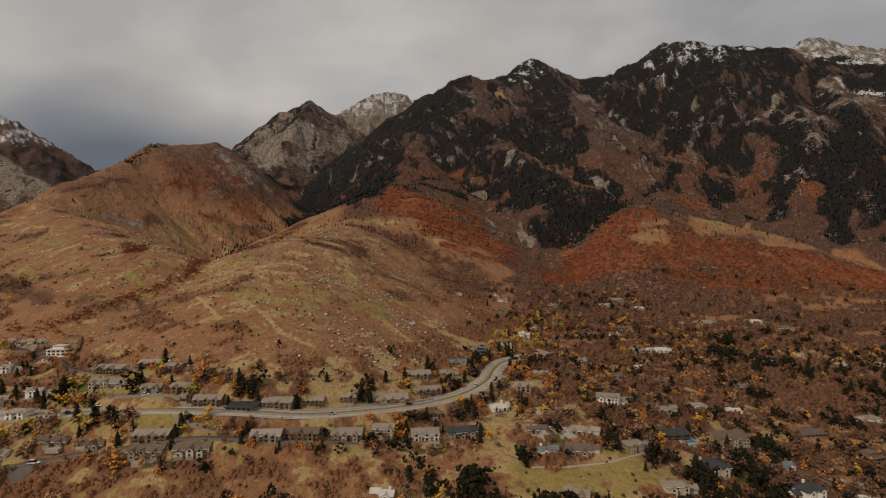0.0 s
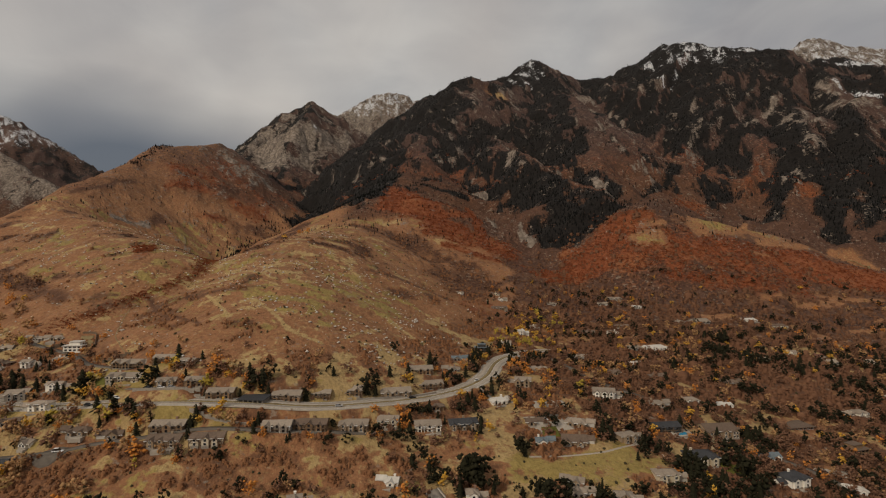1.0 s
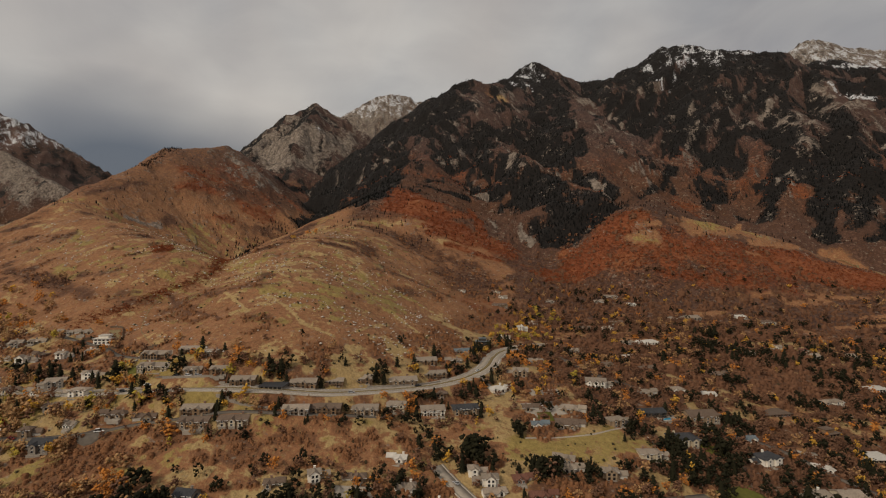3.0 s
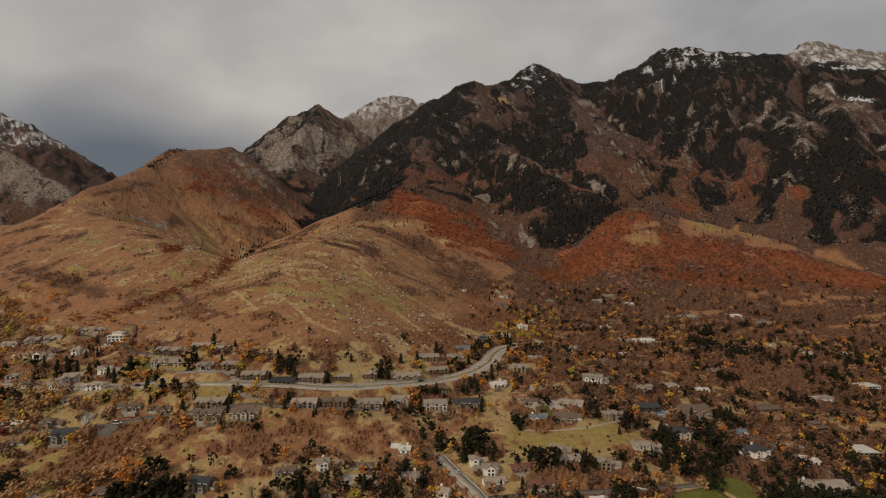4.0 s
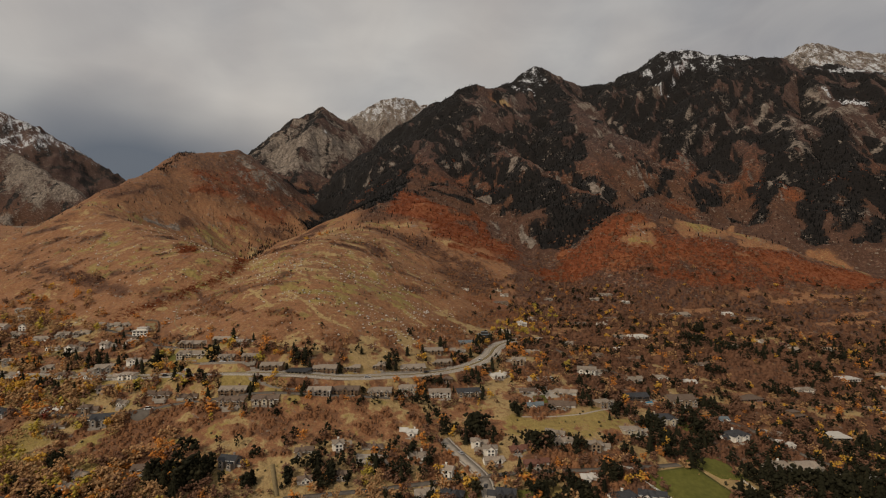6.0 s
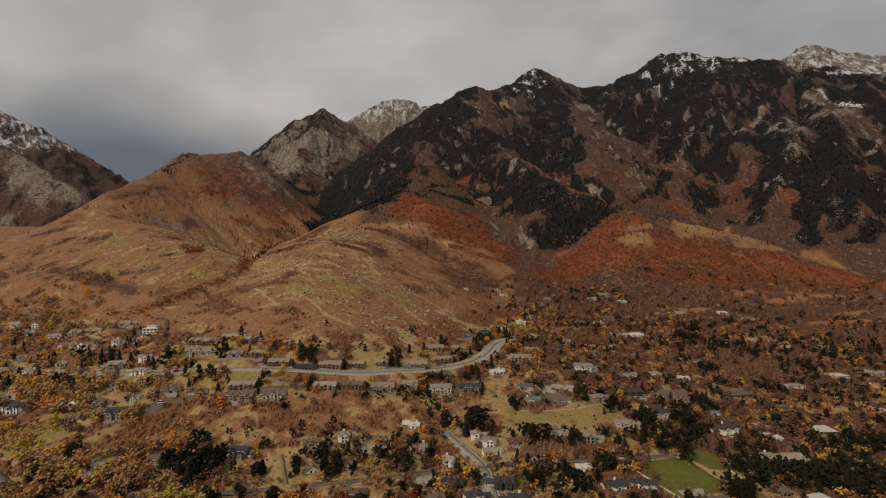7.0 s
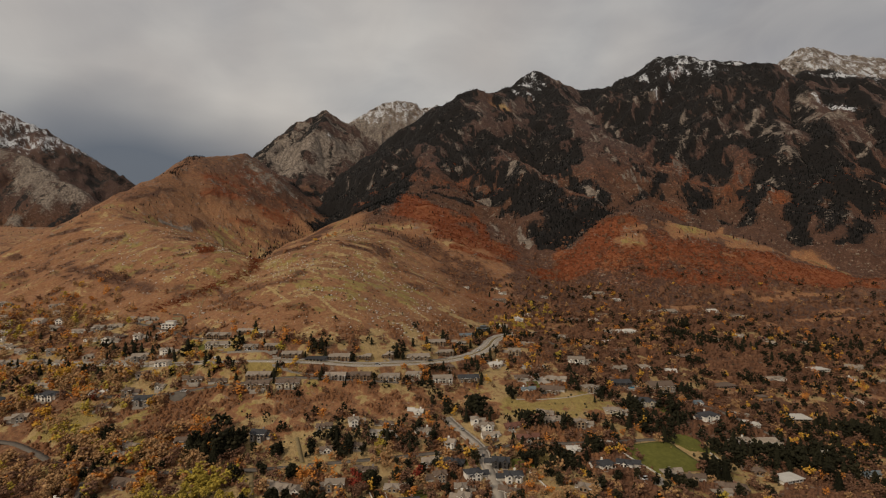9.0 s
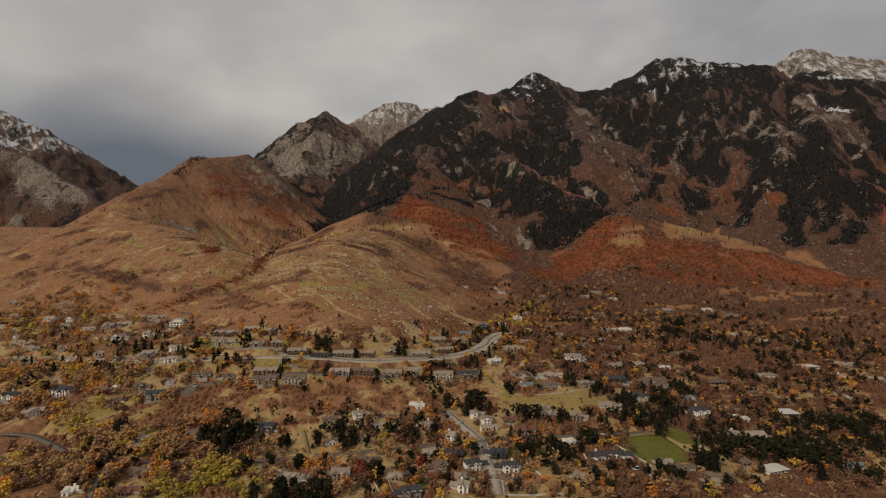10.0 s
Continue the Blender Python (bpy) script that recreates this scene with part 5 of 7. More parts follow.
for o in ([(52, 332), (76, 338), (84, 322), (60, 316)], [(60, 352), (84, 358), (86, 350), (62, 344)], [(150, 338), (166, 338), (166, 326), (150, 326)], [(228, 310), (250, 308), (250, 301), (228, 303)],
          [(116, 202), (132, 202), (132, 192), (116, 192)], [(-62, 236), (-38, 238), (-38, 229), (-60, 228)], [(-188, 312), (-164, 310), (-164, 315), (-188, 318)], [(190, 180), (204, 186), (208, 176), (196, 170)]):
    draped("driveway", o, 0.25, M["concrete"], "light concrete driveway and forecourt", "driveway")


# ---- swimming pool ----
def pool(x, y):
    z = float(height(np.array([x]), np.array([y]))[0]) + 0.7
    top = tagged(new("swimming_pool"), "blue swimming pool in a pale concrete deck", "pool")
    bm = bmesh.new()
    for a in ((-7, -4, -4.5, 4.5), (4, 7, -4.5, 4.5), (-4, 4, -4.5, -2.4), (-4, 4, 2.4, 4.5)):
        box(bm, *a, -2.0, 0.0)
    part("deck", bm, M["concrete"], top)
    bm = bmesh.new()
    box(bm, -4, 4, -2.4, 2.4, -1.6, -0.15)
    part("water", bm, M["water"], top, "clear blue water")
    top.matrix_world = pose(x, y, z, 0, 0, 12)


pool(157, 331)


# ---- houses ----
def chevron(bm, x0, x1, half, zeave, rise, over, thick=0.28, axis="x", off=0.0):
    """Two roof slabs that meet in a ridge along x (or y)."""
    e = half + over
    ze = zeave - rise * over / half
    outline = [(-e, ze), (0, zeave + rise), (e, ze), (e, ze + thick), (0, zeave + rise + thick), (-e, ze + thick)]
    if axis == "x":
        solid(bm, [(x0 - over * 0.6, off + a, b) for a, b in outline], (x1 - x0 + over * 1.2, 0, 0))
    else:
        solid(bm, [(off + a, x0 - over * 0.6, b) for a, b in outline], (0, x1 - x0 + over * 1.2, 0))


def hip(bm, x0, x1, y0, y1, zeave, rise, over=0.6, thick=0.25):
    a, b, c, d = x0 - over, x1 + over, y0 - over, y1 + over
    h = min(b - a, d - c) / 2 * 0.92
    ym = (c + d) / 2
    lo = [bm.verts.new(p) for p in ((a, c, zeave - thick), (b, c, zeave - thick), (b, d, zeave - thick), (a, d, zeave - thick))]
    mi = [bm.verts.new(p) for p in ((a, c, zeave), (b, c, zeave), (b, d, zeave), (a, d, zeave))]
    r0, r1 = bm.verts.new((a + h, ym, zeave + rise)), bm.verts.new((b - h, ym, zeave + rise))
    bm.faces.new(lo[::-1])
    for i in range(4):
        bm.faces.new((lo[i], lo[(i + 1) % 4], mi[(i + 1) % 4], mi[i]))
    bm.faces.new((mi[0], mi[1], r1, r0))
    bm.faces.new((mi[2], mi[3], r0, r1))
    bm.faces.new((mi[1], mi[2], r1))
    bm.faces.new((mi[3], mi[0], r0))


def gable_walls(bm, x0, x1, y0, y1, z0, zeave, rise, axis="x"):
    if axis == "x":
        ym = (y0 + y1) / 2
        solid(bm, [(x0, y0, z0), (x0, y1, z0), (x0, y1, zeave), (x0, ym, zeave + rise), (x0, y0, zeave)], (x1 - x0, 0, 0))
    else:
        xm = (x0 + x1) / 2
        solid(bm, [(x0, y0, z0), (x1, y0, z0), (x1, y0, zeave), (xm, y0, zeave + rise), (x0, y0, zeave)], (0, y1 - y0, 0))


def unit_frame():
    """A window frame one metre square, facing -y, with a cross bar."""
    bm = bmesh.new()
    t = 0.05
    for a in ((-0.5, 0.5, -0.5, -0.5 + t), (-0.5, 0.5, 0.5 - t, 0.5), (-0.5, -0.5 + t, -0.5 + t, 0.5 - t), (0.5 - t, 0.5, -0.5 + t, 0.5 - t), (-0.015, 0.015, -0.5 + t, 0.5 - t)):
        box(bm, a[0], a[1], -0.07, 0.06, a[2], a[3])
    me = bpy.data.meshes.new("window")
    bm.to_mesh(me)
    bm.free()
    return me


def unit_pane():
    bm = bmesh.new()
    box(bm, -0.46, 0.46, -0.03, 0.03, -0.46, 0.46)
    me = bpy.data.meshes.new("pane")
    bm.to_mesh(me)
    bm.free()
    me.materials.append(M["glass"])
    return me


FRAME_LIGHT, FRAME_DARK, PANE = unit_frame(), unit_frame(), unit_pane()
FRAME_LIGHT.materials.append(M["trim"])
FRAME_DARK.materials.append(M["dark_trim"])
WALL_WORDS = {"W": "white stucco", "C": "cream stucco", "T": "taupe stucco", "B": "brown timber", "G": "grey sided", "K": "dark timber", "R": "red brick"}
ROOF_WORDS = {"g": "grey shingle", "b": "brown shingle", "d": "charcoal", "w": "white", "t": "blue-green metal", "r": "red-brown shingle"}


def add_window(top, x, y, z, w, h, turn, frame_mesh):
    win = shared("window", frame_mesh, top, pose(x, y, z, 0, 0, turn) @ Matrix.Diagonal((w, 1, h, 1)))
    shared("pane", PANE, win, Matrix.Identity(4))


def house(x, y, w, turn, floors, look_, kind, seed):
    rnd = random.Random(seed)
    wall, roof = WALLS[look_[0]], ROOFS[look_[1]]
    top = new("house")
    storey = 2.2 if kind == 1 else 2.35
    floors = min(floors, 2)
    if kind == 0 and w > 9:
        w = w - 4.0
    elif kind == 1:
        w = w * 0.86
    eave = storey * floors - (0.5 if kind == 1 else 0)
    d = min(10.5 if kind == 1 else 14.0, max(6.4, w * rnd.uniform(0.58, 0.76)))
    hx, hy = w / 2, d / 2
    bw, br = bmesh.new(), bmesh.new()
    frames = FRAME_DARK if look_[0] in "KB" or rnd.random() < 0.3 else FRAME_LIGHT
    front = []  # x, y, z, w, h, turn
    down = -4.5

    def row(x0, x1, yy, z, step, wh=1.4, ww=1.3, angle=0):
        n = max(1, int((x1 - x0) / step))
        for i in range(n):
            front.append((x0 + (i + 0.5) * (x1 - x0) / n, yy, z, ww, wh, angle))

    if kind == 2:
        # low modern block with a flat, overhanging roof
        box(bw, -hx, hx, -hy, hy, down, eave)
        box(br, -hx - 0.7, hx + 0.7, -hy - 0.9, hy + 0.5, eave, eave + 0.4)
        if floors > 1:
            box(bw, -hx * 0.55, hx * 0.6, -hy * 0.5, hy * 0.9, eave + 0.4, eave + 2.6)
            box(br, -hx * 0.6, hx * 0.65, -hy * 0.62, hy * 0.95, eave + 2.6, eave + 2.9)
        for f in range(floors):
            row(-hx + 0.5, hx - 0.5, -hy - 0.02, 1.55 + f * storey, 3.0, 1.6, 2.1)
    else:
        rise = d / 2 * (rnd.uniform(0.30, 0.40) if kind == 1 else rnd.uniform(0.34, 0.50))
        hipped = kind == 0 and rnd.random() < 0.45
        if hipped:
            box(bw, -hx, hx, -hy, hy, down, eave)
            hip(br, -hx, hx, -hy, hy, eave + 0.1, rise)
        else:
            gable_walls(bw, -hx, hx, -hy, hy, down, eave, rise)
            chevron(br, -hx, hx, hy, eave, rise, 0.7)
        for f in range(floors):
            row(-hx + 0.6, hx - 0.6, -hy - 0.02, 1.6 + f * storey, 3.3)
        row(-hy + 1, hy - 1, 0, 1.6, 4.5, angle=90)
        front[-1:] = [(hx + 0.02, front[-1][0], front[-1][2], 1.3, 1.4, 90)] if front[-1][5] == 90 else front[-1:]
        front = [q if q[5] == 0 or abs(q[0]) > hx else (hx + 0.02, q[0], q[2], q[3], q[4], 90) for q in front]
        # gabled bays of several widths towards the valley, and small dormers
        bays = 3 if w > 15 else (2 if w > 10 else 1)
        for b in range(bays):
            bwid = w / bays * rnd.uniform(0.5, 0.72)
            cx = (-0.5 + (b + 0.5) / bays) * w + rnd.uniform(-0.06, 0.06) * w
            out = rnd.uniform(0.8, 2.6)
            top_z = eave - rnd.choice((0.0, 0.15, 0.5, 1.1 if floors > 1 else 0.3))
            g_rise = bwid / 2 * rnd.uniform(0.55, 0.85)
            gable_walls(bw, cx - bwid / 2, cx + bwid / 2, -hy - out, -0.1, down, top_z, g_rise, "y")
            chevron(br, -hy - out, -0.3, bwid / 2, top_z, g_rise, 0.5, 0.24, "y", cx)
            front = [q for q in front if not (q[5] == 0 and abs(q[0] - cx) < bwid / 2 + 0.7)]
            for f in range(floors):
                row(cx - bwid / 2 + 0.3, cx + bwid / 2 - 0.3, -hy - out - 0.02, 1.5 + f * (storey - 0.15), 2.1, 1.55, 1.4)
            if rnd.random() < 0.5:
                front.append((cx, -hy - out - 0.02, top_z + g_rise * 0.35, 0.9, 0.8, 0))
            pl = bmesh.new()
            box(pl, cx - bwid / 2 - 0.06, cx + bwid / 2 + 0.06, -hy - out - 0.07, -hy - out + 0.3, down, 0.7)
            part("plinth", pl, M["stone"], top, "rough stone plinth")
        fa = bmesh.new()
        box(fa, -hx - 0.4, hx + 0.4, -hy - 0.76, -hy - 0.70, eave - rise * 0.7 / hy - 0.02, eave - rise * 0.7 / hy + 0.27)
        part("fascia", fa, M["trim"] if look_[0] in "WCTG" else M["dark_trim"], top, "eaves board")
        if rnd.random() < 0.65:
            pa = bmesh.new()
            px = rnd.uniform(-0.3, 0.3) * w
            box(pa, px - w * 0.3, px + w * 0.3, -hy - rnd.uniform(3, 4.5), -hy + 0.2, -2.5, -0.1)
            part("terrace", pa, M["concrete"] if rnd.random() < 0.6 else M["stone"], top, "light stone terrace")
        if kind == 1 and look_[0] == "B":
            for gx in (-0.12, 0.22):
                gd = bmesh.new()
                box(gd, gx * w - 1.3, gx * w + 1.3, -hy - 0.1, -hy + 0.1, 0.0, 2.1)
                for k in range(3):
                    box(gd, gx * w - 1.2, gx * w + 1.2, -hy - 0.13, -hy, 0.1 + 0.68 * k, 0.62 + 0.68 * k)
                part("garage_door", gd, M["brown_garage"], top, "rust-brown garage door")
        # garage wing
        if kind == 0 and w > 5.5:
            side = rnd.choice((-1, 1))
            gx0, gx1 = (hx - 0.3, hx + 5.2) if side > 0 else (-hx - 5.2, -hx + 0.3)
            gr = 1.7
            gable_walls(bw, gx0, gx1, -hy * 0.5, hy * 0.55, down, 2.7, gr)
            chevron(br, gx0, gx1, hy * 0.525, 2.7, gr, 0.5, 0.24, "x", hy * 0.025)
            gd = bmesh.new()
            gcx = (gx0 + gx1) / 2
            box(gd, gcx - 2.3, gcx + 2.3, -hy * 0.5 - 0.05, -hy * 0.5 + 0.1, 0.0, 2.2)
            for k in range(3):
                box(gd, gcx - 2.2, gcx + 2.2, -hy * 0.5 - 0.08, -hy * 0.5, 0.12 + 0.72 * k, 0.66 + 0.72 * k)
            part("garage_door", gd, M["brown_garage"] if look_[0] == "B" else M["garage"], top, "panelled garage door")
        if kind == 1:
            # timber balconies with posts and rails
            for f in range(1, floors):
                bb = bmesh.new()
                y1, y0 = -hy + 0.1, -hy - 1.7
                box(bb, -hx * 0.98, hx * 0.98, y0, y1, f * storey - 0.2, f * storey)
                part("balcony", bb, M["deck"], top, "brown timber balcony floor")
                rr = bmesh.new()
                box(rr, -hx * 0.98, hx * 0.98, y0, y0 + 0.08, f * storey + 0.95, f * storey + 1.05)
                for k in range(int(w / 1.2)):
                    xx = -hx * 0.97 + k * 1.2
                    box(rr, xx, xx + 0.07, y0, y0 + 0.07, f * storey, f * storey + 0.95)
                part("railing", rr, M["dark_trim"] if look_[0] != "W" else M["trim"], top)
            for sx in (-0.96, -0.32, 0.32, 0.96):
                pp = bmesh.new()
                box(pp, sx * hx - 0.14, sx * hx + 0.14, -hy - 1.68, -hy - 1.4, -3.0, eave)
                part("post", pp, M["trim"] if look_[0] in "WG" else M["deck"], top)
        ch = bmesh.new()
        cx = rnd.uniform(-0.3, 0.3) * w
        box(ch, cx - 0.55, cx + 0.55, hy * 0.2, hy * 0.2 + 0.9, eave, eave + rise + 1.0)
        box(ch, cx - 0.68, cx + 0.68, hy * 0.2 - 0.12, hy * 0.2 + 1.02, eave + rise + 1.0, eave + rise + 1.18)
        part("chimney", ch, M["brick"] if rnd.random() < 0.6 else wall, top)
    part("wall", bw, wall, top)
    part("roof", br, roof, top, ROOF_WORDS[look_[1]] + " roof with overhanging eaves")
    dr = bmesh.new()
    dx = rnd.uniform(-0.15, 0.15) * w
    box(dr, dx - 0.5, dx + 0.5, hy - 0.05, hy + 0.07, 0, 2.1)
    part("door", dr, M["dark_trim"], top)
    for q in front:
        add_window(top, *q, frames)
    c, s = math.cos(radians(turn)), math.sin(radians(turn))
    corners = [(x + c * a - s * b, y + s * a + c * b) for a in (-hx, 0, hx) for b in (-hy, hy)]
    zs = height(np.array([p[0] for p in corners]), np.array([p[1] for p in corners]))
    top.matrix_world = pose(x, y, float(0.25 * zs.mean() + 0.75 * zs.min()) - (0.7 if kind == 1 else 0.3), 0, 0, turn)
    word = {0: "house", 1: "townhouse with timber balconies", 2: "low modern house"}[kind]
    floors_word = {1: "single-storey", 2: "two-storey", 3: "three-storey"}[floors]
    tagged(top, f"{floors_word} {WALL_WORDS[look_[0]]} {word} under a {ROOF_WORDS[look_[1]]} roof", "house", "houses of the suburb")
    return top


for n, (hx_, hy_, hw_, ht_, hf_, hl_, hk_) in enumerate(HOUSES):
    house(hx_, hy_, hw_, ht_, hf_, hl_, hk_, 100 + n)


# ---- retaining walls, fences, cars ----
def wall_run(points, high, thick, material, label):
    """A low wall along a broken line, a block for each stretch, with a coping."""
    top = tagged(new("retaining_wall"), label, "wall")
    c = road_course(points, 4.0)
    z = height(c[:, 0], c[:, 1])
    for (x0, y0), (x1, y1), z0, z1 in zip(c[:-1], c[1:], z[:-1], z[1:]):
        l = math.hypot(x1 - x0, y1 - y0)
        bm = bmesh.new()
        box(bm, 0, l + 0.02, -thick / 2, thick / 2, -1.5, high)
        box(bm, 0, l + 0.02, -thick / 2 - 0.06, thick / 2 + 0.06, high, high + 0.12)
        p = part("block", bm, material, top)
        p.matrix_world = pose(x0, y0, max(z0, z1), 0, 0, math.degrees(math.atan2(y1 - y0, x1 - x0)))


STONE_WALLS = [[(-297, 413), (-286, 412), (-274, 393)], [(-291, 384), (-267, 382)], [(-251, 367), (-230, 367)], [(-309, 388), (-309, 397), (-303, 400)]]
for line in STONE_WALLS:
    wall_run(line, 1.3, 0.5, M["fence"], "dark timber retaining wall around a hillside terrace")
wall_run([(-196, 312), (-168, 309.5), (-140, 309)], 1.2, 0.5, M["stone"], "grey stone retaining wall above the highway")
wall_run([(-58, 327), (-42, 333), (-23, 341), (-6, 352)], 1.2, 0.5, M["stone"], "grey stone retaining wall above the highway")
wall_run([(-150, 291), (-120, 289), (-95, 291)], 1.0, 0.5, M["stone"], "grey stone retaining wall below the highway")

RAIL_POST = bmesh.new()
box(RAIL_POST, -0.09, 0.09, -0.09, 0.09, -0.8, 1.35)
RAIL_POST_MESH = bpy.data.meshes.new("post")
RAIL_POST.to_mesh(RAIL_POST_MESH)
RAIL_POST.free()
RAIL_POST_MESH.materials.append(M["white_fence"])


def fence_run(points):
    """A white rail fence: posts, and three rails from post to post."""
    top = tagged(new("rail_fence"), "white painted rail fence beside a lawn", "fence")
    c = road_course(points, 3.0)
    z = height(c[:, 0], c[:, 1])
    for (x0, y0), z0 in zip(c, z):
        shared("post", RAIL_POST_MESH, top, pose(x0, y0, float(z0)))
    for k in range(3):
        bm = bmesh.new()
        for (x0, y0), (x1, y1), z0, z1 in zip(c[:-1], c[1:], z[:-1], z[1:]):
            h = 0.35 + 0.4 * k
            solid(bm, [(x0, y0, z0 + h), (x1, y1, z1 + h), (x1, y1, z1 + h + 0.2), (x0, y0, z0 + h + 0.2)], (0.05, 0.05, 0))
        part("rail", bm, M["white_fence"], top)


for line in ([(180, 238), (184, 224), (172, 215)], [(-42, 167), (-36, 150)], [(-51, 167), (-43, 149)], [(114, 236), (102, 241)], [(46, 196), (54, 180)], [(28, 159), (64, 163)], [(131, 203), (112, 230)], [(131, 300), (146, 256)]):
    fence_run(line)


def trail(name, points, wide, material, label):
    c = road_course(points, 3.0)
    z = height(c[:, 0], c[:, 1]) - 0.02
    ob = ribbon(name, (c, z, wide), -wide / 2, wide / 2, 0.14, material)
    return tagged(ob, label, "path", kind="structure")


trail("dirt_path", [(-237, 372), (-262, 400), (-273, 423), (-278, 440), (-277, 455), (-262, 475)], 0.8, M["verge"], "pale dirt footpath climbing the grassy hill")
trail("dirt_path", [(89, 182), (93, 171), (105, 167), (125, 166)], 2.4, M["sand"], "pale dirt track between thickets")
trail("dirt_path", [(49, 290), (81, 295), (98, 299), (120, 310)], 2.0, M["concrete"], "pale lane along the meadow")
trail("dirt_path", [(20, 369), (30, 357), (38, 352), (52, 350)], 3.0, M["concrete"], "pale drive leaving the highway")
trail("dirt_path", [(632, 848), (649, 831), (665, 812), (669, 779), (672, 758)], 5.0, M["verge"], "pale dirt track across the red oak slope")
draped("turning_circle", [(-214 + 8.5 * math.cos(a / 12 * 6.283), 268 + 8.5 * math.sin(a / 12 * 6.283)) for a in range(12)], 0.32, M["asphalt"], "round asphalt end of a street", "road")


def car(x, y, turn, paint, label, long=4.7, tall=1.5):
    top = tagged(new("car"), label, "car")
    bm = bmesh.new()
    hl = long / 2
    solid(bm, [(-hl, -0.9, 0.35), (hl, -0.9, 0.35), (hl, -0.9, 0.75), (hl * 0.55, -0.9, 0.95), (-hl * 0.95, -0.9, 0.98), (-hl, -0.9, 0.8)], (0, 1.8, 0))
    bmesh.ops.bevel(bm, geom=bm.edges[:], offset=0.06, segments=1, affect="EDGES")
    part("body", bm, paint, top)
    bm = bmesh.new()
    solid(bm, [(-hl * 0.9, -0.78, 0.96), (hl * 0.5, -0.78, 0.94), (hl * 0.12, -0.7, tall), (-hl * 0.7, -0.7, tall)], (0, 1.5, 0))
    cab = part("cabin", bm, M["glass"], top, "dark glazed cabin")
    bm = bmesh.new()
    box(bm, -hl * 0.68, hl * 0.1, -0.72, 0.78, tall, tall + 0.06)
    part("roof", bm, paint, cab)
    for wx_ in (-0.62, 0.62):
        for wy_ in (-0.82, 0.82):
            bm = bmesh.new()
            bmesh.ops.create_cone(bm, cap_ends=True, segments=12, radius1=0.34, radius2=0.34, depth=0.22, matrix=pose(wx_ * hl, wy_, 0.34, 90, 0, 0))
            part("wheel", bm, M["tyre"], top)
    z = float(height(np.array([x], float), np.array([y], float))[0]) + 0.36
    top.matrix_world = pose(x, y, z, 0, 0, turn)


PAINTS = {"white": plain("white_car_paint", (0.6, 0.6, 0.6), (0.7, 0.7, 0.7), 1.0, 0.3, 0), "dark": plain("dark_car_paint", (0.02, 0.022, 0.026), (0.035, 0.036, 0.04), 1.0, 0.3, 0),
          "silver": plain("silver_car_paint", (0.32, 0.32, 0.33), (0.42, 0.42, 0.43), 1.0, 0.3, 0), "red": plain("red_car_paint", (0.22, 0.02, 0.02), (0.3, 0.03, 0.03), 1.0, 0.3, 0)}
for x_, y_, turn_, paint_, long_, tall_ in ((-211, 269, 10, "white", 5.6, 2.1), (-219, 305, -6, "dark", 4.6, 1.5), (-205, 310, -6, "white", 4.8, 1.6), (-179, 313.5, 0, "white", 4.6, 1.6), (-172, 313, 4, "silver", 4.6, 1.5),
                                            (-187, 314.5, 0, "dark", 4.5, 1.5), (-22, 338, 33, "dark", 4.7, 1.5), (-66, 310, 15, "silver", 4.7, 1.6), (24, 376, 55, "white", 4.8, 1.7), (18, 216, 75, "dark", 4.6, 1.5),
                                            (4, 246, 125, "silver", 4.6, 1.5), (120, 197, 20, "white", 5.8, 2.2), (66, 330, -10, "white", 4.6, 1.6), (232, 305, 5, "dark", 4.6, 1.6), (-262, 266, -5, "red", 4.5, 1.5)):
    car(x_, y_, turn_, PAINTS[paint_], f"{paint_} {'van' if tall_ > 2 else 'car'} parked or driving on the asphalt", long_, tall_)


# ---- trees ----
def octa(rng, centre, r, squash=0.8):
    """A small clump of leaves: a rough octahedron."""
    v = np.array([(1, 0, 0), (-1, 0, 0), (0, 1, 0), (0, -1, 0), (0, 0, 1), (0, 0, -1)], float)
    v *= rng.uniform(0.6, 1.25, (6, 1)) * r
    v[:, 2] *= squash
    a = rng.uniform(0, 6.28)
    rot = np.array([[math.cos(a), -math.sin(a), 0], [math.sin(a), math.cos(a), 0], [0, 0, 1]])
    f = np.array([(0, 2, 4), (2, 1, 4), (1, 3, 4), (3, 0, 4), (2, 0, 5), (1, 2, 5), (3, 1, 5), (0, 3, 5)])
    return v @ rot.T + centre, f


GOLDEN = (1 + 5**0.5) / 2
LUMP_V = np.array([(a, b * GOLDEN, 0) for a in (-1, 1) for b in (-1, 1)] + [(0, a, b * GOLDEN) for a in (-1, 1) for b in (-1, 1)] + [(b * GOLDEN, 0, a) for a in (-1, 1) for b in (-1, 1)], float) / 1.9
LUMP_F = np.array([f for f in ((i, j, k) for i in range(12) for j in range(i + 1, 12) for k in range(j + 1, 12))
                   if all(abs(np.linalg.norm(LUMP_V[a] - LUMP_V[b]) - 2 / 1.9) < 0.01 for a, b in ((f[0], f[1]), (f[1], f[2]), (f[0], f[2])))])
LUMP_F = np.array([f if np.dot(np.cross(LUMP_V[f[1]] - LUMP_V[f[0]], LUMP_V[f[2]] - LUMP_V[f[0]]), LUMP_V[f[0]]) > 0 else f[::-1] for f in LUMP_F])


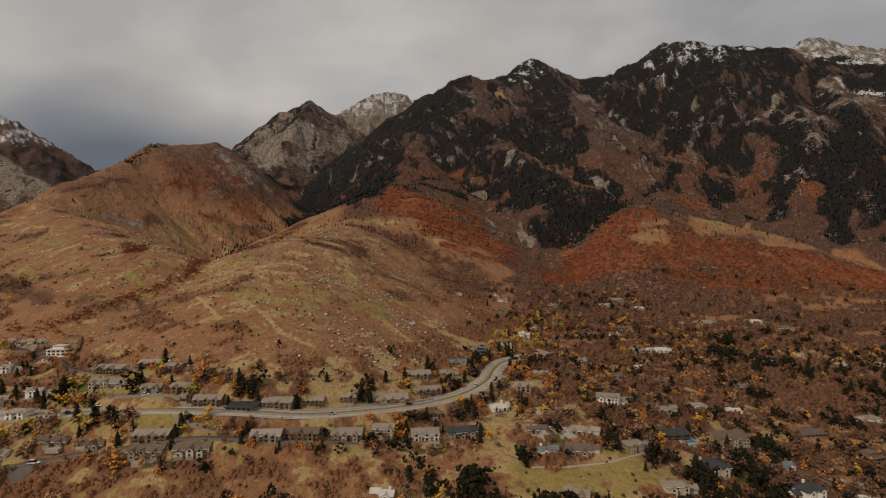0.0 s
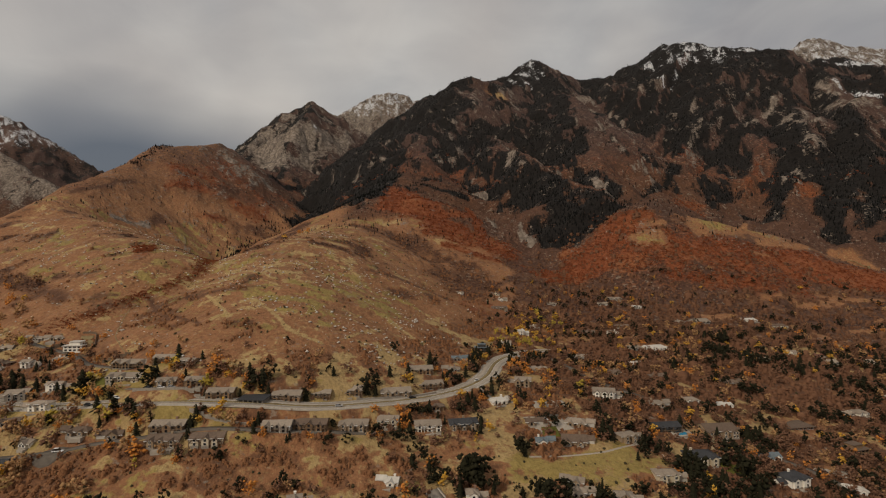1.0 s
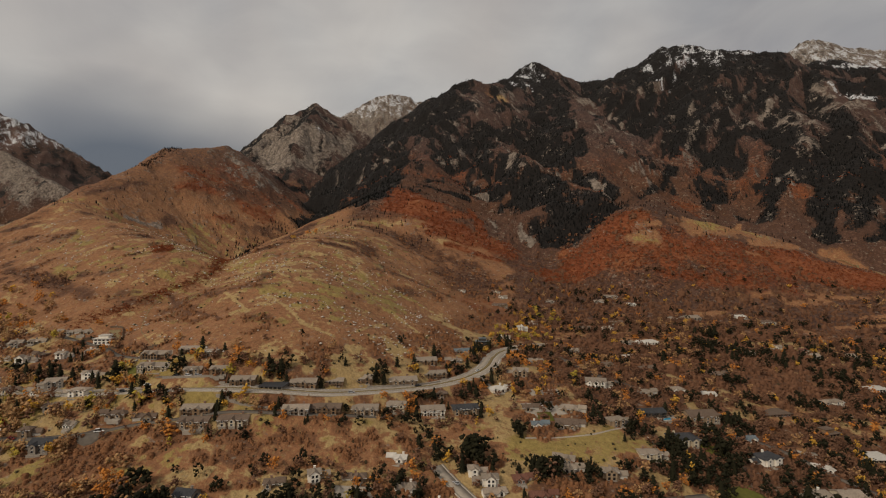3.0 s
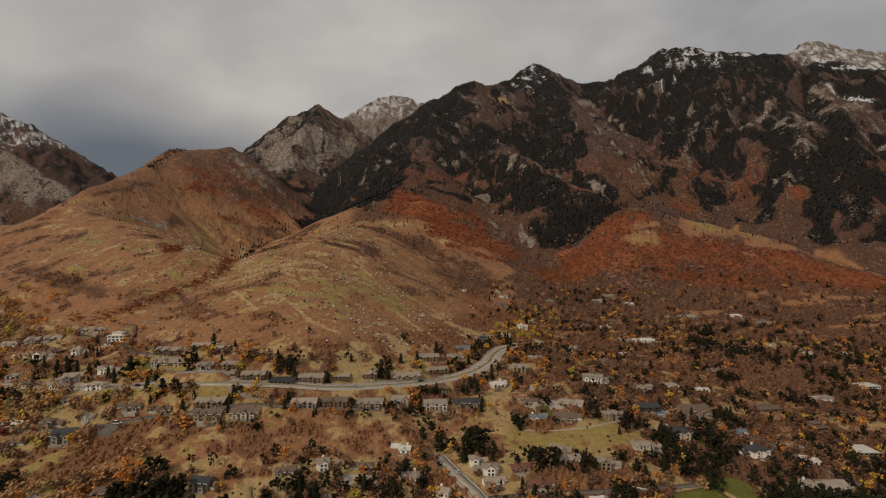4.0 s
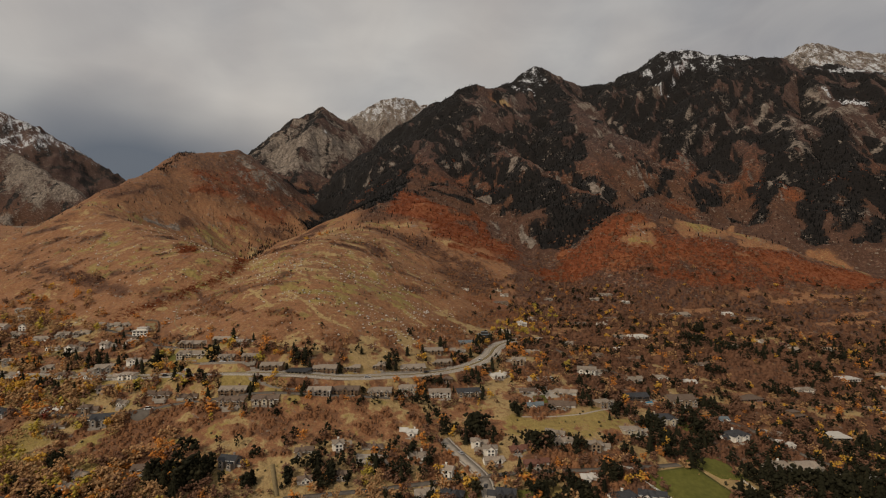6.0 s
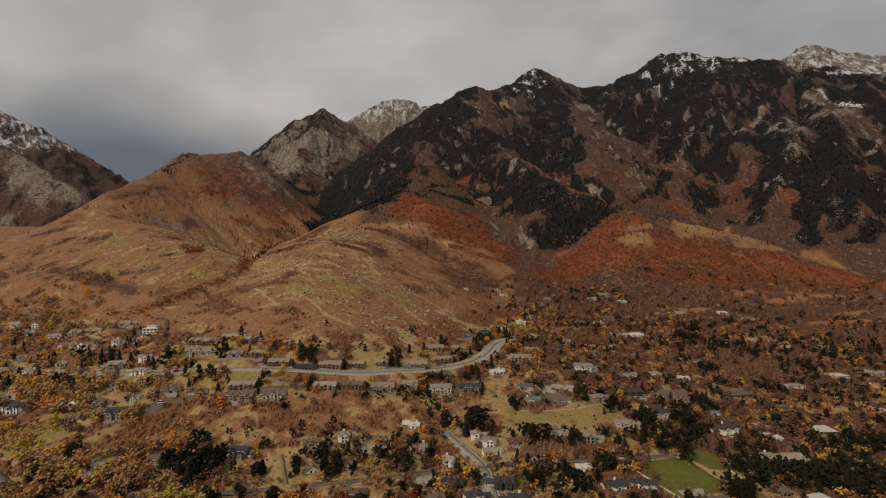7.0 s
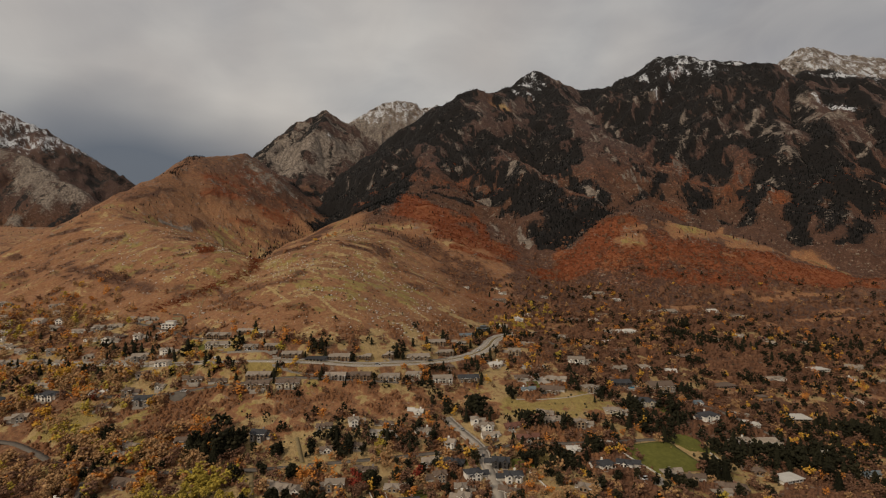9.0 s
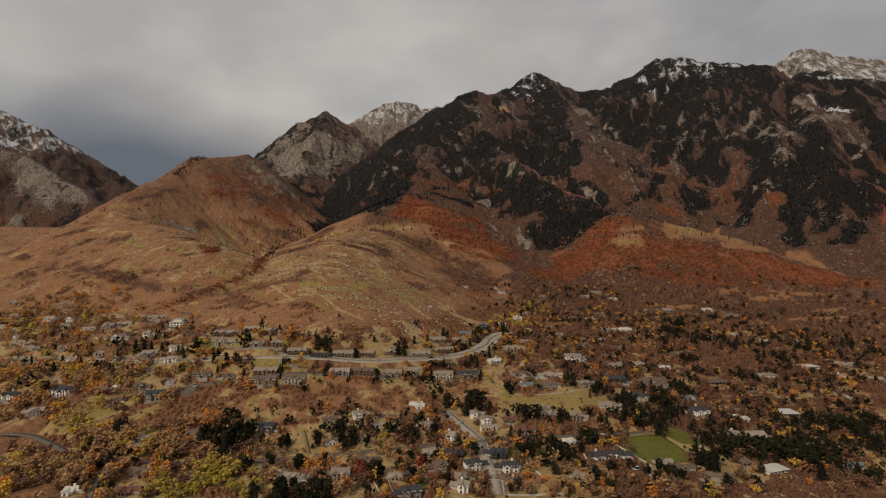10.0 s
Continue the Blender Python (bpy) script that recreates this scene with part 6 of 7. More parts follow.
def lump(rng, centre, r, squash=0.85):
    """A rounded bough of leaves: an uneven twenty-sided clump."""
    a = rng.uniform(0, 6.28)
    rot = np.array([[math.cos(a), -math.sin(a), 0], [math.sin(a), math.cos(a), 0], [0, 0, 1]])
    v = LUMP_V * rng.uniform(0.72, 1.2, (12, 1)) * r * np.array((1, 1, squash))
    return v @ rot.T + centre, LUMP_F


def merge(pieces):
    vs, fs, n = [], [], 0
    for v, f in pieces:
        vs.append(v)
        fs.append(f + n)
        n += len(v)
    return np.concatenate(vs), np.concatenate(fs)


def rod(a, b, r0, r1, sides=5):
    """A tapered limb from a to b."""
    a, b = np.array(a, float), np.array(b, float)
    w = (b - a) / np.linalg.norm(b - a)
    u = np.cross(w, (0.3, 0.9, 0.1))
    u /= np.linalg.norm(u)
    v = np.cross(w, u)
    t = np.arange(sides) / sides * 2 * np.pi
    ring = np.cos(t)[:, None] * u + np.sin(t)[:, None] * v
    vs = np.concatenate([a + ring * r0, b + ring * r1])
    f = []
    for i in range(sides):
        j = (i + 1) % sides
        f += [(i, j, sides + j), (i, sides + j, sides + i)]
    return vs, np.array(f)


def sprigs(rng, centres, size):
    """Loose triangular sprays of leaves or twigs, one at each centre."""
    n = len(centres)
    a, b = rng.normal(size=(n, 3)), rng.normal(size=(n, 3))
    a /= np.linalg.norm(a, axis=1)[:, None]
    b /= np.linalg.norm(b, axis=1)[:, None]
    k = (size * rng.uniform(0.6, 1.4, n))[:, None]
    v = np.stack([centres + a * k, centres - a * k * 0.5 + b * k * 0.6, centres - a * k * 0.5 - b * k * 0.6], 1).reshape(-1, 3)
    return v, np.arange(n * 3).reshape(n, 3)


def broad_crown(rng, core, sprays, wide=0.36, low=0.2):
    """A crown one metre tree-height: boughs of dense clumps, wrapped in loose sprays, with gaps."""
    lobes = np.array([(rng.uniform(-0.45, 0.45) * wide, rng.uniform(-0.45, 0.45) * wide, rng.uniform(low + 0.2, 0.78), rng.uniform(0.13, 0.24)) for _ in range(8)])
    out = []
    for i in range(core):
        x, y, z, r = lobes[i % len(lobes)]
        p = np.array((x, y, z)) + rng.normal(size=3) * r * 0.6
        out.append(lump(rng, p, r * rng.uniform(0.34, 0.56)) if sprays > 100 else octa(rng, p, r * rng.uniform(0.42, 0.72), 0.9))
    pick = lobes[rng.integers(0, len(lobes), sprays)]
    d = rng.normal(size=(sprays, 3))
    d /= np.linalg.norm(d, axis=1)[:, None]
    c = pick[:, :3] + d * pick[:, 3:] * rng.uniform(0.55, 1.0, (sprays, 1)) * np.array((wide / 0.34, wide / 0.34, 0.95))
    c[:, 2] = np.clip(c[:, 2], low, 1.0)
    out.append(sprigs(rng, c, 0.056 if sprays > 100 else 0.088))
    return merge(out)


def conifer_crown(rng, tiers=9, points=9):
    """Drooping whorls of jagged boughs, narrowing to a tip; one metre high."""
    out = []
    lean = rng.uniform(-0.02, 0.02, 2)
    for k in range(tiers):
        z = 0.10 + 0.86 * (k / tiers) ** 0.92
        r = 0.32 * (1 - k / tiers) ** 0.65 * rng.uniform(0.8, 1.15) + 0.015
        t = np.arange(points * 2) / (points * 2) * 2 * np.pi + rng.uniform(0, 1)
        rr = np.where(np.arange(points * 2) % 2, 0.45, 1.0) * r * rng.uniform(0.7, 1.2, points * 2)
        ring = np.stack([rr * np.cos(t), rr * np.sin(t), z - 0.3 * rr + rng.uniform(-0.015, 0.015, points * 2)], 1)
        tip = np.array([[lean[0], lean[1], min(1.0, z + 0.17)]])
        v = np.concatenate([ring, tip])
        n = points * 2
        out.append((v, np.array([(i, (i + 1) % n, n) for i in range(n)])))
        if points > 6:
            t = rng.uniform(0, 6.28, 16)
            q = r * rng.uniform(0.6, 1.1, 16)
            out.append(sprigs(rng, np.stack([q * np.cos(t), q * np.sin(t), z - 0.25 * q + rng.uniform(-0.02, 0.05, 16)], 1), 0.05))
    return merge(out)


def tree_thing(name, crown_data, trunk_data, leaf, label, category):
    top = new(name)
    t = build("trunk", *trunk_data, M["trunk"])
    c = build("crown", *crown_data, leaf)
    t.parent = c.parent = top
    return tagged(top, label, category)


def trunk_of(rng, high, r):
    pieces = [rod((0, 0, -0.12), (rng.uniform(-0.02, 0.02), rng.uniform(-0.02, 0.02), high), r, r * 0.45)]
    if r > 0.02:
        for _ in range(5):
            a = rng.uniform(0, 6.28)
            z0 = rng.uniform(0.2, 0.4)
            pieces.append(rod((0, 0, z0), (math.cos(a) * 0.22, math.sin(a) * 0.22, z0 + 0.28), r * 0.5, r * 0.15, 4))
    return merge(pieces)


rng = np.random.default_rng(11)
LEAF_WORDS = {"Y": "golden yellow", "O": "bright orange", "R": "deep red", "L": "yellow-green", "T": "rust tan", "B": "bare brown"}
protos = {}
for i in range(5):
    protos["E", i] = tree_thing("conifer_tree", conifer_crown(rng), trunk_of(rng, 0.5, 0.018), LEAF["E"], "tall dark green conifer standing among the houses", "conifer")
for i in range(4):
    protos["P", i] = tree_thing("pine_tree", broad_crown(rng, 28, 380, 0.32, 0.08), trunk_of(rng, 0.5, 0.024), LEAF["E"], "broad dark green pine standing among the houses", "pine")
for key in "YORLTB":
    for i in range(3):
        protos[key, i] = tree_thing("broadleaf_tree", broad_crown(rng, 28, 380, 0.42, 0.14), trunk_of(rng, 0.5, 0.024), LEAF[key], f"broadleaf tree with {LEAF_WORDS[key]} autumn leaves", "tree")
spots = []  # x, y, height, kind
for cx_, cy_, spread, count, tall in CONIFERS:
    for _ in range(int(count * 1.65)):
        spots.append((cx_ + rng.normal() * spread * 0.7, cy_ + rng.normal() * (spread * 0.5 + 2), tall * rng.uniform(0.75, 1.25), rng.choice(["E", "P", "P"])))
for cx_, cy_, spread, count, tall, key in BROADLEAVES:
    for _ in range(int(count * 1.2)):
        spots.append((cx_ + rng.normal() * spread * 0.75, cy_ + rng.normal() * (spread * 0.6 + 3), tall * rng.uniform(0.75, 1.25), key))
# garden trees all through the suburb, thick woods in places
WOODS = [(-250, 200, 120, 50, 0), (-180, 200, 70, 25, 0), (-410, 390, 90, 70, 0), (-330, 300, 110, 30, 0), (30, 470, 60, 60, 0), (180, 480, 120, 120, 0), (330, 560, 200, 90, 0), (60, 560, 80, 60, 0),
         (-20, 190, 70, 30, 0), (-90, 160, 60, 20, 0), (230, 230, 90, 40, 0), (300, 330, 120, 60, 0), (180, 380, 80, 40, 0), (420, 430, 120, 90, 0), (90, 175, 60, 20, 0), (275, 225, 60, 50, 0), (240, 170, 90, 25, 0), (360, 300, 60, 60, 0)]
N = 26000
tx, ty = rng.uniform(-560, 720, N), rng.uniform(140, 740, N)
near_house = house_gap(tx, ty)
wood = fbm(tx / 45, ty / 45, 71, 3)
chance = np.where((near_house > 1.0) & (near_house < 11), 0.46, 0.0) + (0.12 + 0.85 * many(tx, ty, WOODS)) * smooth(0.40, 0.62, wood)
chance += 0.55 * np.clip(many(tx, ty, [(-255, 215, 75, 45, 10), (-185, 205, 60, 22, 5), (-330, 255, 60, 40, 0), (-130, 195, 50, 20, 0)]) - 0.2, 0, 1)
grove = fbm(tx / 60, ty / 38, 73, 3)
chance += smooth(70, 160, tx) * smooth(160, 230, ty) * (0.04 + 0.36 * smooth(0.42, 0.60, grove)) + smooth(-170, -230, tx) * smooth(420, 330, ty) * 0.03
chance += 0.34 * np.clip(many(tx, ty, [(40, 218, 95, 34, 0), (-50, 168, 90, 24, 0), (-20, 245, 40, 20, 0)]) * 1.5 - 0.3, 0, 1)
chance *= 1 - 0.9 * np.clip(many(tx, ty, [(262, 428, 34, 22, 0), (320, 430, 60, 24, 0), (70, 281, 60, 18, 8), (178, 212, 22, 16, 0), (330, 300, 30, 16, 0), (470, 585, 90, 14, 0)]) * 1.6 - 0.3, 0, 1)
hill = patch(tx, ty, -150, 520, 230, 180, 20)
chance *= np.where((hill > 0.35) & (near_house > 10), 0.0, 1.0) * np.where((tx < -250) & (ty > 520), 0.0, 1.0) * np.where(ty > 620, 0.5, 1.0)
chance *= np.where((tx < -20) & (ty > 226) & (ty < 288) & (tx > -300) & (near_house > 8), 0.04, 1.0)
chance *= np.where((tx > 15) & (tx < 120) & (ty > 262) & (ty < 302), 0.08, 1.0)
chance *= np.where(hill > 0.2, 0.3, 1.0) * np.where((ty > 420) & (tx > 90) & (near_house > 12), 0.8, 1.0)
chance += np.where((tx > -215) & (tx < 20) & (near_house < 9) & (ty > 290) & (ty < 345), 0.3, 0.0)
ok = rng.uniform(size=N) < chance
for a, b in zip(tx[ok], ty[ok]):
    west = a < -150
    key = rng.choice(list("YOOTTTTTTTTBBBBL" if west else "PPPPPYOTTBBBBBBBBBBB"))
    spots.append((a, b, rng.uniform(4.8, 9.2) * (1.2 if west else 1.0) * (1.15 if key in "EP" else 1.0), key))
# screens of trees along the highway, between the townhouses
for side, count in ((11.0, 380), (-11.5, 260)):
    c = COURSES["highway"][0]
    d = np.gradient(c, axis=0)
    d /= np.linalg.norm(d, axis=1)[:, None]
    for i in rng.integers(5, len(c) - 8, count):
        off = side + np.sign(side) * abs(rng.normal()) * 6
        key = rng.choice(list("EEEEEPPPOOYTTB"))
        spots.append((c[i, 0] - d[i, 1] * off + rng.normal() * 2, c[i, 1] + d[i, 0] * off + rng.normal() * 2, rng.uniform(5.0, 10.5) if key in "EP" else rng.uniform(4.0, 7.5), key))
for i in np.nonzero(c[:, 0] < -232)[0]:
    off = -11 - abs(rng.normal()) * 9
    spots.append((c[i, 0] - d[i, 1] * off + rng.normal() * 3, c[i, 1] + d[i, 0] * off + rng.normal() * 2, rng.uniform(5.5, 9.5), rng.choice(list("EOYTTTBL"))))
for hx_, hy_, hw_, ht_, hf_, hl_, hk_ in HOUSES:
    if hk_ == 1:
        for _ in range(9):
            key = rng.choice(list("EEEPPOOYTB"))
            side = rng.choice((-1, 1))
            spots.append((hx_ + side * hw_ * rng.uniform(0.2, 0.62), hy_ - hw_ * 0.36 - rng.uniform(0.5, 5.5), rng.uniform(3.2, 8.0), key))
        for side in (-1, 1):
            spots.append((hx_ + side * (0.5 * hw_ + rng.uniform(0.6, 2.0)), hy_ + rng.uniform(-3, 4), rng.uniform(5.0, 9.5), rng.choice(list("EEPO"))))
for lane, count in (("cross_street", 330), ("west_street", 60), ("creek_road", 60), ("east_lane", 50), ("field_lane", 30), ("hill_drive", 40)):
    c, _, wide = COURSES[lane]
    d = np.gradient(c, axis=0)
    d /= np.linalg.norm(d, axis=1)[:, None]
    for i in rng.integers(0, len(c), count):
        off = (wide / 2 + 2.0 + abs(rng.normal()) * 4.0) * rng.choice((-1, 1))
        spots.append((c[i, 0] - d[i, 1] * off, c[i, 1] + d[i, 0] * off, rng.uniform(4.0, 8.0), rng.choice(list("PPTTTBBBO"))))
for f in np.linspace(0, 1, 14):
    spots.append((-110 + 11 * f + 1.5, 224 - 25 * f, rng.uniform(3.0, 5.0), "P"))
sx, sy = np.array([s[0] for s in spots]), np.array([s[1] for s in spots])
lawn_near = np.maximum.reduce([patch(sx, sy, 142, 225, 30, 22, -10), patch(sx, sy, 168, 250, 16, 12), patch(sx, sy, 157, 331, 9, 7)])
keep = ~(before_house(sx, sy) & (rng.uniform(size=len(sx)) < np.where((sx > -225) & (sx < 25) & (sy > 270), 0.62, np.where(sx < -225, 0.96, 0.86))))
keep &= ~((sx < -258) & (sy < 240) & (road_gap(sx, sy) < 8.5))
keep &= (road_gap(sx, sy) > 1.8) & (house_gap(sx, sy) > 0.3) & (lawn_near < 0.55)
sz = height(sx, sy)
counts, far = {"E": 0, "leafy": 0}, {}
used = set()
for i in np.argsort(sy):
    if not keep[i]:
        continue
    x, y, tall, key = spots[i]
    kind = "E" if key in "EP" else "leafy"
    if counts[kind] < 300:
        counts[kind] += 1
        src = protos[key, int(rng.integers(0, {"E": 5, "P": 4}.get(key, 3)))]
        m = pose(x, y, float(sz[i]), rng.uniform(-2, 2), rng.uniform(-2, 2), rng.uniform(0, 360)) @ Matrix.Diagonal((tall * rng.uniform(0.85, 1.25), tall * rng.uniform(0.85, 1.25), tall, 1))
        if src not in used:
            used.add(src)
            src.matrix_world = m
            src["group"] = "conifers of the suburb" if key in "EP" else "garden trees of the suburb"
        else:
            o = copy_thing(src, Matrix.Identity(4))
            o.matrix_world = m
    else:
        far.setdefault(key, []).append((x, y, float(sz[i]), tall))
for src in protos.values():
    if src not in used:
        for o in list(src.children) + [src]:
            bpy.data.objects.remove(o)


def strew(name, templates, places, sizes, material, label, category, squash=None):
    """ONE object: many copies of a few templates, turned and sized at random."""
    n = len(places)
    places, sizes = np.asarray(places, float), np.asarray(sizes, float)
    turn = rng.uniform(0, 2 * np.pi, n)
    pick = rng.integers(0, len(templates), n)
    vs, fs, total = [], [], 0
    for k, (v, f) in enumerate(templates):
        idx = np.nonzero(pick == k)[0]
        if not len(idx):
            continue
        c, s = np.cos(turn[idx])[:, None], np.sin(turn[idx])[:, None]
        w = (sizes[idx] * (rng.uniform(0.8, 1.3, len(idx)) if squash is None else squash))[:, None]
        x = places[idx, 0, None] + w * (v[None, :, 0] * c - v[None, :, 1] * s)
        y = places[idx, 1, None] + w * (v[None, :, 0] * s + v[None, :, 1] * c)
        z = places[idx, 2, None] + sizes[idx][:, None] * v[None, :, 2]
        vs.append(np.stack([x, y, z], -1).reshape(-1, 3))
        fs.append((f[None] + (np.arange(len(idx)) * len(v))[:, None, None] + total).reshape(-1, 3))
        total += len(idx) * len(v)
    return tagged(build(name, np.concatenate(vs), np.concatenate(fs), material), label, category, kind="stuff")


for key, rows in far.items():
    rows = np.array(rows)
    if key == "E":
        strew("far_conifers", [conifer_crown(rng, 6, 6) for _ in range(4)], rows[:, :3], rows[:, 3], LEAF_STUFF["E"], "dark conifers scattered through the far suburb", "conifers")
    elif key == "P":
        strew("far_pines", [broad_crown(rng, 11, 42, 0.32, 0.08) for _ in range(5)], rows[:, :3] - [0, 0, 0.8], rows[:, 3] * 1.05, LEAF_STUFF["E"], "broad dark pines scattered through the far suburb", "pines")
    else:
        strew("far_trees", [broad_crown(rng, 12, 48, 0.44, 0.14) for _ in range(5)], rows[:, :3] - [0, 0, 0.8], rows[:, 3] * 1.05, LEAF_STUFF[key], f"{LEAF_WORDS[key]} autumn trees through the far suburb", "trees")


# ---- wild cover of hills and mountains ----
def dome(r=0.5):
    """A low bush: a lumpy half dome, one metre across."""
    t = np.arange(6) / 6 * 2 * np.pi
    a = np.stack([np.cos(t) * r * rng.uniform(0.75, 1.2, 6), np.sin(t) * r * rng.uniform(0.75, 1.2, 6), np.full(6, -0.12)], 1)
    b = np.stack([np.cos(t + 0.4) * r * 0.72, np.sin(t + 0.4) * r * 0.72, rng.uniform(0.28, 0.5, 6)], 1)
    v = np.concatenate([a, b, [[rng.uniform(-0.1, 0.1), rng.uniform(-0.1, 0.1), rng.uniform(0.5, 0.68)]]])
    f = []
    for i in range(6):
        j = (i + 1) % 6
        f += [(i, j, 6 + j), (i, 6 + j, 6 + i), (6 + i, 6 + j, 12)]
    return v, np.array(f)


def twigs(n=12):
    """A leafless bush one metre across: a haze of thin twig sprays over a low heart."""
    t, q = rng.uniform(0, 6.28, n), 0.5 * np.sqrt(rng.uniform(0, 1, n))
    top = 0.5 * np.sqrt(np.clip(1 - (q / 0.55) ** 2, 0, 1)) + 0.05
    c = np.stack([q * np.cos(t), q * np.sin(t), top * rng.uniform(0.35, 1.05, n)], 1)
    v, f = sprigs(rng, c, 0.2)
    return v, f


def small_fir():
    """A far fir: two jagged cones."""
    out = []
    for z0, z1, r in ((-0.06, 0.7, 0.19), (0.36, 1.0, 0.13)):
        t = np.arange(6) / 6 * 2 * np.pi + rng.uniform(0, 1)
        ring = np.stack([np.cos(t) * r * rng.uniform(0.7, 1.25, 6), np.sin(t) * r * rng.uniform(0.7, 1.25, 6), np.full(6, z0)], 1)
        out.append((np.concatenate([ring, [[rng.uniform(-0.03, 0.03), rng.uniform(-0.03, 0.03), z1]]]), np.array([(i, (i + 1) % 6, 6) for i in range(6)])))
    return merge(out)


def rock_shape():
    v, f = octa(rng, np.zeros(3), 0.5, 0.7)
    return v + [0, 0, 0.12], f


def cast(n, r0, r1, half_angle=45):
    """Places spread over the sector north of the plain, denser near."""
    r = np.exp(rng.uniform(math.log(r0), math.log(r1), n))
    a = np.radians(rng.uniform(-half_angle, half_angle, n))
    x, y = r * np.sin(a), -75 + r * np.cos(a)
    z, rule, rib, away, base = height(x, y, True)
    rise = (height(x + 12, y) - z) / 12
    cov, kind = covers(x, y, z, rib, np.full(n, 0.7), rise)
    return x, y, z, cov, kind


def open_ground(x, y, z):
    lawn_near = np.maximum.reduce([patch(x, y, 142, 225, 30, 22, -10), patch(x, y, 168, 250, 16, 12), patch(x, y, 157, 331, 9, 7)])
    return (road_gap(x, y) > 0.6) & (house_gap(x, y) > 0.5) & (lawn_near < 0.55)


# mountains and high slopes
x, y, z, cov, kind = cast(205000, 700, 2700)
u, r, P3 = rng.uniform(size=len(x)), np.hypot(x, y + 75), np.stack([x, y, z], 1)
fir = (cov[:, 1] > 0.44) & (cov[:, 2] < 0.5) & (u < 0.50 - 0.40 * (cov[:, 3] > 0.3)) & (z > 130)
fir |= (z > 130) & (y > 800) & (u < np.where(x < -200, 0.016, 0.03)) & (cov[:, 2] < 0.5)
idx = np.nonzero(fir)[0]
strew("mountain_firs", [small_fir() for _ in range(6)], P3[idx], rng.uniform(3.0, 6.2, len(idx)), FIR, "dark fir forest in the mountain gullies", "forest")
oak = (cov[:, 0] > 0.42) & ~fir & (u < 0.8) & (z > 60)
idx = np.nonzero(oak)[0]
strew("red_oak_thickets", [twigs(13) for _ in range(8)], P3[idx], rng.uniform(2.2, 5.0, len(idx)), RED_OAK, "red autumn oak thickets on the mountain foot", "scrub")
bare = (kind[:, 2] > 0.5) & ~fir & ~oak & (u < 0.3) & (cov[:, 2] < 0.5) & (r < 1500)
idx = np.nonzero(bare)[0]
strew("bare_oak_thickets", [twigs(10) for _ in range(8)], P3[idx], rng.uniform(2.0, 4.2, len(idx)), MOUNTAIN_OAK, "leafless brown oak thickets on the mountain slopes", "scrub")
# valley and the grass hills
x, y, z, cov, kind = cast(110000, 225, 1000)
u, r, P3 = rng.uniform(size=len(x)), np.hypot(x, y + 75), np.stack([x, y, z], 1)
free = open_ground(x, y, z)
low = (z < 70) & (y < 760)
thick = kind[:, 2] + 0.25 * (fbm(x / 9, y / 9, 83, 2) - 0.5)
bush = free & (((thick > 0.43) & (u < 0.46) & low) | ((thick > 0.46) & (u < 0.20) & ~low))
bush_size = np.exp(rng.normal(0.86, 0.34, len(x))) * (1 + 0.8 * smooth(60, 200, x) * smooth(330, 450, y))
east_side = x + 90 * (fbm(x / 60, y / 60, 79, 3) - 0.5) > 95
for name, side, leaf, label in (("brown_scrub", ~east_side, SCRUB, "rust-brown scrub-oak thickets on slopes and waste ground"), ("leafless_scrub", east_side, BARE_OAK, "leafless mauve-brown oak thickets between the gardens")):
    idx = np.nonzero(bush & side)[0]
    strew(name, [merge([dome(0.42), twigs(9)]) for _ in range(10)], P3[idx], bush_size[idx], leaf, label, "scrub")
dots = free & ~bush & (u > np.where(low, 0.985, 0.975))
idx = np.nonzero(dots)[0]
strew("dark_bushes", [merge([dome(0.4), twigs(8)]) for _ in range(5)], P3[idx], rng.uniform(1.0, 2.6, len(idx)), SAGE, "dark evergreen bushes dotted over the dry grass", "scrub")
tuft = free & ~bush & ~dots & (u > 0.70) & (kind[:, 0] > 0.3) & low
idx = np.nonzero(tuft)[0]
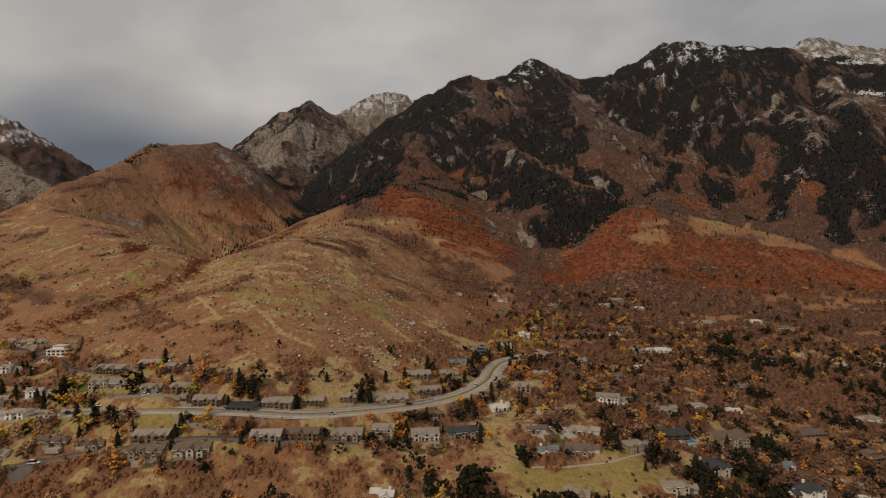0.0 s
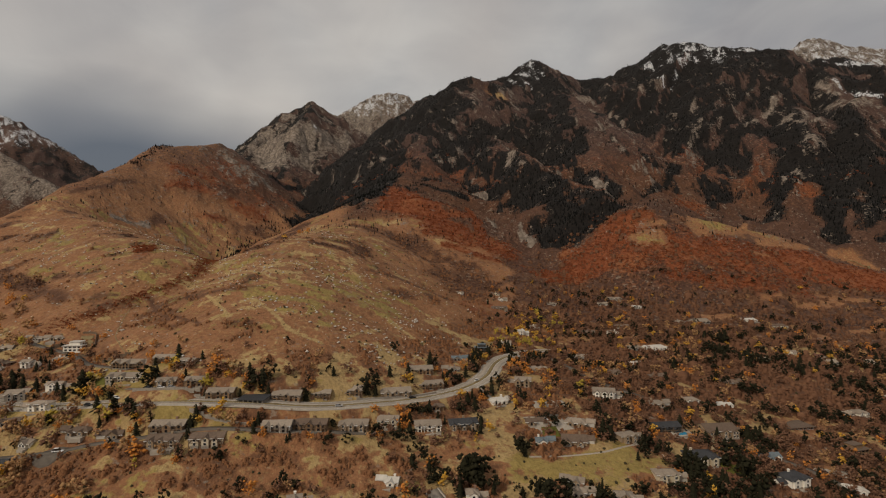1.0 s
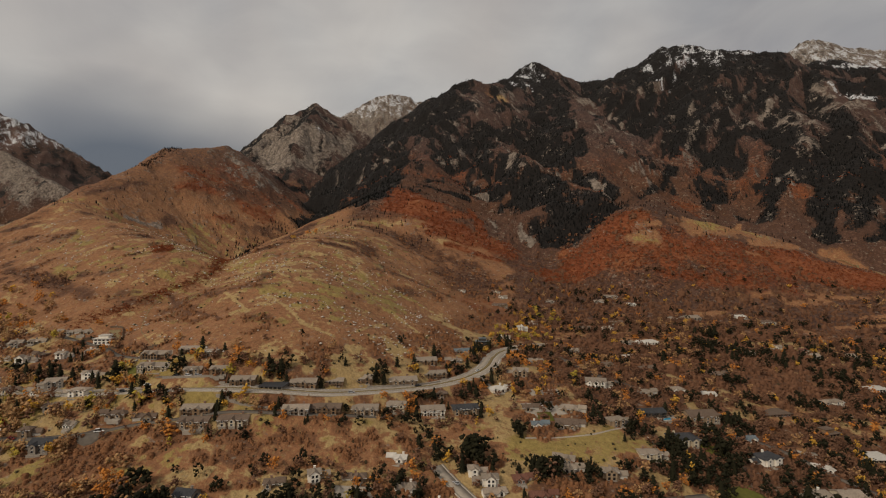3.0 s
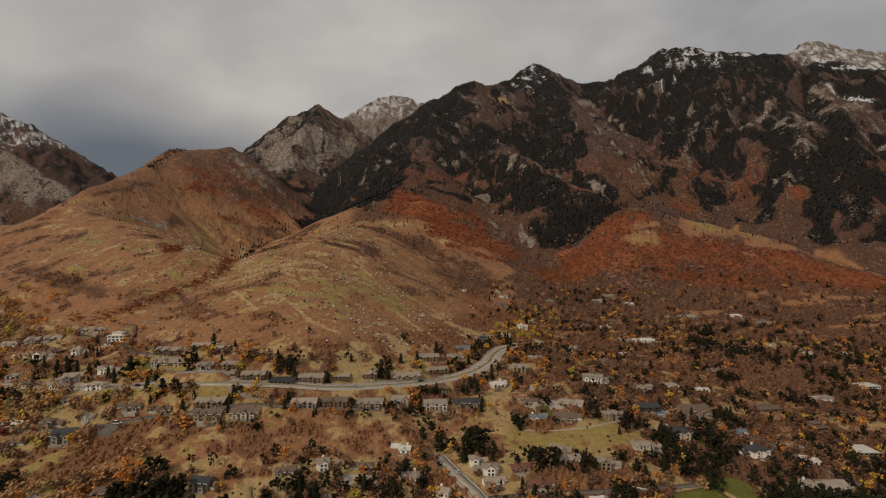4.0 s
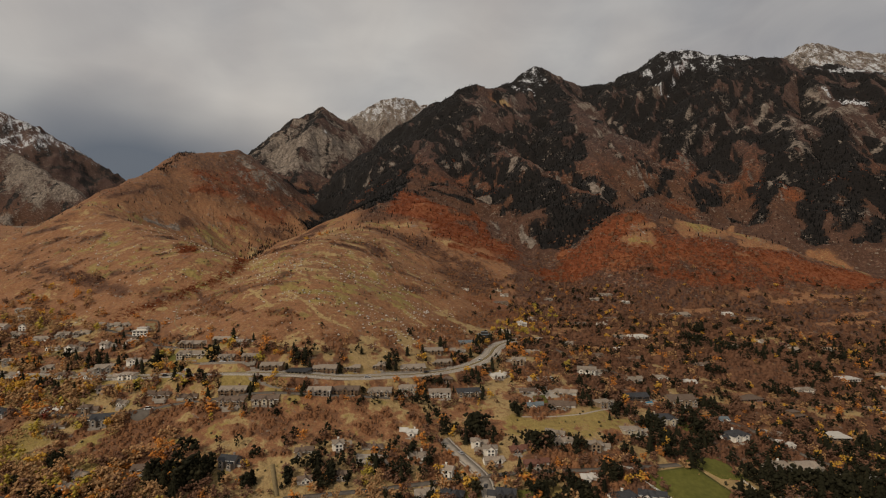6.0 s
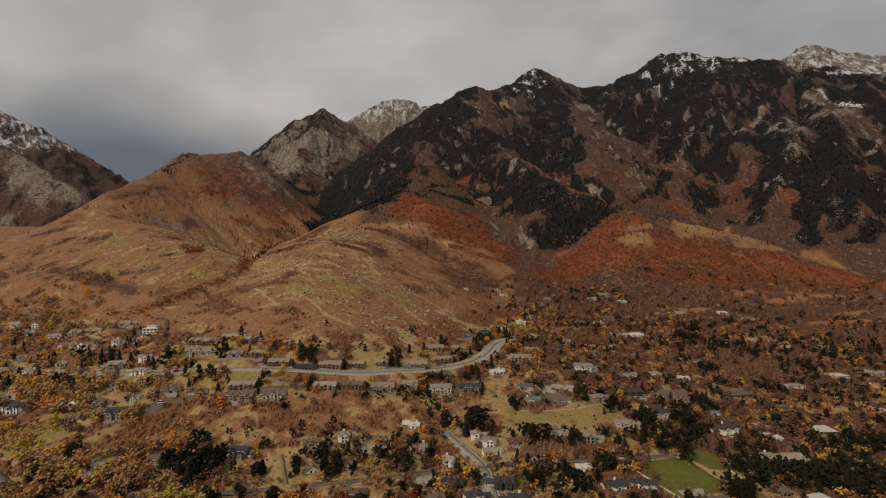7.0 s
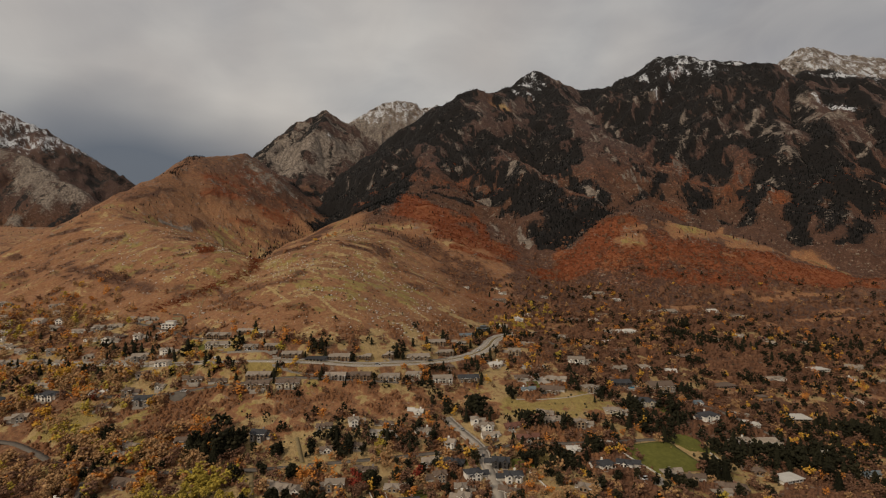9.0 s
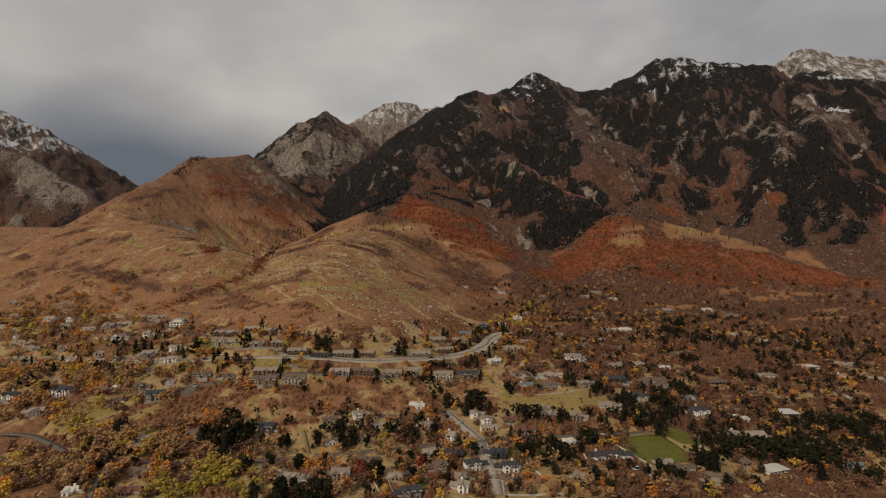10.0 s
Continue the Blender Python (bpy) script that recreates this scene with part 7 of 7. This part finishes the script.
strew("dry_tussocks", [twigs(7) for _ in range(5)], P3[idx], rng.uniform(0.7, 1.5, len(idx)), LEAF_STUFF["T"], "dry tan tussocks on the open ground", "scrub")
low_scrub = free & ~bush & ~dots & ~low & (u > 0.35) & (u < 0.62)
idx = np.nonzero(low_scrub)[0]
strew("hill_scrub", [twigs(6) for _ in range(8)], P3[idx], rng.uniform(0.8, 1.9, len(idx)), SCRUB, "thin low brown scrub over the grass hills", "scrub")
stones = fbm(x / 38, y / 38, 87, 3)
rocky = free & (z > 38) & (z < 200) & (((stones > 0.54) & (u < 0.19)) | (u < 0.025)) & (patch(x, y, -150, 520, 260, 210, 20) + patch(x, y, -480, 720, 240, 150, 0) > 0.3)
idx = np.nonzero(rocky)[0]
strew("hillside_boulders", [rock_shape() for _ in range(8)], P3[idx], np.minimum(np.exp(rng.normal(0.45, 0.5, len(idx))), 3.0), M["boulder"], "pale granite boulders strewn over the grassy hill", "rocks")


# ---- lines of trees in the gullies of the grass hills ----
GULLY = [(-330, 415), (-296, 440), (-285, 462), (-272, 483), (-260, 527), (-275, 600), (-300, 680)]
CREST = [(-690, 1290), (-697, 1230), (-694, 1180), (-685, 1130)]
FIR_LINE = [(-383, 916), (-420, 1012), (-391, 1067), (-378, 1190), (-330, 1230)]
for course, count, spread, size, name, material, label in (
        (GULLY, 1100, 4.5, (1.6, 3.4), "gully_thicket", RED_OAK, "rust-red thicket along a dry gully"),
        (CREST, 260, 9, (2.5, 5.5), "crest_firs", FIR, "low dark firs along the ridge top"),
        (FIR_LINE, 260, 16, (3.5, 7.0), "gully_firs", FIR, "line of dark firs in the fold of the hills")):
    c = road_course(course, 3.0)
    pick = c[rng.integers(0, len(c), count)] + rng.normal(size=(count, 2)) * spread
    P = np.concatenate([pick, height(pick[:, 0], pick[:, 1])[:, None]], 1)
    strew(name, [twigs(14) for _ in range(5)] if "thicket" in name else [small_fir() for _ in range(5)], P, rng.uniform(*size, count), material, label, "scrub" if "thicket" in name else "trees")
